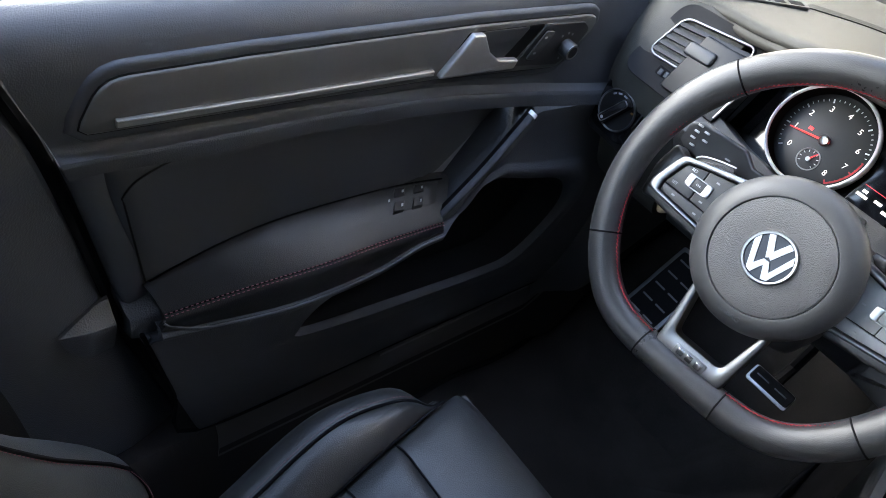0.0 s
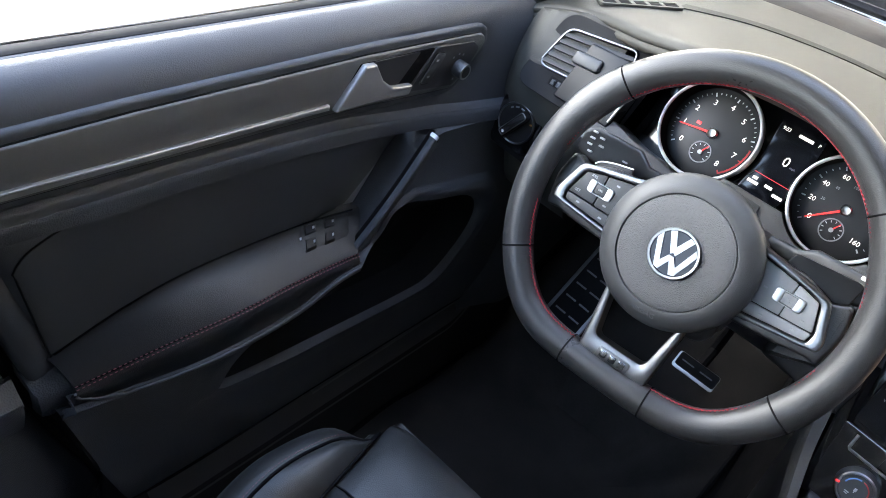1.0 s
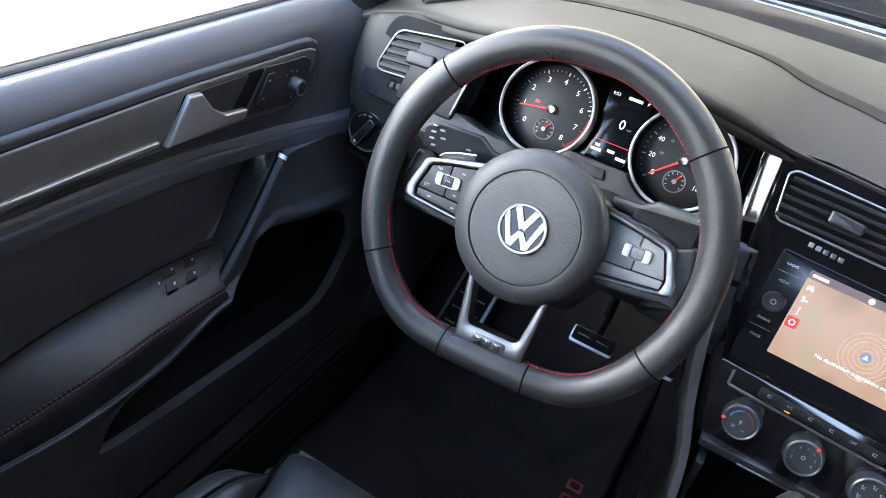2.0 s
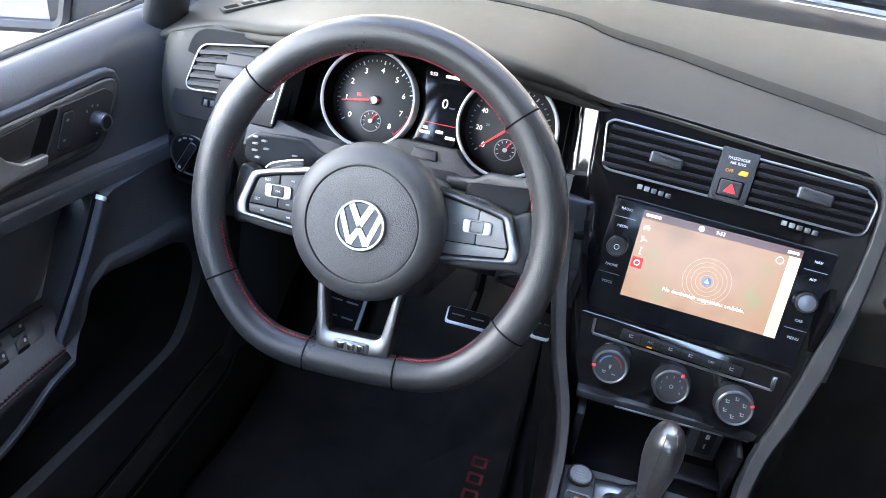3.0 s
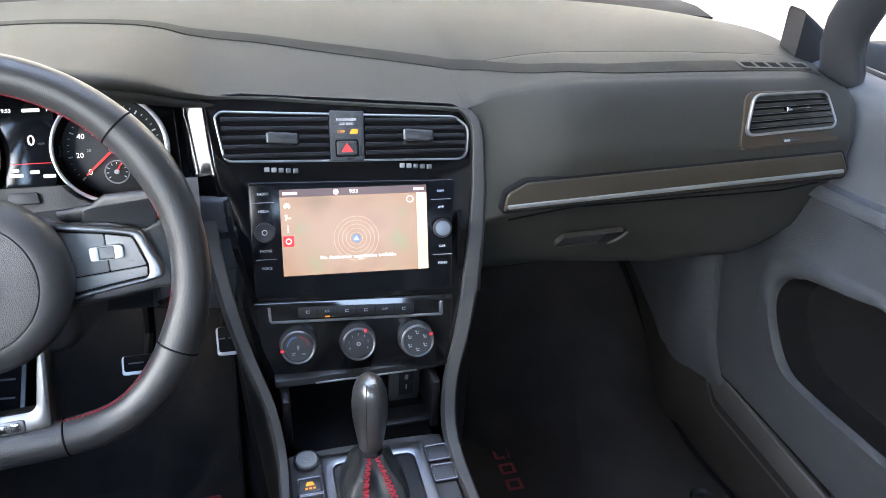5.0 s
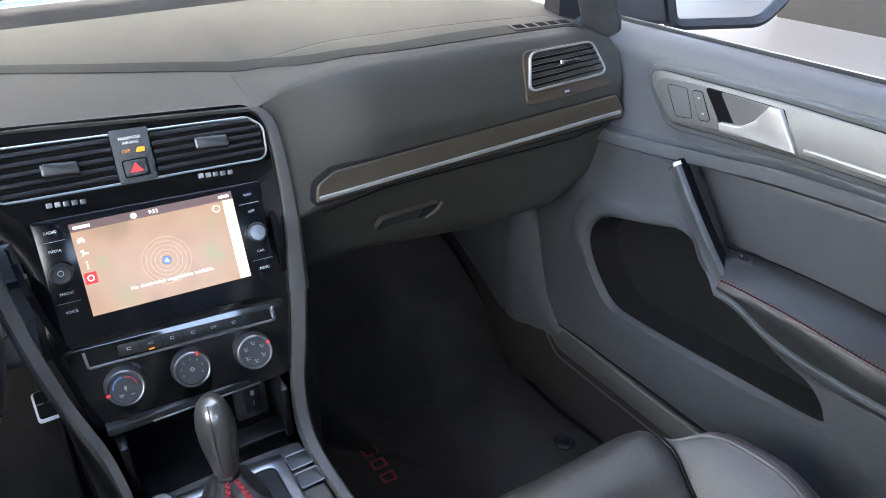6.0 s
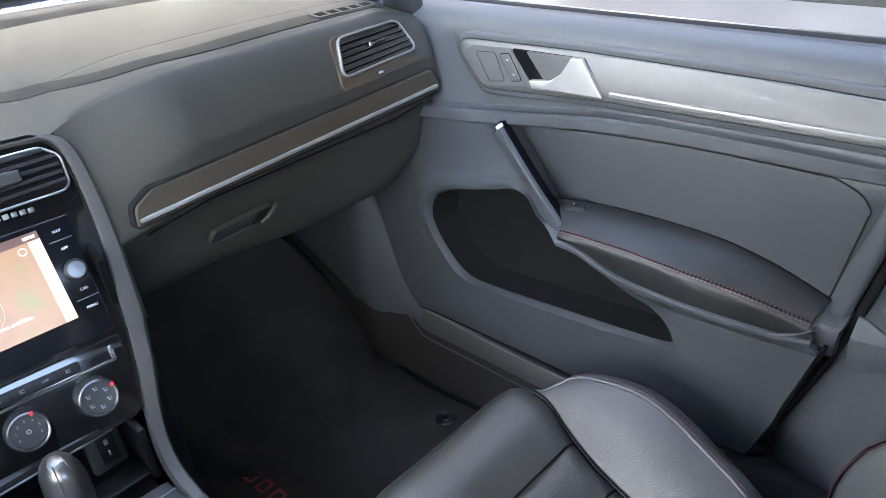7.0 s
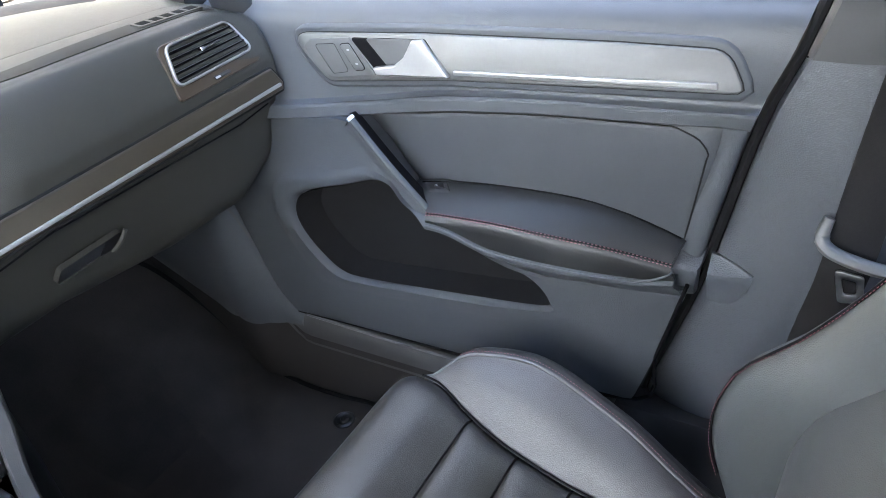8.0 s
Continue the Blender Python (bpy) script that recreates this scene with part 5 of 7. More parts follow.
        return slab([Vector((x + p * c - q * s_, y + p * s_ + q * c)) for p, q in ((-l * 0.15, -w), (l, -w * 0.45), (l, w * 0.45), (-l * 0.15, w))], z, z + 0.0015, 0.0004, steps=1)

    part("pointer", pointer(cx, 0, a, 0.041, 0.0015, 0.0005), NEEDLE, g, "lit red pointer")
    part("small_pointer", pointer(cx, -0.0255, radians(62), 0.0115, 0.0010, -0.002), NEEDLE, g, "lit red pointer")
    hub = lathe([(0.0058, -0.004), (0.0058, 0.003), (0.0048, 0.0042), (0.0035, 0.0036), (0.0, 0.0036)], 28)
    hub.transform(pose(cx, 0, 0))
    part("pointer_hub", hub, SATIN, g, "silver hub")
    hub = lathe([(0.0026, -0.004), (0.0026, 0.0005), (0.0, 0.0005)], 18)
    hub.transform(pose(cx, -0.0255, 0))
    part("small_hub", hub, SATIN, g)


def cluster():
    t = thing("instrument_cluster", CLUSTER, "lit instrument cluster with two chrome-ringed dials and a display", "instrument cluster")
    back = rounded([(-0.300, -0.125), (0.148, -0.125), (0.152, -0.03), (0.148, 0.075), (0.08, 0.098), (-0.09, 0.098), (-0.19, 0.070), (-0.280, 0.040)], 0.02, 6)
    part("housing", slab(back, -0.045, -0.0205, 0.002), PIANO, t, "gloss black housing")
    dial(t, -0.0855, [str(k) for k in range(9)], 219, 268, 190, 6.4, 8, 5)
    dial(t, 0.0835, ["0", "20", "40", "60", "80", "100", "120", "140", "160"], 222, 264, 222, None, 8, 4, inner=["20", "60", "100", "140", "180"])
    # a lamp tell-tale beside the rev counter's pointer
    part("tell_tale", slab(rect(0.006, 0.004, 0.001, -0.0855 - 0.021, 0.0035), -0.0172, -0.0164, 0.0001), NEEDLE, t, "lit red warning lamp")
    d = part("display", slab(rounded([(-0.027, -0.052), (0.020, -0.052), (0.031, 0.0), (0.027, 0.052), (-0.026, 0.052), (-0.022, 0.0)], 0.003), -0.022, -0.004, 0.0006), DISPLAY, t, "small dark colour display")
    lettering("figure", "0", 0.016, SCREEN_WHITE, d, 0.004, 0.012, -0.0036)
    lettering("unit", "mph", 0.0038, GREYPRINT, d, 0.0135, 0.009, -0.0036)
    lettering("clock", "9:53", 0.0055, SCREEN_WHITE, d, -0.0165, 0.044, -0.0036)
    part("text_bar", slab(rect(0.017, 0.0034, 0.0005, 0.007, 0.044), -0.0042, -0.0036, 0.0001), SCREEN_WHITE, d)
    lettering("gear_letter", "P", 0.0052, SCREEN_WHITE, d, 0.023, 0.044, -0.0036)
    part("red_line", slab(rect(0.044, 0.0007, 0.0002, 0.003, -0.012), -0.0042, -0.0036, 0.0001), SCREEN_RED, d, "thin red line")
    for x, y, w in ((-0.014, -0.024, 0.013), (0.004, -0.021, 0.009), (0.018, -0.026, 0.012), (-0.014, -0.0185, 0.006)):
        part("text_bar", slab(rect(w, 0.0034, 0.0005, x, y), -0.0042, -0.0036, 0.0001), SCREEN_WHITE, d)
    # trim under the dials
    rows = []
    for i in range(111):
        x = -0.212 + 0.382 * i / 110
        y = -0.037 if x > -0.0855 else interp([(-0.212, -0.044), (-0.182, -0.046), (-0.14, -0.055), (-0.0855, -0.059)], x)
        for c in (-0.0855, 0.0835):
            if abs(x - c) < 0.0605:
                y = min(y, -math.sqrt(0.0612 ** 2 - (x - c) ** 2))
        z = interp([(-0.27, 0.048), (-0.17, 0.043), (0.0, 0.026), (0.17, 0.026)], x)
        rows.append([Vector((x, y + 0.0005, -0.020)), Vector((x, y, z - 0.003)), Vector((x, y - 0.0008, z - 0.0008)), Vector((x, y - 0.0025, z)), Vector((x, min(y - 0.004, -0.066), z + 0.003)), Vector((x, -0.082, z + 0.007)), Vector((x, -0.088, z + 0.003)), Vector((x, -0.11, -0.004))])
    part("lower_trim", sheet(rows, thick=(0, 0, -0.006)), BANDGREY, t, "grained grey trim below the dials")
    b = part("reset_button", slab(rounded([(-0.016, -0.006), (0.016, -0.006), (0.013, 0.006), (-0.013, 0.006)], 0.002), 0.0, 0.004, 0.001), SMOOTH, t, "small reset button")
    b.matrix_local = pose(-0.001, -0.049, 0.0265, -8)
    part("side_strip", tube([(-0.182, -0.052, 0.049), (-0.178, -0.02, 0.049), (-0.174, 0.018, 0.048)], 0.0017, 8), SATIN, t, "thin chrome strip at the housing's edge")
    part("side_fill", slab(rounded([(-0.262, -0.058), (-0.181, -0.058), (-0.173, 0.022), (-0.252, 0.018)], 0.004), 0.0, 0.048, 0.002), SLAT, t)


cluster()

# ---------------------------------------------------------------- steering wheel and stalks
LEAN = radians(23.5)
WHEEL = axes((-0.3415, 0.0, 0.6695), (1, 0, 0), (0, math.sin(LEAN), math.cos(LEAN))) @ Matrix.Rotation(radians(3.2), 4, "Z")


def rim_line(n):
    pts = []
    for i in range(n):
        a = 2 * math.pi * i / n - math.pi / 2
        x, y = 0.1728 * math.cos(a), 0.1728 * math.sin(a)
        lim = -0.1520
        k = 0.010
        y = lim + k * math.log1p(math.exp((y - lim) / k)) if (y - lim) / k < 30 else y
        pts.append(Vector((x, y, 0.0)))
    return even(pts + [pts[0]], n, closed=True)


def steering_wheel():
    t = thing("steering_wheel", WHEEL, "flat-bottomed black leather steering wheel with red stitching and silver spokes", "steering wheel")
    n = 160
    line = rim_line(n)
    rings = []
    for i, p in enumerate(line):
        tan = (line[(i + 1) % n] - line[i - 1]).normalized()
        outw = Vector((tan.y, -tan.x, 0))
        a = math.degrees(math.atan2(p.y, p.x))
        grip = math.exp(-((abs(a if a > -90 else a + 360) - 28) / 14) ** 2) if p.x > 0 else math.exp(-((180 - abs(a) - 28) / 14) ** 2) * (p.y > -0.02)
        rx, rz = 0.0168 + 0.0016 * grip, 0.0165 + 0.001 * grip
        rings.append([p + outw * rx * math.cos(2 * math.pi * j / 20) + Vector((0, 0, rz * math.sin(2 * math.pi * j / 20))) for j in range(20)])
    bm = bmesh.new()
    bridge(bm, rings + [rings[0]])
    rim = part("rim", bm, RIMLEATHER, t, "smooth black leather rim", crease=80)
    # leather joints round the rim
    for ang in (42, 139, -31, 211, -71.5, -108.5):
        i = min(range(n), key=lambda q: abs(((math.degrees(math.atan2(line[q].y, line[q].x)) - ang + 180) % 360) - 180))
        ring = rings[i]
        c = sum(ring, Vector()) / 20
        part("leather_joint", tube([c + (p - c) * 1.004 for p in ring], 0.0009, 6, closed=True), BLACK, rim)
    # red cross stitches along the inside
    st = bmesh.new()
    for i0, i1 in ((0, n),):
        for q in range(0, n * 3):
            f = q / 3
            i, w = int(f) % n, f % 1
            p = line[i].lerp(line[(i + 1) % n], w)
            a = math.degrees(math.atan2(p.y, p.x))
            if abs(a + 90) < 17 or abs(a) < 12 and False or (p.y > -0.035 and p.y < 0.036):
                continue
            tan = (line[(i + 1) % n] - line[i]).normalized()
            inw = Vector((-tan.y, tan.x, 0))
            base = p + inw * 0.0163 + Vector((0, 0, 0.0048))
            h = 0.0018 if q % 2 else -0.0018
            tube([base - tan * 0.0012 + Vector((0, 0, -h)), base + tan * 0.0012 + Vector((0, 0, h))], 0.00055, 4, bm=st)
    part("rim_stitching", st, REDTHREAD, t, "red cross stitching on the rim's inside", kind="stuff")
    # airbag cover
    prof = [(0.064, -0.030), (0.072, -0.012), (0.0745, 0.004), (0.0735, 0.014), (0.070, 0.021), (0.063, 0.0265), (0.0555, 0.0288), (0.0542, 0.0286), (0.0536, 0.0262), (0.0525, 0.0262)]
    hub = part("airbag_cover", lathe(prof, 72), AIRBAG, t, "round matt black airbag cover")
    hub.matrix_local = pose(0.0, -0.005, 0) @ Matrix.Diagonal((1.035, 1.035, 1.0, 1.0))
    part("cover_centre", lathe([(0.0530, 0.0260), (0.0526, 0.0280), (0.0515, 0.0284), (0.045, 0.0296), (0.030, 0.0306), (0.0255, 0.0302), (0.0, 0.0300)], 72), AIRBAG_MESH, hub, "finely textured grey centre")
    lettering("word", "AIRBAG", 0.0072, HARD, hub, 0.002, -0.0605, 0.0276, depth=0.0004)
    e = part("emblem", lathe([(0.0255, 0.028), (0.0255, 0.0318), (0.0245, 0.0332), (0.0228, 0.0332), (0.0220, 0.0322), (0.0, 0.0318)], 56), DARKBLUE, hub, "round dark emblem with chrome ring")
    e.matrix_local = Matrix.Diagonal((0.92, 0.92, 1.0, 1.0))
    part("emblem_ring", lathe([(0.0256, 0.029), (0.0258, 0.0322), (0.0248, 0.0338), (0.0230, 0.0336), (0.0222, 0.0322)], 56), SATIN, e, "chrome ring")
    for s in (-1, 1):
        for pts in (((0.0075, 0.0212), (0.0130, 0.0184), (0.0027, -0.0016), (0.0, 0.0005), (0.0, 0.0072)),
                    ((0.0178, 0.0138), (0.0213, 0.0072), (0.0112, -0.0192), (0.0058, -0.0205), (0.0, -0.0085), (0.0, -0.0030), (0.0030, -0.0030), (0.0084, -0.0118))):
            loop = [Vector((s * a, b)) for a, b in pts][:: s]
            part("emblem_bar", slab(loop, 0.0315, 0.0335, 0.0002, steps=1), SATIN, e)
    # side spokes with button pads
    for s in (-1, 1):
        body = [(0.060, 0.036), (0.105, 0.033), (0.135, 0.022), (0.1515, 0.030), (0.158, 0.0), (0.1535, -0.035), (0.139, -0.033), (0.110, -0.037), (0.066, -0.040)]
        q = [(s * a, b) for a, b in body][:: s]
        part("spoke", slab(rounded(q, 0.006), -0.045, -0.021, 0.004), RIMLEATHER, t, "leather-wrapped side spoke")
        q = lambda pts: [Vector((s * a, b)) for a, b in pts][:: s]
        rad = lambda rs: rs[:: s]
        low = -0.017
        frame_o = rounded(q([(0.058, 0.0400), (0.111, 0.0286), (0.134, 0.0235), (0.1475, -0.0120), (0.1465, -0.0225), (0.070, -0.0312)]), rad([0.002, 0.03, 0.012, 0.02, 0.005, 0.002]), 7)
        frame_i = rounded(q([(0.058, 0.0325), (0.1107, 0.0225), (0.1270, 0.0178), (0.1360, -0.0095), (0.1345, -0.0195), (0.070, -0.0262)]), rad([0.002, 0.03, 0.009, 0.016, 0.004, 0.002]), 7)
        part("spoke_frame", band(frame_o, frame_i, low - 0.006, low + 0.0080, 0.0026), SPOKE, t, "satin silver spoke frame")
        pad = part("button_pad", slab(frame_i, low - 0.006, low + 0.0020, 0.0005), BLACK, t, "pad of multifunction buttons")
        # right-hand buttons coloured pale to stand in for a reflection
        mk = SMOOTH if s < 0 else PALETRIM
        for pts in (((0.062, 0.0305), (0.1025, 0.0232), (0.1025, -0.0105), (0.066, -0.0120)), ((0.1033, 0.0231), (0.1255, 0.0172), (0.1345, -0.0092), (0.1033, -0.0105)), ((0.066, -0.0130), (0.1345, -0.0103), (0.1330, -0.0188), (0.068, -0.0255))):
            part("button", slab(rounded(q(pts), 0.0016, 4), low, low + 0.0048, 0.0008), mk, pad)
        part("rocker_frame", band(rect(0.0285, 0.0135, 0.0035, s * 0.103, 0.0065), rect(0.013, 0.0110, 0.001, s * 0.103, 0.0065), low, low + 0.0075, 0.0008), SATIN, pad, "silver-framed rocker")
        part("rocker", slab(rect(0.0128, 0.0108, 0.001, s * 0.103, 0.0065), low, low + 0.0066, 0.0008), mk, pad)
        top = low + 0.0049
        if s < 0:
            lettering("word", "RES", 0.0042, GREYBUTTON, pad, -0.116, 0.0165, top)
            lettering("word", "SET", 0.0042, GREYBUTTON, pad, -0.1255, -0.0045, top)
            lettering("word", "CNL", 0.0030, WHITE, pad, -0.103, 0.0065, low + 0.0068)
            marks = ((-0.089, 0.019), (-0.092, -0.0055), (-0.119, -0.0155), (-0.090, -0.0185))
        else:
            marks = ((0.119, -0.0155), (0.090, -0.0185), (0.122, -0.0045), (0.080, 0.0065))
        for a, b in marks:
            part("button_mark", slab(rect(0.0040, 0.0018, 0.0006, a, b), top - 0.0004, top + 0.0002, 0.0001), GREYPRINT, pad)
    # lower spoke
    o = rounded([(-0.044, -0.068), (-0.0375, -0.144), (0.0375, -0.144), (0.044, -0.068)], [0.004, 0.012, 0.012, 0.004], 8)
    i = rounded([(-0.0365, -0.068), (-0.0275, -0.1190), (0.0275, -0.1190), (0.0365, -0.068)], [0.002, 0.008, 0.008, 0.002], 8)
    low = part("lower_spoke", band(o, i, -0.010, 0.0080, 0.0030), SPOKE, t, "satin silver lower spoke")
    part("badge_plate", slab(rect(0.036, 0.0115, 0.003, 0, -0.1305), 0.007, 0.0094, 0.0008), SATINDARK, low)
    for k in range(3):
        part("badge_bar", slab(rect(0.0075, 0.0075, 0.0015, -0.0105 + 0.0105 * k, -0.1305), 0.008, 0.0106, 0.0008), CHROME, low, "raised chrome badge bar" if k == 0 else "")
    # column and shroud behind
    c = thing("steering_column", WHEEL, "black plastic steering column shroud", "steering column")
    part("shroud", slab(rounded([(-0.062, -0.085), (0.062, -0.085), (0.066, 0.045), (-0.066, 0.045)], 0.025, 6), -0.19, -0.045, 0.012), SMOOTH, c)
    part("collar", lathe([(0.060, -0.05), (0.064, -0.030), (0.062, -0.026)], 40), BLACK, c)


def stalk(s):
    t = thing("column_stalk", WHEEL, "black control stalk behind the steering wheel" if s < 0 else "grey-black wiper stalk behind the steering wheel", "stalk", group="column stalks")
    bm = bmesh.new()
    secs = []
    for x, w, h, dz in ((0.055, 0.007, 0.007, -0.074), (0.085, 0.008, 0.007, -0.069), (0.10, 0.016 + 0.003 * (s < 0), 0.009, -0.064), (0.150, 0.015 + 0.004 * (s < 0), 0.008, -0.054), (0.160, 0.012, 0.006, -0.050)):
        loop = rect(h * 2, w * 2, 0.006)
        secs.append([Vector((s * x, 0.040 + p.y + 0.02 * (x - 0.05), dz + p.x)) for p in loop])
    bridge(bm, secs, cap_first=True, cap_last=True)
    part("lever", bm, SMOOTH, t)
    if s < 0:
        for k, (a, b) in enumerate(((0.150, 0.055), (0.150, 0.048), (0.150, 0.041), (0.140, 0.052), (0.137, 0.044), (0.146, 0.034))):
            part("stalk_mark", slab(rect(0.0055, 0.0022, 0.0008, -a, b), -0.047, -0.0435 + 0.0 * k, 0.0002), GREYBUTTON, t)
        part("stalk_mark", slab(rect(0.006, 0.002, 0.0008, -0.108, 0.041), -0.055, -0.0525, 0.0002), GREYPRINT, t)
        part("shift_paddle", slab(rounded([(-0.128, 0.030), (-0.090, 0.040), (-0.085, 0.018), (-0.128, 0.014)], 0.006), -0.040, -0.035, 0.0015), SMOOTH, t, "slim shift paddle with a bright edge")
        part("paddle_edge", tube(smooth_line([(-0.130, 0.026, -0.034), (-0.124, 0.0315, -0.034), (-0.108, 0.0365, -0.034), (-0.090, 0.0400, -0.034)], 16), 0.0009, 6), SATIN, t)
    else:
        for a, b in ((0.145, 0.054), (0.145, 0.044), (0.137, 0.034)):
            part("stalk_mark", slab(rect(0.006, 0.004, 0.001, a, b), -0.047, -0.0438, 0.0002), WHITE, t)
        part("shift_paddle", slab(rounded([(0.150, 0.050), (0.085, 0.046), (0.080, 0.020), (0.145, 0.018)][::-1], 0.006), -0.034, -0.029, 0.0015), SLAT, t)


steering_wheel()
stalk(-1)
stalk(1)


# ---------------------------------------------------------------- centre stack

def stack_panel():
    t = thing("centre_stack", STACK, "gloss black centre stack panel between the footwells", "centre console")
    loop = rounded([(-0.112, -0.040), (0.112, -0.040), (0.133, 0.045), (0.154, 0.18), (0.156, 0.245), (0.150, 0.272), (0.125, 0.284), (-0.12, 0.299), (-0.165, 0.296), (-0.157, 0.20), (-0.132, 0.045)],
                   [0.004, 0.004, 0.03, 0.03, 0.03, 0.018, 0.02, 0.02, 0.006, 0.01, 0.03], 6)
    part("bezel", slab(loop, -0.03, 0.0, 0.0005), PIANO, t, "gloss black bezel")
    # grey frame down both sides of the stack and on along the tunnel
    def rail(pts, w0, w1, name, label):
        line = smooth_line(pts, 40)
        rows = []
        for k, p in enumerate(line):
            w = w0 + (w1 - w0) * (k / 39) ** 1.3
            q = p + Vector(((w - w0) / 2, 0, 0))
            rows.append([q + Vector((-w / 2, 0, -0.008)), q + Vector((-w / 2, 0, 0.0065)), q + Vector((-w / 2 + 0.001, 0, 0.0080)), q + Vector((0, 0, 0.0084)), q + Vector((w / 4, 0, 0.0078)), q + Vector((w / 2 - 0.002, 0, 0.0045)), q + Vector((w / 2, 0, 0.001)), q + Vector((w / 2 + 0.004, 0, -0.05))])
        part(name, sheet(rows, thick=(0, 0, -0.004)), BANDGREY, t, label, crease=28)
    rail([(0.138, 0.2775, -0.001), (0.149, 0.270, 0.0), (0.1555, 0.255, 0.0), (0.157, 0.225, 0.0), (0.1555, 0.18, 0.0), (0.1515, 0.14, 0.0), (0.1455, 0.10, 0.0), (0.1385, 0.052, 0.0)], 0.0145, 0.0250, "side_frame", "satin grey side frame")
    # sculpted gloss piece between the dials and the stack, and the dark cover below it
    rows = []
    for i in range(25):
        h = i / 24
        y = 0.178 + 0.110 * h
        row = []
        for j in range(41):
            a = j / 40
            x = -0.212 - 0.010 * h + a * (0.061 + 0.002 * h)
            z = -0.0122 + interp([(0.0, 0.0), (0.30, 0.0006), (0.56, 0.0043), (0.60, 0.0070), (0.66, 0.0074), (0.96, 0.0118), (1.0, 0.0124)], min(1.0, max(0.0, a + 0.06 * (h - 0.5))))
            row.append(Vector((x, y, z)))
        rows.append(row)
    part("gloss_piece", sheet(rows, thick=(0, 0, -0.004)), PIANO, t, "sculpted gloss black piece beside the dials")
    part("end_cover", slab(rounded([(-0.235, 0.055), (-0.132, 0.048), (-0.128, 0.10), (-0.138, 0.184), (-0.222, 0.184)], 0.006), -0.04, 0.004, 0.010), SMOOTH, t, "dark cover beside the column")


def centre_vent():
    t = thing("air_vent", STACK, "pair of slatted centre air vents in a chrome frame", "air vent", group="air vents")
    loop = rounded([(-0.141, 0.223), (0.1405, 0.218), (0.1435, 0.254), (0.128, 0.2665), (-0.143, 0.277), (-0.149, 0.272)], [0.010, 0.012, 0.014, 0.016, 0.008, 0.004], 6)
    part("chrome_frame", band(offset(loop, 0.0026), loop, -0.004, 0.0050, 0.0012), SATIN, t, "thin chrome frame")
    part("duct", slab(loop, -0.02, 0.0006, 0.0002), BLACK, t)
    for x0, x1, tab in ((-0.144, -0.023, -0.0755), (0.020, 0.140, 0.083)):
        for k in range(5):
            y = 0.2285 + 0.0105 * k - 0.004 * (x0 > 0) * (k / 4)
            slope = -0.018 * (k / 4)
            sec = rounded([(-0.0010, -0.009), (0.0012, -0.009), (0.0018, 0.0), (-0.0032, 0.0012)], 0.0007, 3)
            xa, xb = x0, x1 - (0.010 if (k == 4 and x0 > 0) else 0)
            bm = bmesh.new()
            bridge(bm, [[Vector((x, y + slope * (x - x0) + p.x + p.y * 0.3, 0.0065 + p.y)) for p in sec] for x in (xa, xb)], cap_first=True, cap_last=True)
            part("slat", bm, SLAT, t)
        tb = part("slider_tab", slab(rounded([(tab - 0.018, 0.2405), (tab + 0.018, 0.2385), (tab + 0.018, 0.252), (tab - 0.018, 0.255)], 0.004), 0.002, 0.0125, 0.003), SMOOTH, t, "black slider tab")
        part("tab_edge", tube([(tab - 0.0175, 0.2425, 0.0105), (tab - 0.0175, 0.2535, 0.0105)], 0.0014, 6), SATIN, tb)
    for x in (-0.0795, 0.0795):
        for k in range(5):
            part("wheel_rib", slab(rect(0.0060, 0.0055, 0.001, x - 0.0165 + 0.0082 * k, 0.2112 - 0.0006 * k), -0.001, 0.0025, 0.001), GREYPRINT if k < 2 else SATINDARK, t)
    h = thing("hazard_panel", STACK, "narrow grey panel with airbag lamp and red hazard button", "switch panel")
    part("panel", slab(rounded([(-0.0222, 0.2185), (0.0175, 0.218), (0.0185, 0.276), (-0.0215, 0.2775)], 0.002), -0.004, 0.0075, 0.0015), HARD, h)
    part("button_gap", slab(rect(0.027, 0.020, 0.003, -0.0025, 0.2335), 0.006, 0.0079, 0.0003), BLACK, h)
    b = part("hazard_button", slab(rect(0.024, 0.017, 0.003, -0.0025, 0.2335), 0.006, 0.0098, 0.0015), SMOOTH, h, "hazard light button")
    tri = [Vector((-0.0095, 0.2290)), Vector((0.0045, 0.2290)), Vector((-0.0025, 0.2395))]
    part("red_triangle", slab(tri, 0.0094, 0.0102, 0.0002, steps=1), SCREEN_RED, b, "red triangle")
    lettering("word", "PASSENGER", 0.0045, WHITE, h, -0.002, 0.2665, 0.0077)
    lettering("word", "AIR BAG", 0.0045, WHITE, h, -0.002, 0.2615, 0.0077)
    lettering("word", "OFF", 0.0052, AMBER, h, -0.0085, 0.2525, 0.0077)
    bm = slab(rounded([(0.0005, 0.2500), (0.0105, 0.2500), (0.0115, 0.2550), (0.004, 0.2555)], 0.0012), 0.0070, 0.0078, 0.0002)
    part("airbag_lamp", bm, AMBER, h, "amber airbag lamp")


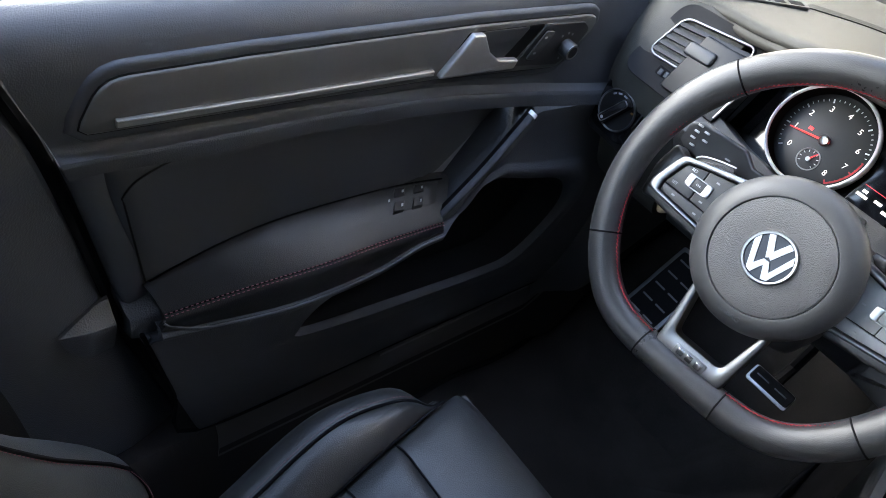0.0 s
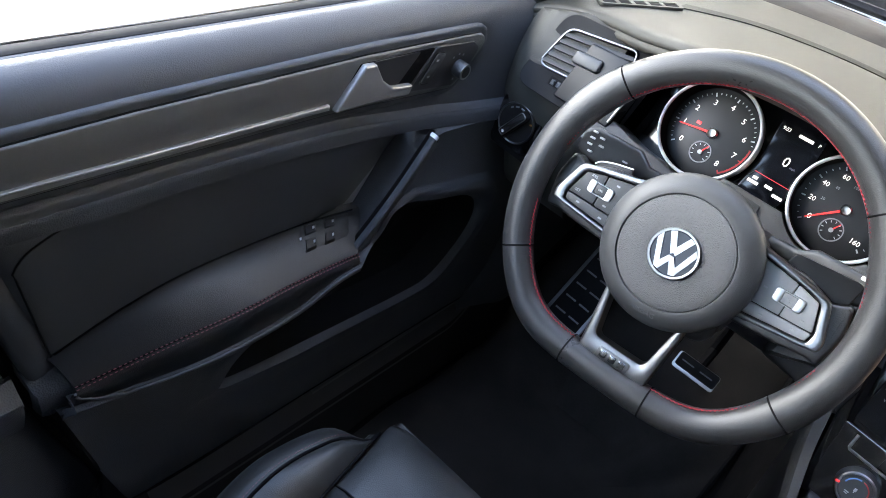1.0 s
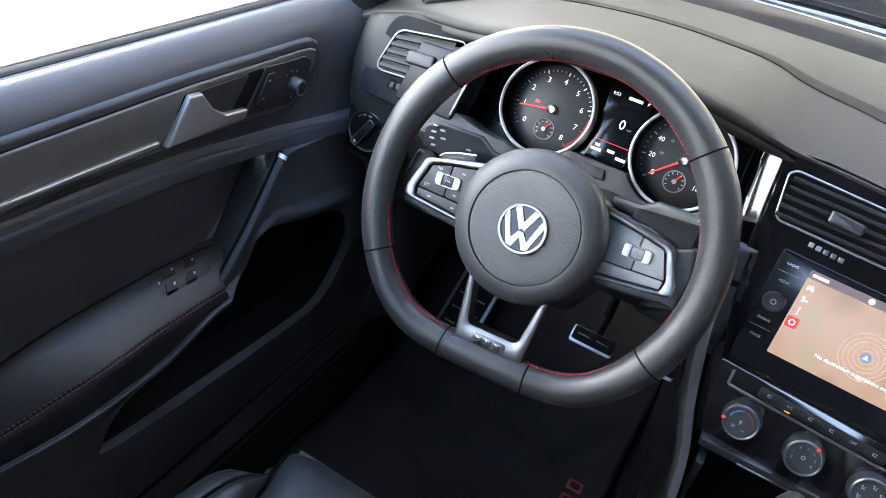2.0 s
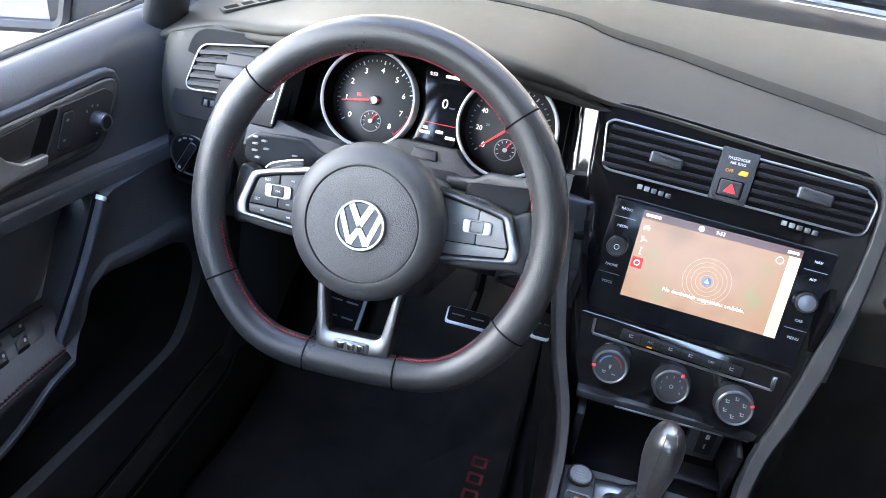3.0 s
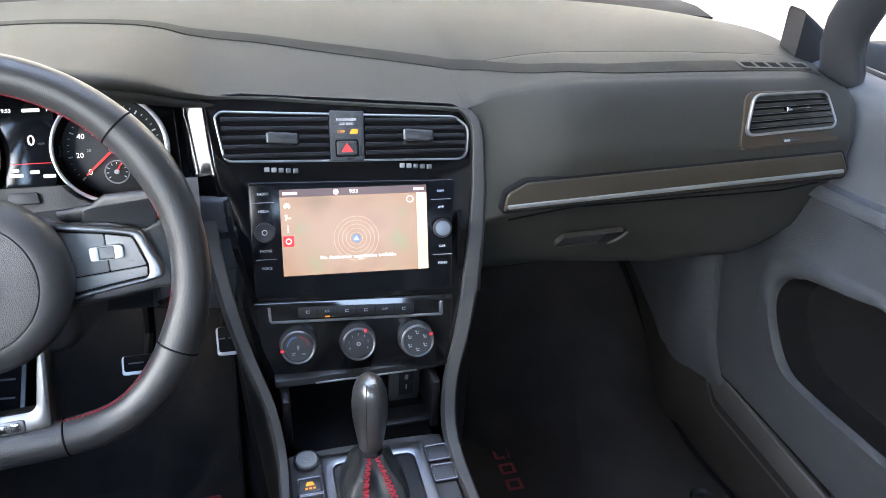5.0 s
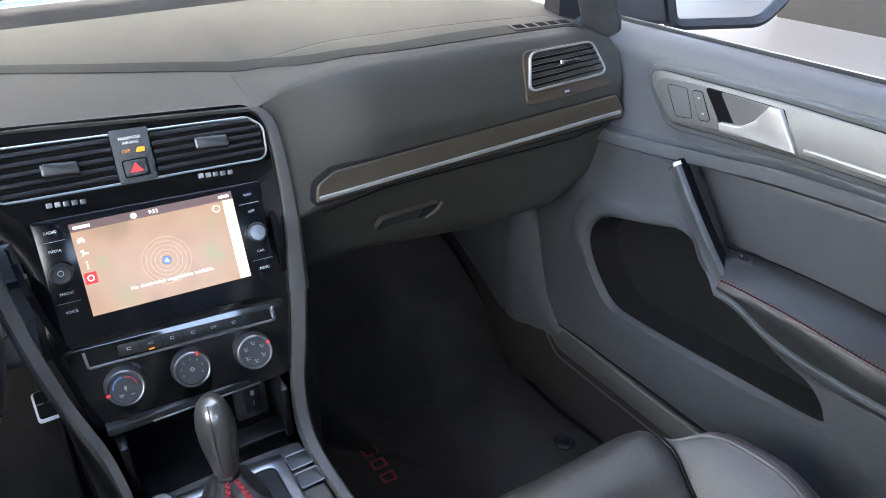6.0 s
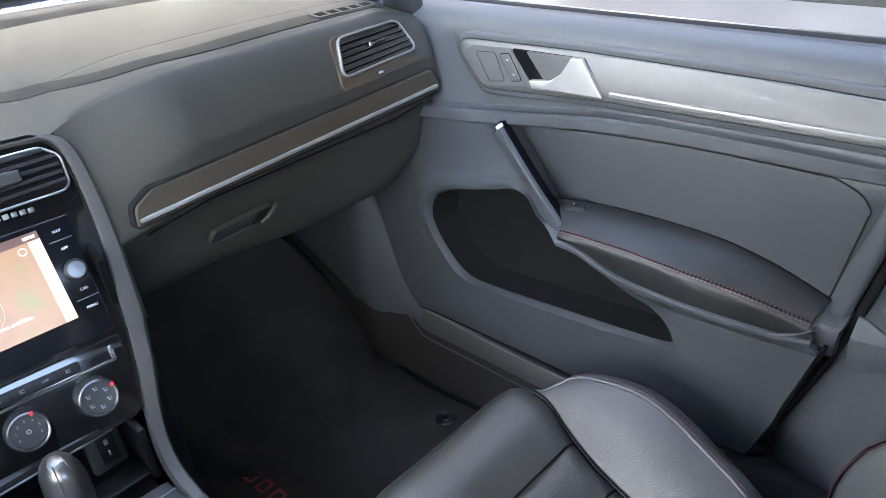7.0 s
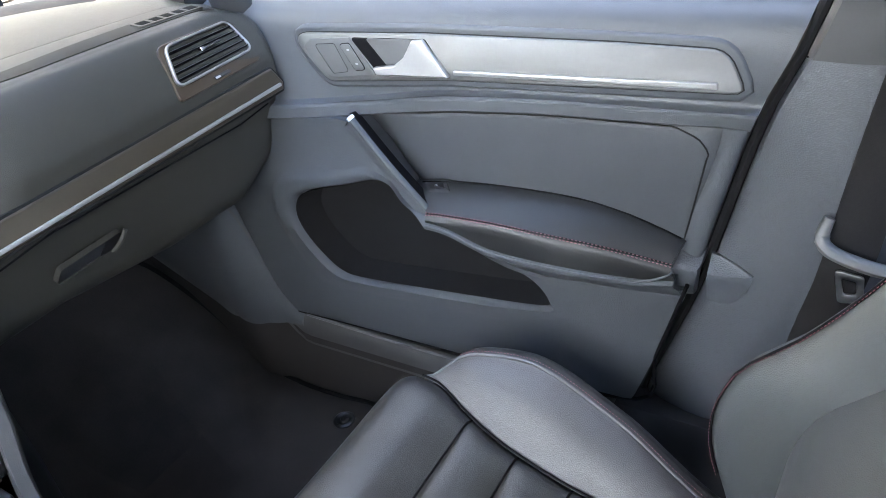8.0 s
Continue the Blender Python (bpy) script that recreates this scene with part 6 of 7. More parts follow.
def screen():
    t = thing("infotainment_screen", STACK, "lit touchscreen with brown map in a dark glass panel", "touchscreen")
    part("glass_panel", slab(rounded([(-0.119, 0.060), (0.1185, 0.058), (0.1265, 0.1925), (-0.1185, 0.197)], 0.004), -0.002, 0.0055, 0.0012), DISPLAY, t, "dark glass front")
    x0, x1, y0, y1 = -0.0835, 0.0905, 0.0850, 0.1875
    z = 0.0052
    part("map", slab([Vector(p) for p in ((x0, y0), (x1 - 0.0125, y0), (x1 - 0.0125, y1 - 0.009), (x0, y1 - 0.009))], z, z + 0.0006, 0.0001, steps=1), map_material(), t, "blurred brown map")
    part("map_margin", slab([Vector(p) for p in ((x1 - 0.0125, y0), (x1, y0), (x1, y1 - 0.009), (x1 - 0.0125, y1 - 0.009))], z, z + 0.0006, 0.0001, steps=1), SCREEN_LIGHT, t, "pale margin of the map")
    part("header_bar", slab([Vector(p) for p in ((x0, y1 - 0.009), (x1, y1 - 0.009), (x1, y1), (x0, y1))], z, z + 0.0006, 0.0001, steps=1), SCREEN_DARK, t, "dark brown header")
    zz = z + 0.0007
    cx, cy = 0.004, 0.1265
    for k in range(5):
        r = 0.0075 + 0.0048 * k
        part("ring", band(circle(r, 48, cx, cy), circle(r - 0.0004, 48, cx, cy), z + 0.0003, zz + 0.0001, 0.00005), SCREEN_RING, t)
    part("position_disc", slab(circle(0.0048, 28, cx, cy), z + 0.0004, zz + 0.0003, 0.0001), SCREEN_BLUE, t, "blue position disc")
    part("position_arrow", slab([Vector((cx - 0.0028, cy - 0.002)), Vector((cx + 0.0028, cy - 0.002)), Vector((cx, cy + 0.003))], zz, zz + 0.0005, 0.0001, steps=1), SCREEN_WHITE, t)
    lettering("message", "No destination suggestions available.", 0.0062, SCREEN_WHITE, t, 0.006, 0.1050, zz)
    lettering("clock", "9:53", 0.0060, SCREEN_WHITE, t, 0.003, 0.1828, zz)
    part("text_bar", slab(rect(0.017, 0.0032, 0.0005, -0.0715, 0.1828), z + 0.0004, zz + 0.0001, 0.0001), SCREEN_WHITE, t)
    part("text_bar", slab(rect(0.012, 0.003, 0.0005, 0.081, 0.1828), z + 0.0004, zz + 0.0001, 0.0001), SCREEN_WHITE, t)
    part("compass_dot", slab(circle(0.0032, 20, -0.018, 0.1828), z + 0.0004, zz + 0.0001, 0.0001), SCREEN_WHITE, t)
    part("close_ring", band(circle(0.0042, 24, 0.070, 0.171), circle(0.0034, 24, 0.070, 0.171), z + 0.0004, zz + 0.0002, 0.0001), SCREEN_WHITE, t)
    # three small line symbols: a vehicle, a pointer and a column of dots
    for y, shapes in ((0.169, ((0.0, 0.0012, 0.0050, 0.0022), (0.0, -0.0010, 0.0076, 0.0026), (-0.0024, -0.0030, 0.0016, 0.0014), (0.0024, -0.0030, 0.0016, 0.0014))),
                      (0.155, ((-0.0015, 0.0016, 0.0030, 0.0030), (0.0010, -0.0012, 0.0062, 0.0018), (-0.0020, -0.0030, 0.0012, 0.0022))),
                      (0.141, ((0.0, 0.0034, 0.0022, 0.0016), (0.0, 0.0, 0.0014, 0.0034), (0.0, -0.0036, 0.0022, 0.0016)))):
        bm = bmesh.new()
        for a, b, w, h in shapes:
            slab(rect(w, h, 0.0005, -0.0755 + a, y + b), z + 0.0004, zz + 0.0002, 0.0001, bm=bm, steps=1)
        part("side_icon", bm, SCREEN_ICON, t)
    part("active_icon", slab(rect(0.0125, 0.0125, 0.001, -0.0755, 0.1265), z + 0.0004, zz + 0.0002, 0.0001), SCREEN_RED, t, "red active icon")
    part("icon_mark", band(circle(0.0036, 20, -0.0755, 0.1265), circle(0.0024, 20, -0.0755, 0.1265), zz, zz + 0.0004, 0.0001), SCREEN_WHITE, t)
    for x, words in ((-0.1022, ("RADIO", "MEDIA", None, "PHONE", "VOICE")), (0.1082, ("NAV", "APP", None, "CAR", "MENU"))):
        ys = (0.1832, 0.1629, 0.1391, 0.1162, 0.0957) if x < 0 else (0.1791, 0.1593, 0.1343, 0.1115, 0.0908)
        for w, y in zip(words, ys):
            if w:
                lettering("word", w, 0.0043, WHITE, t, x, y, 0.0056)
            else:
                k = part("rotary_knob", lathe([(0.0115, 0.004), (0.0118, 0.012), (0.0108, 0.0145), (0.0095, 0.0150), (0.0085, 0.0142), (0.0, 0.0142)], 36), SMOOTH, t, "round rotary knob")
                k.matrix_local = pose(x, y, 0)
                r = part("knob_rim", lathe([(0.0119, 0.006), (0.0123, 0.0085), (0.0119, 0.011)], 36), CHROME, k, "chrome knob ring")
                if x < 0:
                    part("power_mark", band(circle(0.0032, 20), circle(0.0024, 20), 0.0140, 0.0146, 0.0001), WHITE, k)
                else:
                    part("knob_cap", lathe([(0.0092, 0.0142), (0.0088, 0.0150), (0.0, 0.0153)], 30), SATINDARK, k)
        for y in (ys[0] - 0.010, ys[4] + 0.0105):
            part("divider_line", slab(rect(0.024, 0.0005, 0.0001, x, y), 0.005, 0.0058, 0.0001), GREYBUTTON, t)
    part("panel_edge", tube([(0.1225, 0.192, 0.004), (0.1165, 0.061, 0.004), (0.112, 0.0585, 0.004)], 0.0009, 6), SATIN, t, "bright edge line")


def map_material():
    m = bpy.data.materials.new("lit_map_shades")
    m.use_nodes = True
    nt = m.node_tree
    b = nt.nodes["Principled BSDF"]
    co = nt.nodes.new("ShaderNodeTexCoord")
    nz = nt.nodes.new("ShaderNodeTexNoise")
    nz.inputs["Scale"].default_value, nz.inputs["Detail"].default_value = 26.0, 1.5
    nt.links.new(co.outputs["Object"], nz.inputs["Vector"])
    ramp = nt.nodes.new("ShaderNodeValToRGB")
    e = ramp.color_ramp.elements
    e[0].position, e[0].color = 0.30, (0.42, 0.27, 0.15, 1)
    e[1].position, e[1].color = 0.70, (0.45, 0.42, 0.22, 1)
    for pos, col in ((0.42, (0.56, 0.34, 0.21, 1)), (0.52, (0.60, 0.38, 0.24, 1)), (0.62, (0.55, 0.37, 0.22, 1))):
        k = e.new(pos)
        k.color = col
    nt.links.new(nz.outputs["Fac"], ramp.inputs["Fac"])
    nt.links.new(ramp.outputs["Color"], b.inputs["Emission Color"])
    b.inputs["Emission Strength"].default_value = 0.043
    b.inputs["Base Color"].default_value = (0.02, 0.015, 0.01, 1)
    b.inputs["Roughness"].default_value = 0.25
    return m


def climate():
    t = thing("climate_panel", STACK, "gloss black climate panel with three rotary knobs", "climate control")
    part("front", slab(rounded([(-0.1105, -0.034), (0.1105, -0.040), (0.121, 0.050), (-0.121, 0.055)], 0.004), -0.002, 0.004, 0.0005), PIANO, t, "gloss black front")
    pts = [(-0.1030, 0.0485, 0.0045), (-0.1020, 0.0300, 0.0045), (0.1045, 0.0262, 0.0045), (0.1058, 0.0425, 0.0045)]
    o = tube(even([Vector(p) for p in pts], 60), 0.0017, 8)
    part("bright_bracket", o, SATIN, t, "silver bracket line under the buttons")
    part("bracket_end", slab(rect(0.004, 0.016, 0.001, 0.1052, 0.0345), 0.003, 0.0072, 0.001), CHROME, t)
    part("button_strip", slab(rounded([(-0.070, 0.0335), (0.070, 0.0300), (0.071, 0.0425), (-0.069, 0.0470)], 0.003), 0.003, 0.0062, 0.0006), SLAT, t, "row of flat buttons")
    for k in range(6):
        x = -0.058 + 0.0232 * k
        y = 0.0405 - 0.0007 * k
        if k == 1:
            lettering("word", "A/C", 0.0042, GREYPRINT, t, x, y, 0.0064)
        elif k == 4:
            lettering("word", "OFF", 0.0042, GREYPRINT, t, x, y, 0.0064)
        else:
            bm = bmesh.new()
            for dx2, dy2, w2, h2 in ((-0.0016, 0.0, 0.0012, 0.0036), (0.0008, -0.0014, 0.0034, 0.0009), (0.0010, 0.0012, 0.0030, 0.0009)):
                slab(rect(w2, h2, 0.0003, x + dx2, y + dy2), 0.0058, 0.0065, 0.0001, bm=bm, steps=1)
            part("button_mark", bm, GREYPRINT, t)
        if k:
            part("button_gap", slab(rect(0.0006, 0.011, 0.0001, x - 0.0116, y), 0.0058, 0.0064, 0.0001), BLACK, t)
    part("indicator", slab(rect(0.006, 0.0018, 0.0004, -0.035, 0.0335), 0.0058, 0.0066, 0.0002), AMBER, t, "amber indicator lamp")
    for k, x in enumerate((-0.0715, 0.0, 0.0715)):
        y = 0.0015 - 0.0016 * k
        kn = part("rotary_knob", lathe([(0.0225, 0.003), (0.0220, 0.006), (0.0212, 0.0075), (0.0208, 0.019), (0.0196, 0.0215), (0.0172, 0.0215), (0.0168, 0.0195), (0.0, 0.0190)], 48), SMOOTH, t, "round knob with silver rim")
        kn.matrix_local = pose(x, y, 0)
        part("knob_rim", lathe([(0.0205, 0.0190), (0.0202, 0.0214), (0.0190, 0.0222), (0.0176, 0.0218), (0.0172, 0.0205)], 48), SPOKE, kn, "thin silver rim")
        a = radians((190, 62, 25)[k])
        mark = slab(rect(0.0046, 0.0026, 0.0006), 0.0210, 0.0224, 0.0004)
        mark.transform(pose(0.0188 * math.cos(a), 0.0188 * math.sin(a), 0, 0, 0, math.degrees(a)))
        part("red_mark", mark, SCREEN_RED, kn, "red pointer mark")
        if k == 0:
            for a0, a1, mat in ((175, 95, SCREEN_BLUE), (85, 5, REDPAINT)):
                rows = [[Vector((r * math.cos(radians(q)), r * math.sin(radians(q)), 0.0196)) for r in (0.0118, 0.0132)] for q in [a0 + (a1 - a0) * i / 12 for i in range(13)]]
                part("heat_arc", sheet(rows, thick=(0, 0, -0.0004)), mat, kn)
            for x2, y2, w2, h2 in ((-0.0055, -0.0070, 0.0050, 0.0013), (-0.0055, -0.0090, 0.0036, 0.0011), (0.0060, -0.0085, 0.0046, 0.0012), (0.0, 0.0, 0.0028, 0.0040), (0.0, -0.0028, 0.0010, 0.0022)):
                part("knob_mark", slab(rect(w2, h2, 0.0004, x2, y2), 0.0188, 0.0196, 0.0002), GREYPRINT, kn)
        elif k == 1:
            for q in range(7):
                a2 = radians(205 - 230 * q / 6)
                lettering("figure", str(q), 0.0042, GREYPRINT, kn, 0.0118 * math.cos(a2), 0.0118 * math.sin(a2), 0.0196)
            part("knob_mark", band(circle(0.0026, 16), circle(0.0012, 16), 0.0188, 0.0196, 0.0001), GREYPRINT, kn)
        else:
            for q in range(6):
                a2 = radians(90 - 60 * q)
                bm = bmesh.new()
                for dx2, dy2, w2, h2 in ((-0.0014, 0.0012, 0.0018, 0.0018), (-0.0008, -0.0010, 0.0012, 0.0028), (0.0010, -0.0016, 0.0030, 0.0011), (0.0016, 0.0008, 0.0016, 0.0010)):
                    slab(rect(w2, h2, 0.0003, 0.0108 * math.cos(a2) + dx2, 0.0108 * math.sin(a2) + dy2), 0.0188, 0.0196, 0.0001, bm=bm, steps=1)
                part("knob_mark", bm, GREYPRINT, kn)


stack_panel()
centre_vent()
screen()
climate()


# ---------------------------------------------------------------- tunnel console
CZ = 0.352  # height of the console's top at the gear lever


def console():
    t = thing("tunnel_console", pose(0, 0, 0), "black tunnel console with storage bin and silver gear frame", "centre console")
    # top sheet, with the bin in front left open
    rows = []
    for i in range(31):
        y = 0.055 - 0.75 * i / 30
        z = CZ - 0.05 * max(0, -y - 0.15)
        rows.append([Vector((x, y, z + dz)) for x, dz in ((-0.098, -0.012), (-0.094, -0.002), (-0.085, 0.0), (-0.04, 0.002), (0.0, 0.002), (0.04, 0.002), (0.085, 0.0), (0.094, -0.002), (0.098, -0.012))])
    part("top", sheet(rows, thick=(0, 0, -0.008)), BANDGREY, t, "grained dark grey console top")
    for s in (-1, 1):
        # grey edge rail, running up to the stack's sides
        line = [(s * 0.1435, 0.1265, 0.516), (s * 0.1305, 0.104, 0.47), (s * 0.112, 0.077, 0.42), (s * 0.103, 0.045, 0.378), (s * 0.103, 0.0, 0.358), (s * 0.106, -0.1, 0.352), (s * 0.108, -0.4, 0.335), (s * 0.108, -0.7, 0.32)]
        if s < 0:
            line = [(-0.1600, 0.1720, 0.615), (-0.1535, 0.1510, 0.565)] + line
        pts = smooth_line(line, 50)
        rows = []
        for k, p in enumerate(pts):
            g = (0.85 if s > 0 else 0.72) * (1.0 + 0.75 * max(0.0, 1 - k / 16))
            rows.append([p + Vector((-s * 0.007 * g, 0.006, -0.006)), p + Vector((-s * 0.007 * g, -0.0026, 0.0036)), p + Vector((-s * 0.0062 * g, -0.0040, 0.0050)), p + Vector((s * 0.0042 * g, -0.0043, 0.0050)), p + Vector((s * 0.0066 * g, -0.002, 0.0030)), p + Vector((s * 0.0076 * g, 0.002, -0.001)), p + Vector((s * 0.009 * g, 0.008, -0.012))])
        part("side_rail", sheet(rows, thick=(0, 0.004, -0.004)), BANDGREY, t, "satin grey edge rail", crease=28)
        rows = []
        for p in pts:
            foot = Vector((s * (0.135 + 0.02 * max(0, p.y)), p.y + 0.02, 0.02)) if s > 0 else Vector((-0.112, p.y + 0.02, 0.02))
            bow = Vector((0.012 if s > 0 else 0.0, 0, 0))
            rows.append([p + Vector((s * 0.006, 0.003, -0.004)), p.lerp(foot, 0.25) + bow, p.lerp(foot, 0.6) + bow, foot])
        part("side_panel", sheet(rows, thick=(-s * 0.006, 0, 0)), SLAT, t, "dark side panel of the tunnel")
        rows = [[p, Vector((p.x, p.y + 0.02, 0.30)), Vector((s * 0.15, p.y + 0.04, 0.02))] for p in smooth_line([(s * 0.136, 0.135, 0.60), (s * 0.145, 0.25, 0.62), (s * 0.16, 0.7, 0.62)], 12)]
        if s < 0:
            rows = [[r[0]] + [Vector((-0.116 - 0.13 * (r[0].y - 0.135), r[0].y + 0.01, z)) for z in (0.50, 0.30, 0.02)] for r in rows]
        part("footwell_wall", sheet(rows, thick=(-s * 0.006, 0, 0)), BLACK, t)
    # storage bin under the climate panel
    bm = bmesh.new()
    rows = []
    for y, z in ((0.052, CZ + 0.001), (0.056, CZ - 0.004), (0.06, 0.345), (0.13, 0.350), (0.16, 0.36), (0.165, 0.45)):
        rows.append([Vector((x, y, z)) for x in (-0.086, -0.05, 0.0, 0.05, 0.086)])
    sheet(rows, thick=(0, 0.003, -0.003), bm=bm)
    part("bin", bm, BLACK, t, "dark open storage bin")
    for s in (-1, 1):
        part("bin_wall", box((0.010, 0.09, 0.075), (s * 0.092, 0.118, 0.383), 0.003), SLAT, t)
    part("bin_shutter", box((0.205, 0.018, 0.012), (0, 0.1035, 0.4305), 0.003), SMOOTH, t, "edge of the sliding shutter")
    part("shutter_line", box((0.126, 0.002, 0.0025), (0.008, 0.0940, 0.4270), 0.0008), SATIN, t, "bright line on the shutter")
    usb = part("socket_block", box((0.040, 0.012, 0.058), (0.060, 0.118, 0.392), 0.003), SMOOTH, t, "upright socket block")
    part("usb_socket", box((0.020, 0.002, 0.040), (0.062, 0.1114, 0.393), 0.0008), SLAT, usb, "raised socket cover")
    part("socket_mark", box((0.0045, 0.002, 0.0075), (0.062, 0.1106, 0.403), 0.0006), GREYPRINT, usb)
    part("socket_mark", box((0.0020, 0.002, 0.0075), (0.062, 0.1106, 0.387), 0.0006), GREYPRINT, usb)
    part("divider", box((0.060, 0.03, 0.004), (0.056, 0.085, 0.362), 0.001), SLAT, t)
    # gear frame
    m = pose(0, 0, CZ + 0.002)
    outer = rect(0.124, 0.26, 0.006, 0.004, -0.090, 5)
    inner = rect(0.098, 0.236, 0.012, 0.0030, -0.094, 5)
    f = part("gear_frame", band(outer, inner, 0.0, 0.006, 0.0015), SPOKE, t, "flat satin silver gear frame")
    f.matrix_local = m
    f = part("gear_plate", slab(inner, -0.002, 0.0035, 0.001), SMOOTH, t, "black gear position plate")
    f.matrix_local = m
    lettering("gear_letter", "P", 0.009, SCREEN_WHITE, f, -0.038, -0.010, 0.0038)
    for k, w in enumerate("RND"):
        lettering("gear_letter", w, 0.008, GREYPRINT, f, -0.038, -0.032 - 0.02 * k, 0.0038)
    # start button and switches
    b = thing("start_button", pose(-0.0745, 0.040, CZ + 0.001), "round silver engine start button", "button")
    part("ring", lathe([(0.0155, 0.0), (0.0155, 0.0045), (0.0143, 0.0052), (0.0133, 0.0045)], 40), SMOOTH, b)
    part("cap", lathe([(0.0132, 0.0), (0.0132, 0.0050), (0.0122, 0.0060), (0.0, 0.0054)], 40), PALETRIM, b, "pale silver cap")
    for y, w in ((0.0035, 0.010), (-0.0005, 0.012), (-0.0045, 0.009)):
        part("cap_mark", slab(rect(w, 0.0014, 0.0004, 0, y), 0.0050, 0.0062, 0.0002), GREYPRINT, b)
    for k, (x, y) in enumerate(((-0.0745, 0.0), (-0.0745, -0.026), (0.0815, 0.020), (0.0815, -0.012))):
        sw = thing("console_switch", pose(x, y, CZ + 0.001), "black rectangular console switch", "switch", group="console switches")
        part("frame", band(rect(0.029, 0.026, 0.003), rect(0.025, 0.022, 0.002), 0.0, 0.0045, 0.0008), SATINDARK, sw)
        part("cap", slab(rect(0.025, 0.022, 0.002), 0.0, 0.0042, 0.001), SMOOTH, sw)
        if k == 0:
            part("lamp_mark", slab(rounded([(-0.0055, -0.0005), (0.0055, -0.0005), (0.0030, 0.0050), (-0.0030, 0.0050)], 0.001), 0.004, 0.0048, 0.0002), AMBER, sw, "amber symbol")
            for a in (-0.0045, 0.0, 0.0045):
                part("lamp_mark", slab(rect(0.0030, 0.0024, 0.0005, a, -0.0045), 0.004, 0.0048, 0.0002), AMBER, sw)
        elif k == 1:
            part("switch_mark", slab(rect(0.010, 0.008, 0.001), 0.004, 0.0048, 0.0002), GREYPRINT, sw)


def gear_lever():
    t = thing("gear_lever", pose(-0.004, -0.004, CZ, -6, 0, 0) @ Matrix.Diagonal((0.88, 0.92, 0.93, 1.0)), "gear lever with polished grey knob and red-stitched gaiter", "gear lever")
    rings = []
    for z, rx, ry in ((0.052, 0.0125, 0.0125), (0.056, 0.0150, 0.0150), (0.066, 0.0168, 0.0172), (0.084, 0.0200, 0.0205), (0.104, 0.0228, 0.0240), (0.122, 0.0232, 0.0256), (0.138, 0.0210, 0.0245), (0.148, 0.0170, 0.0208), (0.154, 0.0115, 0.0150), (0.1575, 0.005, 0.007), (0.158, 0.0005, 0.0005)):
        rings.append([Vector((rx * math.cos(2 * math.pi * j / 36), ry * math.sin(2 * math.pi * j / 36), z)) for j in range(36)])
    bm = bmesh.new()
    bridge(bm, rings, cap_first=True)
    k = part("knob", bm, material("satin_grey_knob", (0.21, 0.205, 0.20), 0.33, metal=0.85, vary=0.06), t, "polished dark silver knob")
    for s in (-1, 1):
        line = [Vector((s * 0.0075 * w, -(ry + 0.0006), z)) for z, ry, w in ((0.066, 0.0160, 1.0), (0.084, 0.0188, 1.1), (0.104, 0.0224, 1.2), (0.122, 0.0242, 1.2), (0.138, 0.0230, 1.1), (0.148, 0.0192, 1.0), (0.1555, 0.0120, 0.8))]
        part("knob_joint", tube(smooth_line(line, 20), 0.0005, 6), SATINDARK, k)
    rows = []
    for z, ry, w in ((0.066, 0.0165, 0.8), (0.084, 0.0196, 0.9), (0.104, 0.0230, 1.0), (0.122, 0.0246, 1.0), (0.138, 0.0236, 0.9), (0.148, 0.0200, 0.8), (0.155, 0.0138, 0.6)):
        rows.append([Vector((0.0075 * w * q, -(ry - 0.0012 * q * q) - 0.0002, z)) for q in (-1, -0.5, 0, 0.5, 1)])
    part("knob_inlay", sheet(rows), PEDAL, k, "darker satin inlay down the knob")
    part("collar", lathe([(0.0125, 0.044), (0.0150, 0.047), (0.0150, 0.054), (0.0125, 0.057)], 30), SMOOTH, t)
    def skin(a, w):
        """The gaiter's surface: angle round the lever, w from the collar down to the frame."""
        sq = 1 / max(abs(math.cos(a)), abs(math.sin(a))) ** 0.55
        fold = math.sin(math.pi * w)
        r = (0.0155 + 0.030 * w ** 0.9) * (1 + (sq - 1) * w) * (1 + 0.09 * math.sin(3 * a + 5 * w) * fold + 0.06 * math.sin(7 * a - 7 * w) * fold)
        return Vector((r * math.cos(a), r * math.sin(a) * 1.15 - 0.010 * w, 0.050 - 0.047 * w + 0.004 * math.sin(5 * a) * fold + 0.006 * fold))

    bm = bmesh.new()
    bridge(bm, [[skin(2 * math.pi * j / 64, i / 20) for j in range(64)] for i in range(21)])
    g = part("gaiter", bm, LEATHER, t, "creased black leather gaiter", crease=70)
    for a0 in (-1.98, -1.90, -1.30, -1.22):
        line = [skin(a0 + 0.20 * (i / 30) * (1 if a0 > -1.57 else -0.4), i / 30) + Vector((0, -0.0012, 0.0012)) for i in range(31)]
        st = stitches(line, 0.0026, 0.0006, 0.0012, sway=0.0020, side=(1, 0, 0))
        part("gaiter_stitching", st, REDTHREAD, g, "heavy red stitching")


console()
gear_lever()


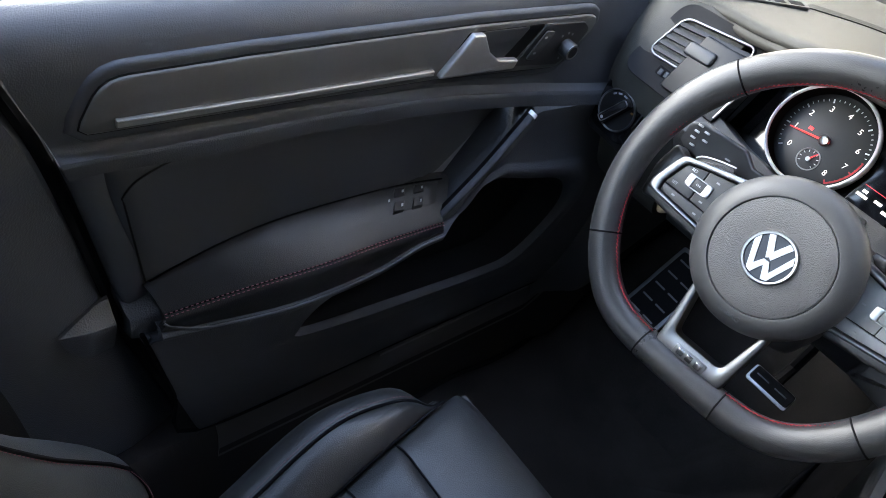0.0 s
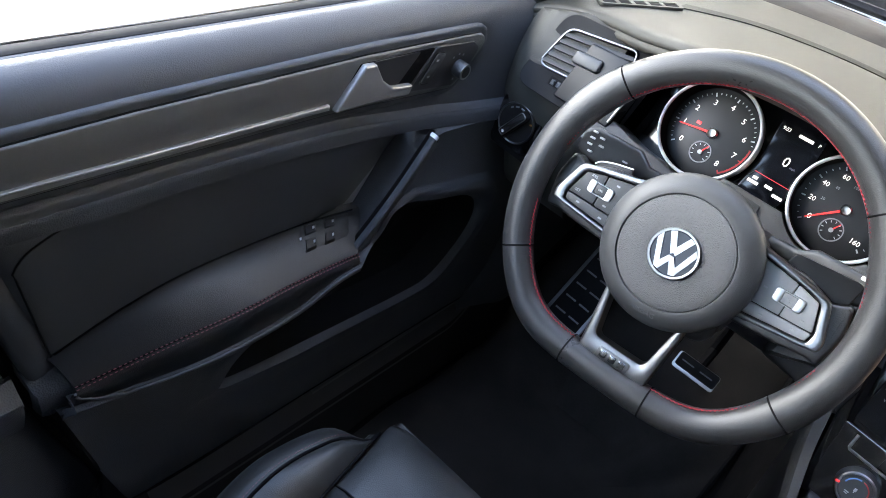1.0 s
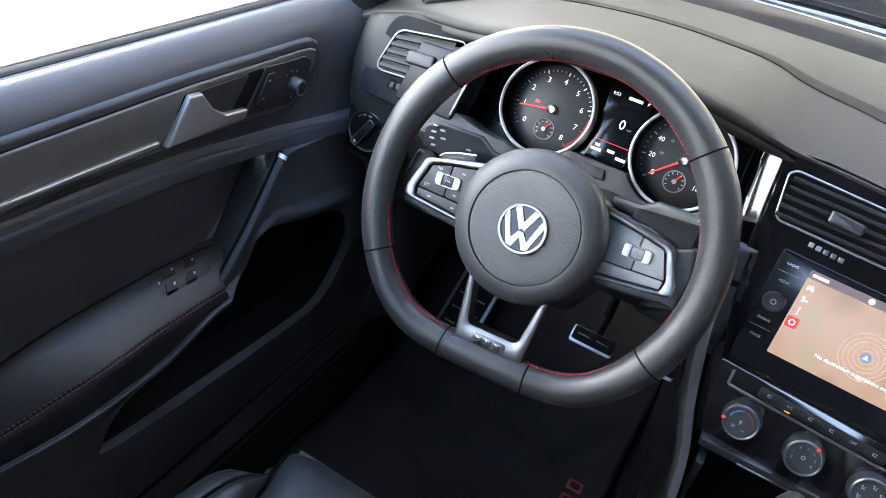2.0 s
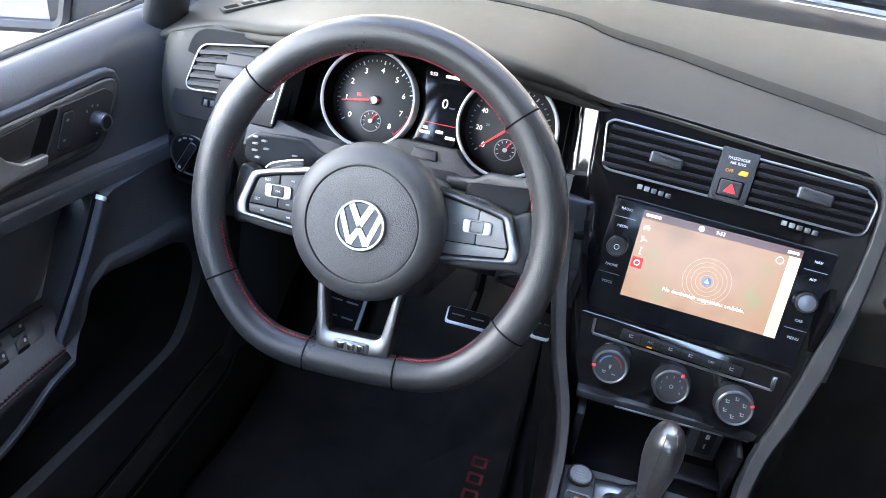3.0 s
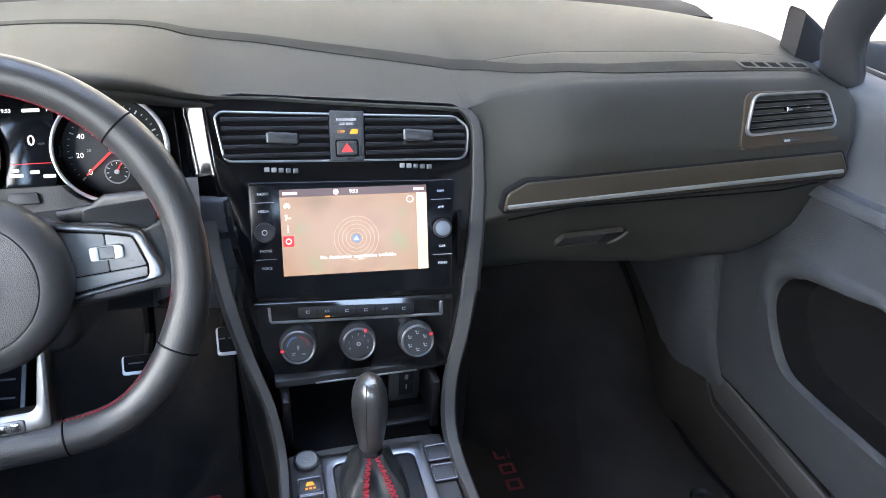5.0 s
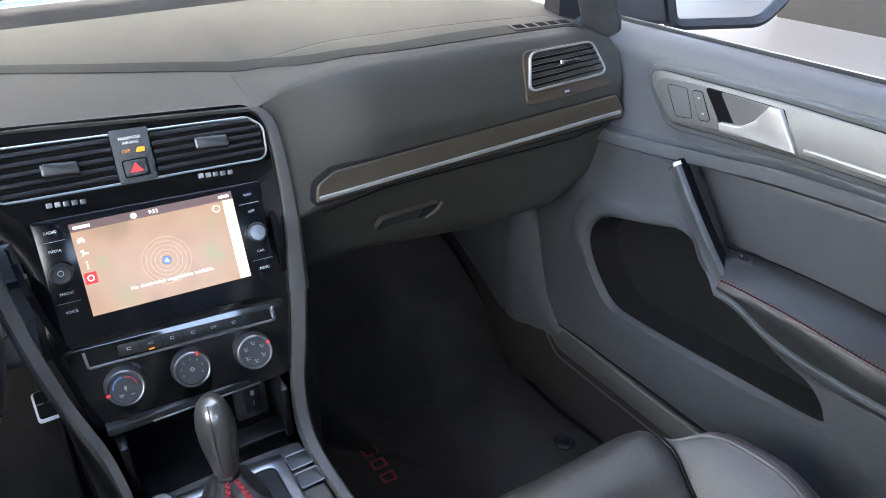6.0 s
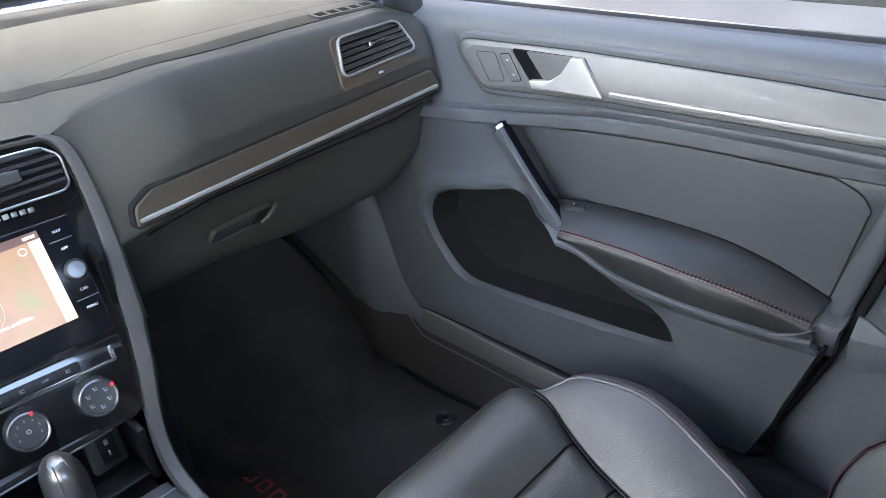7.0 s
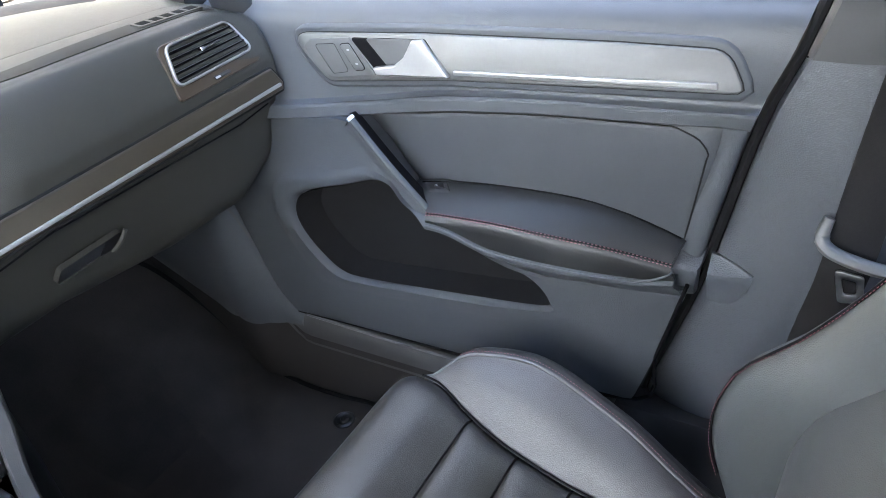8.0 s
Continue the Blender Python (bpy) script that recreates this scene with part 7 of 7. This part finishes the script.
# ---------------------------------------------------------------- seats
def seat(s):
    """Front seat in local axes: x outwards (towards the door), y forwards, origin on the floor under the cushion."""
    cx = 0.352
    side = "passenger" if s > 0 else "driver"
    t = thing("front_seat", pose(0, 0, 0), "black leather front seat with bolsters coloured as lit, and red piping" if s > 0 else "black leather front seat with red-stitched side bolsters", "seat", group="front seats")

    def P(x, y, z):
        return Vector((s * (cx + x), y, z))

    def top_z(y):
        """Height of the cushion's middle."""
        if s < 0:
            return interp([(-0.62, 0.280), (-0.56, 0.292), (-0.40, 0.325), (-0.33, 0.343), (-0.26, 0.358), (-0.20, 0.358), (-0.145, 0.354)], y)
        return interp([(-0.62, 0.270), (-0.56, 0.280), (-0.40, 0.303), (-0.33, 0.317), (-0.26, 0.333), (-0.20, 0.350), (-0.145, 0.352)], y)

    def inner_x(y):
        """Half width of the middle panel on the door side."""
        if s < 0:
            return interp([(-0.62, 0.085), (-0.40, 0.106), (-0.343, 0.113), (-0.262, 0.125), (-0.195, 0.137), (-0.14, 0.147)], y)
        return interp([(-0.62, 0.060), (-0.40, 0.070), (-0.31, 0.082), (-0.25, 0.100), (-0.195, 0.120), (-0.14, 0.124)], y)

    # middle panels: front roll and cross channels
    cuts = [-0.145, -0.260, -0.329, -0.398, -0.466, -0.56]
    for k, (a, b) in enumerate(zip(cuts, cuts[1:])):
        rows = []
        for i in range(17):
            w = i / 16
            y = a + (b - a) * w
            row = []
            for j in range(21):
                u = -1 + 2 * j / 20
                hx = inner_x(y)
                x = u * hx if u > 0 else u * hx
                puff = (0.007 if k else 0.004) * (1 - abs(2 * w - 1) ** 3) * (1 - abs(u) ** 6)
                z = top_z(y) + puff - 0.010 * (1 - abs(u) ** 2) * 0.4
                roll = 0.26 if s > 0 else 0.18
                if k == 0 and w < roll:
                    q = 1 - w / roll
                    z -= (0.038 if s > 0 else 0.028) * q ** 3
                    y2 = y + 0.018 * q * (1 - 0.5 * max(0.0, u * 1.0) ** 4)
                else:
                    y2 = y
                row.append(P(x, y2, z - 0.008 * (max(0, abs(u) - 0.80) / 0.20) ** 2))
            rows.append(row)
        part("cushion_panel", sheet(rows, thick=(0, 0, -0.03)), LEATHER, t, "smooth black leather cushion panel" if k == 0 else "")
        if k:
            seam = [P(inner_x(a) * (-1 + i / 10), a, top_z(a) + 0.0005 - 0.008 * (max(0, abs(-1 + i / 10) - 0.80) / 0.20) ** 2) for i in range(21)]
            part("cushion_seam", tube(seam, 0.0014, 6), BLACK, t)
    # cushion front skirt
    rows = []
    for j in range(21):
        u = -1 + 2 * j / 20
        x = u * (0.112 if s > 0 else 0.146)
        rows.append([P(x, -0.128, 0.314 if s > 0 else 0.326), P(x, -0.124, 0.28), P(x, -0.15, 0.20), P(x, -0.20, 0.12)])
    part("cushion_skirt", sheet(rows, thick=(0, -0.02, 0)), LEATHER, t)
    # side bolsters
    for d in (1, -1):
        rows_in, rows_out, ridge, low = [], [], [], []
        for i in range(33):
            w = i / 32
            y = -0.178 - 0.40 * w
            hx = inner_x(y)
            base = Vector((hx + 0.001, y, top_z(y) - 0.006))
            rx = interp([(-0.58, 0.112), (-0.52, 0.124), (-0.42, 0.150), (-0.30, 0.166), (-0.24, 0.160), (-0.20, 0.145), (-0.178, 0.124)], y)
            rx = max(rx, hx + 0.004)
            crest = Vector((rx, y, interp([(-0.58, 0.265), (-0.52, 0.288), (-0.42, 0.338), (-0.30, 0.376), (-0.24, 0.372), (-0.20, 0.358), (-0.178, 0.350)], y)))
            f = min(1, w / 0.10)
            f = f * f * (3 - 2 * f)
            crest = (base + Vector((0.004, 0, -0.006))).lerp(crest, 0.25 + 0.75 * f)
            rx = crest.x
            row = []
            for q in range(9):
                v = q / 8
                row.append(base.lerp(crest, v) + Vector((0, 0, 0.012 * math.sin(math.pi * v) * min(1, w / 0.15))))
            rows_in.append([P(d * p.x, p.y, p.z) for p in row])
            out = [crest, crest + Vector((0.012 * f, 0, 0.001 - 0.006 * (1 - f))), crest + Vector((0.026 * f, 0, -0.008 - 0.012 * (1 - f))), crest + Vector((0.036 * f, 0, -0.028)), Vector((rx + 0.042 * f, y, top_z(y) - 0.045 + 0.015 * f)), Vector((rx + 0.036, y, 0.17)), Vector((rx + 0.01, y, 0.13))]
            rows_out.append([P(d * p.x, p.y, p.z) for p in out])
            ridge.append(P(d * crest.x, crest.y, crest.z + 0.001))
            low.append(P(d * base.x, base.y, base.z + 0.004))
        # passenger bolsters take the paler leather to stand for side light
        part("bolster_face", sheet(rows_in, thick=(s * d * 0.01, 0, -0.01)), LEATHER_AS_LIT if s > 0 else LEATHER, t, "large smooth bolster face")
        part("bolster_side", sheet(rows_out, thick=(-s * d * 0.01, 0, -0.004)), LEATHER, t)
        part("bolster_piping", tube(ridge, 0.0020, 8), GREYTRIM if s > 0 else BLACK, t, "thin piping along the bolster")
        part("bolster_stitching", stitches([p + Vector((s * d * 0.005, 0, 0.0012)) for p in ridge[3:]], 0.003, 0.0012, 0.00038), REDSTITCH, t, "red stitching along the bolster")
        part("bolster_seam", tube(low, 0.0016, 6), BLACK, t)
    # seat base and rail
    part("seat_base", box((0.40, 0.40, 0.12), (s * cx, -0.40, 0.15), 0.02), SMOOTH, t, "black plastic seat base")
    part("seat_rail", box((0.03, 0.50, 0.03), (s * (cx + 0.21), -0.42, 0.06), 0.006), SATINDARK, t, "metal seat rail")
    # backrest with bolsters
    rows = []
    for i in range(33):
        w = i / 32
        z = 0.27 + 0.62 * w
        yb = interp([(0.27, -0.600), (0.376, -0.598), (0.44, -0.614), (0.51, -0.672), (0.576, -0.715), (0.70, -0.775), (0.89, -0.84)], z)
        row = []
        for j in range(41):
            u = -1 + 2 * j / 40
            au = abs(u)
            half = interp([(0, 0.205), (0.25, 0.225), (0.6, 0.225), (1, 0.15)], w) * (1.0 if s > 0 else 1.17)
            if au < 0.55:
                y = yb
            else:
                q = (au - 0.55) / 0.45
                lift = interp([(0, 0.055), (0.15, 0.078), (0.6, 0.072), (1, 0.0)], w) + (0.0 if s > 0 else 0.018)
                y = yb + lift * math.sin(math.pi * min(1, q * 1.05) ** 0.75) ** 0.8 if q * 1.05 < 1 else yb
                if q > 0.55:
                    y = max(y, yb - 0.05 * (q - 0.55)) if q < 0.9 else yb - 0.06 * (q - 0.55)
            row.append(P(u * half, y + 0.004 * math.cos(u * 3), z))
        rows.append(row)
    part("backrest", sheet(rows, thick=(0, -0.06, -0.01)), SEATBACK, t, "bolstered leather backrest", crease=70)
    for d in (1, -1):
        crest = []
        for r_ in rows[2:26]:
            c = max((r_[20:] if d * s * s > 0 else r_[:21]), key=lambda p: p.y)
            crest.append(c + Vector((0, 0.0015, 0.0)))
        part("backrest_seam", tube(crest, 0.0016, 6), BLACK, t)
        part("backrest_stitching", stitches([p + Vector((-d * s * 0.004, 0.001, 0)) for p in crest], 0.003, 0.0012, 0.00038, side=(0, 0, 1)), REDSTITCH, t, "red stitching along the backrest bolster")


seat(1)
seat(-1)


# ---------------------------------------------------------------- footwells
def floor_mat(s):
    t = thing("floor_mat", pose(0, 0, 0), "black pile floor mat with red embroidered bars", "floor mat", group="floor mats")
    loop = smooth_line([Vector(p) for p in ((0.165, -0.14), (0.165, 0.10), (0.165, 0.36), (0.165, 0.58), (0.20, 0.63), (0.40, 0.64), (0.59, 0.62), (0.645, 0.50), (0.648, 0.34), (0.640, 0.24), (0.641, 0.16), (0.648, 0.09), (0.645, 0.0), (0.635, -0.13), (0.40, -0.15))], 120, closed=True)

    def z(y):
        return 0.036 + 0.88 * max(0.0, y - 0.34)

    bm = bmesh.new()
    cen = Vector((0.39, 0.14))
    rings = [[Vector((s * p.lerp(cen, v).x, p.lerp(cen, v).y, z(p.lerp(cen, v).y) + h)) for p in loop] for v, h in ((0, -0.012), (0, 0.0), (0.03, 0.004), (0.3, 0.004), (0.6, 0.004), (0.9, 0.004))]
    bridge(bm, rings, cap_last=True)
    part("carpet_field", bm, MAT, t)
    part("bound_edge", tube([Vector((s * p.x, p.y, z(p.y) + 0.002)) for p in loop], 0.005, 8, closed=True), BLACK, t, "black bound edge")
    for k in range(3):
        b = part("embroidered_bar", band(rect(0.028, 0.024, 0.004), rect(0.017, 0.014, 0.002), 0, 0.0010, 0.0005), REDPRINT, t, "red embroidered bar")
        b.matrix_local = pose(s * 0.215 if s < 0 else 0.285, 0.285 - 0.036 * k, z(0.25) + 0.004)
    for x, y in ((0.592, 0.115),) if s > 0 else ():
        c = part("fixing_clip", lathe([(0.020, 0.0), (0.020, 0.004), (0.016, 0.006), (0.012, 0.003), (0.008, 0.003), (0.006, 0.006), (0.0, 0.006)], 28), SLAT, t, "round plastic fixing clip")
        c.matrix_local = pose(s * x, y, z(y) + 0.003)


floor_mat(1)
floor_mat(-1)


def pedals():
    for name, label, x, y, zc, w, h, tilt in (("brake_pedal", "brushed metal brake pedal with rubber inserts", -0.290, 0.385, 0.262, 0.076, 0.030, 50), ("accelerator_pedal", "brushed metal accelerator pedal with rubber inserts", -0.165, 0.345, 0.318, 0.031, 0.044, 55)):
        t = thing(name, pose(x, y, zc, tilt, 0, 0), label, "pedal", group="pedals")
        part("plate", slab(rect(w, h, 0.006), -0.004, 0.0012, 0.001), SATIN, t, "metal plate")
        part("rubber_pad", slab(rect(w - 0.004, h - 0.006, 0.005, 0.001, 0.0025), -0.001, 0.0022, 0.001), GAP, t, "black rubber pad")
        for k in (-1, 1):
            part("grip_line", slab(rect(w * 0.30, 0.0024, 0.001, k * w * 0.22, h * 0.10), 0.001, 0.0030, 0.0006), PEDAL, t)
        part("arm", tube([(0, 0, -0.004), (0, 0.05, -0.05), (0, 0.2, -0.02)], 0.009, 8), BLACK, t)
    t = thing("footrest", pose(-0.532, 0.45, 0.195, 45, 0, -4), "brushed metal footrest plate with rubber ribs", "footrest")
    part("plate", slab(rect(0.085, 0.20, 0.006), -0.006, 0.0, 0.001), PEDAL, t, "dark metal plate")
    part("rubber_pad", slab(rect(0.070, 0.185, 0.006), -0.001, 0.002, 0.001), GAP, t, "black rubber pad")
    for k in range(6):
        for q in (-1, 1):
            part("grip_line", slab(rect(0.024, 0.0035, 0.0015, q * 0.016, -0.075 + 0.030 * k), 0.001, 0.0028, 0.0006), PEDAL, t)


pedals()
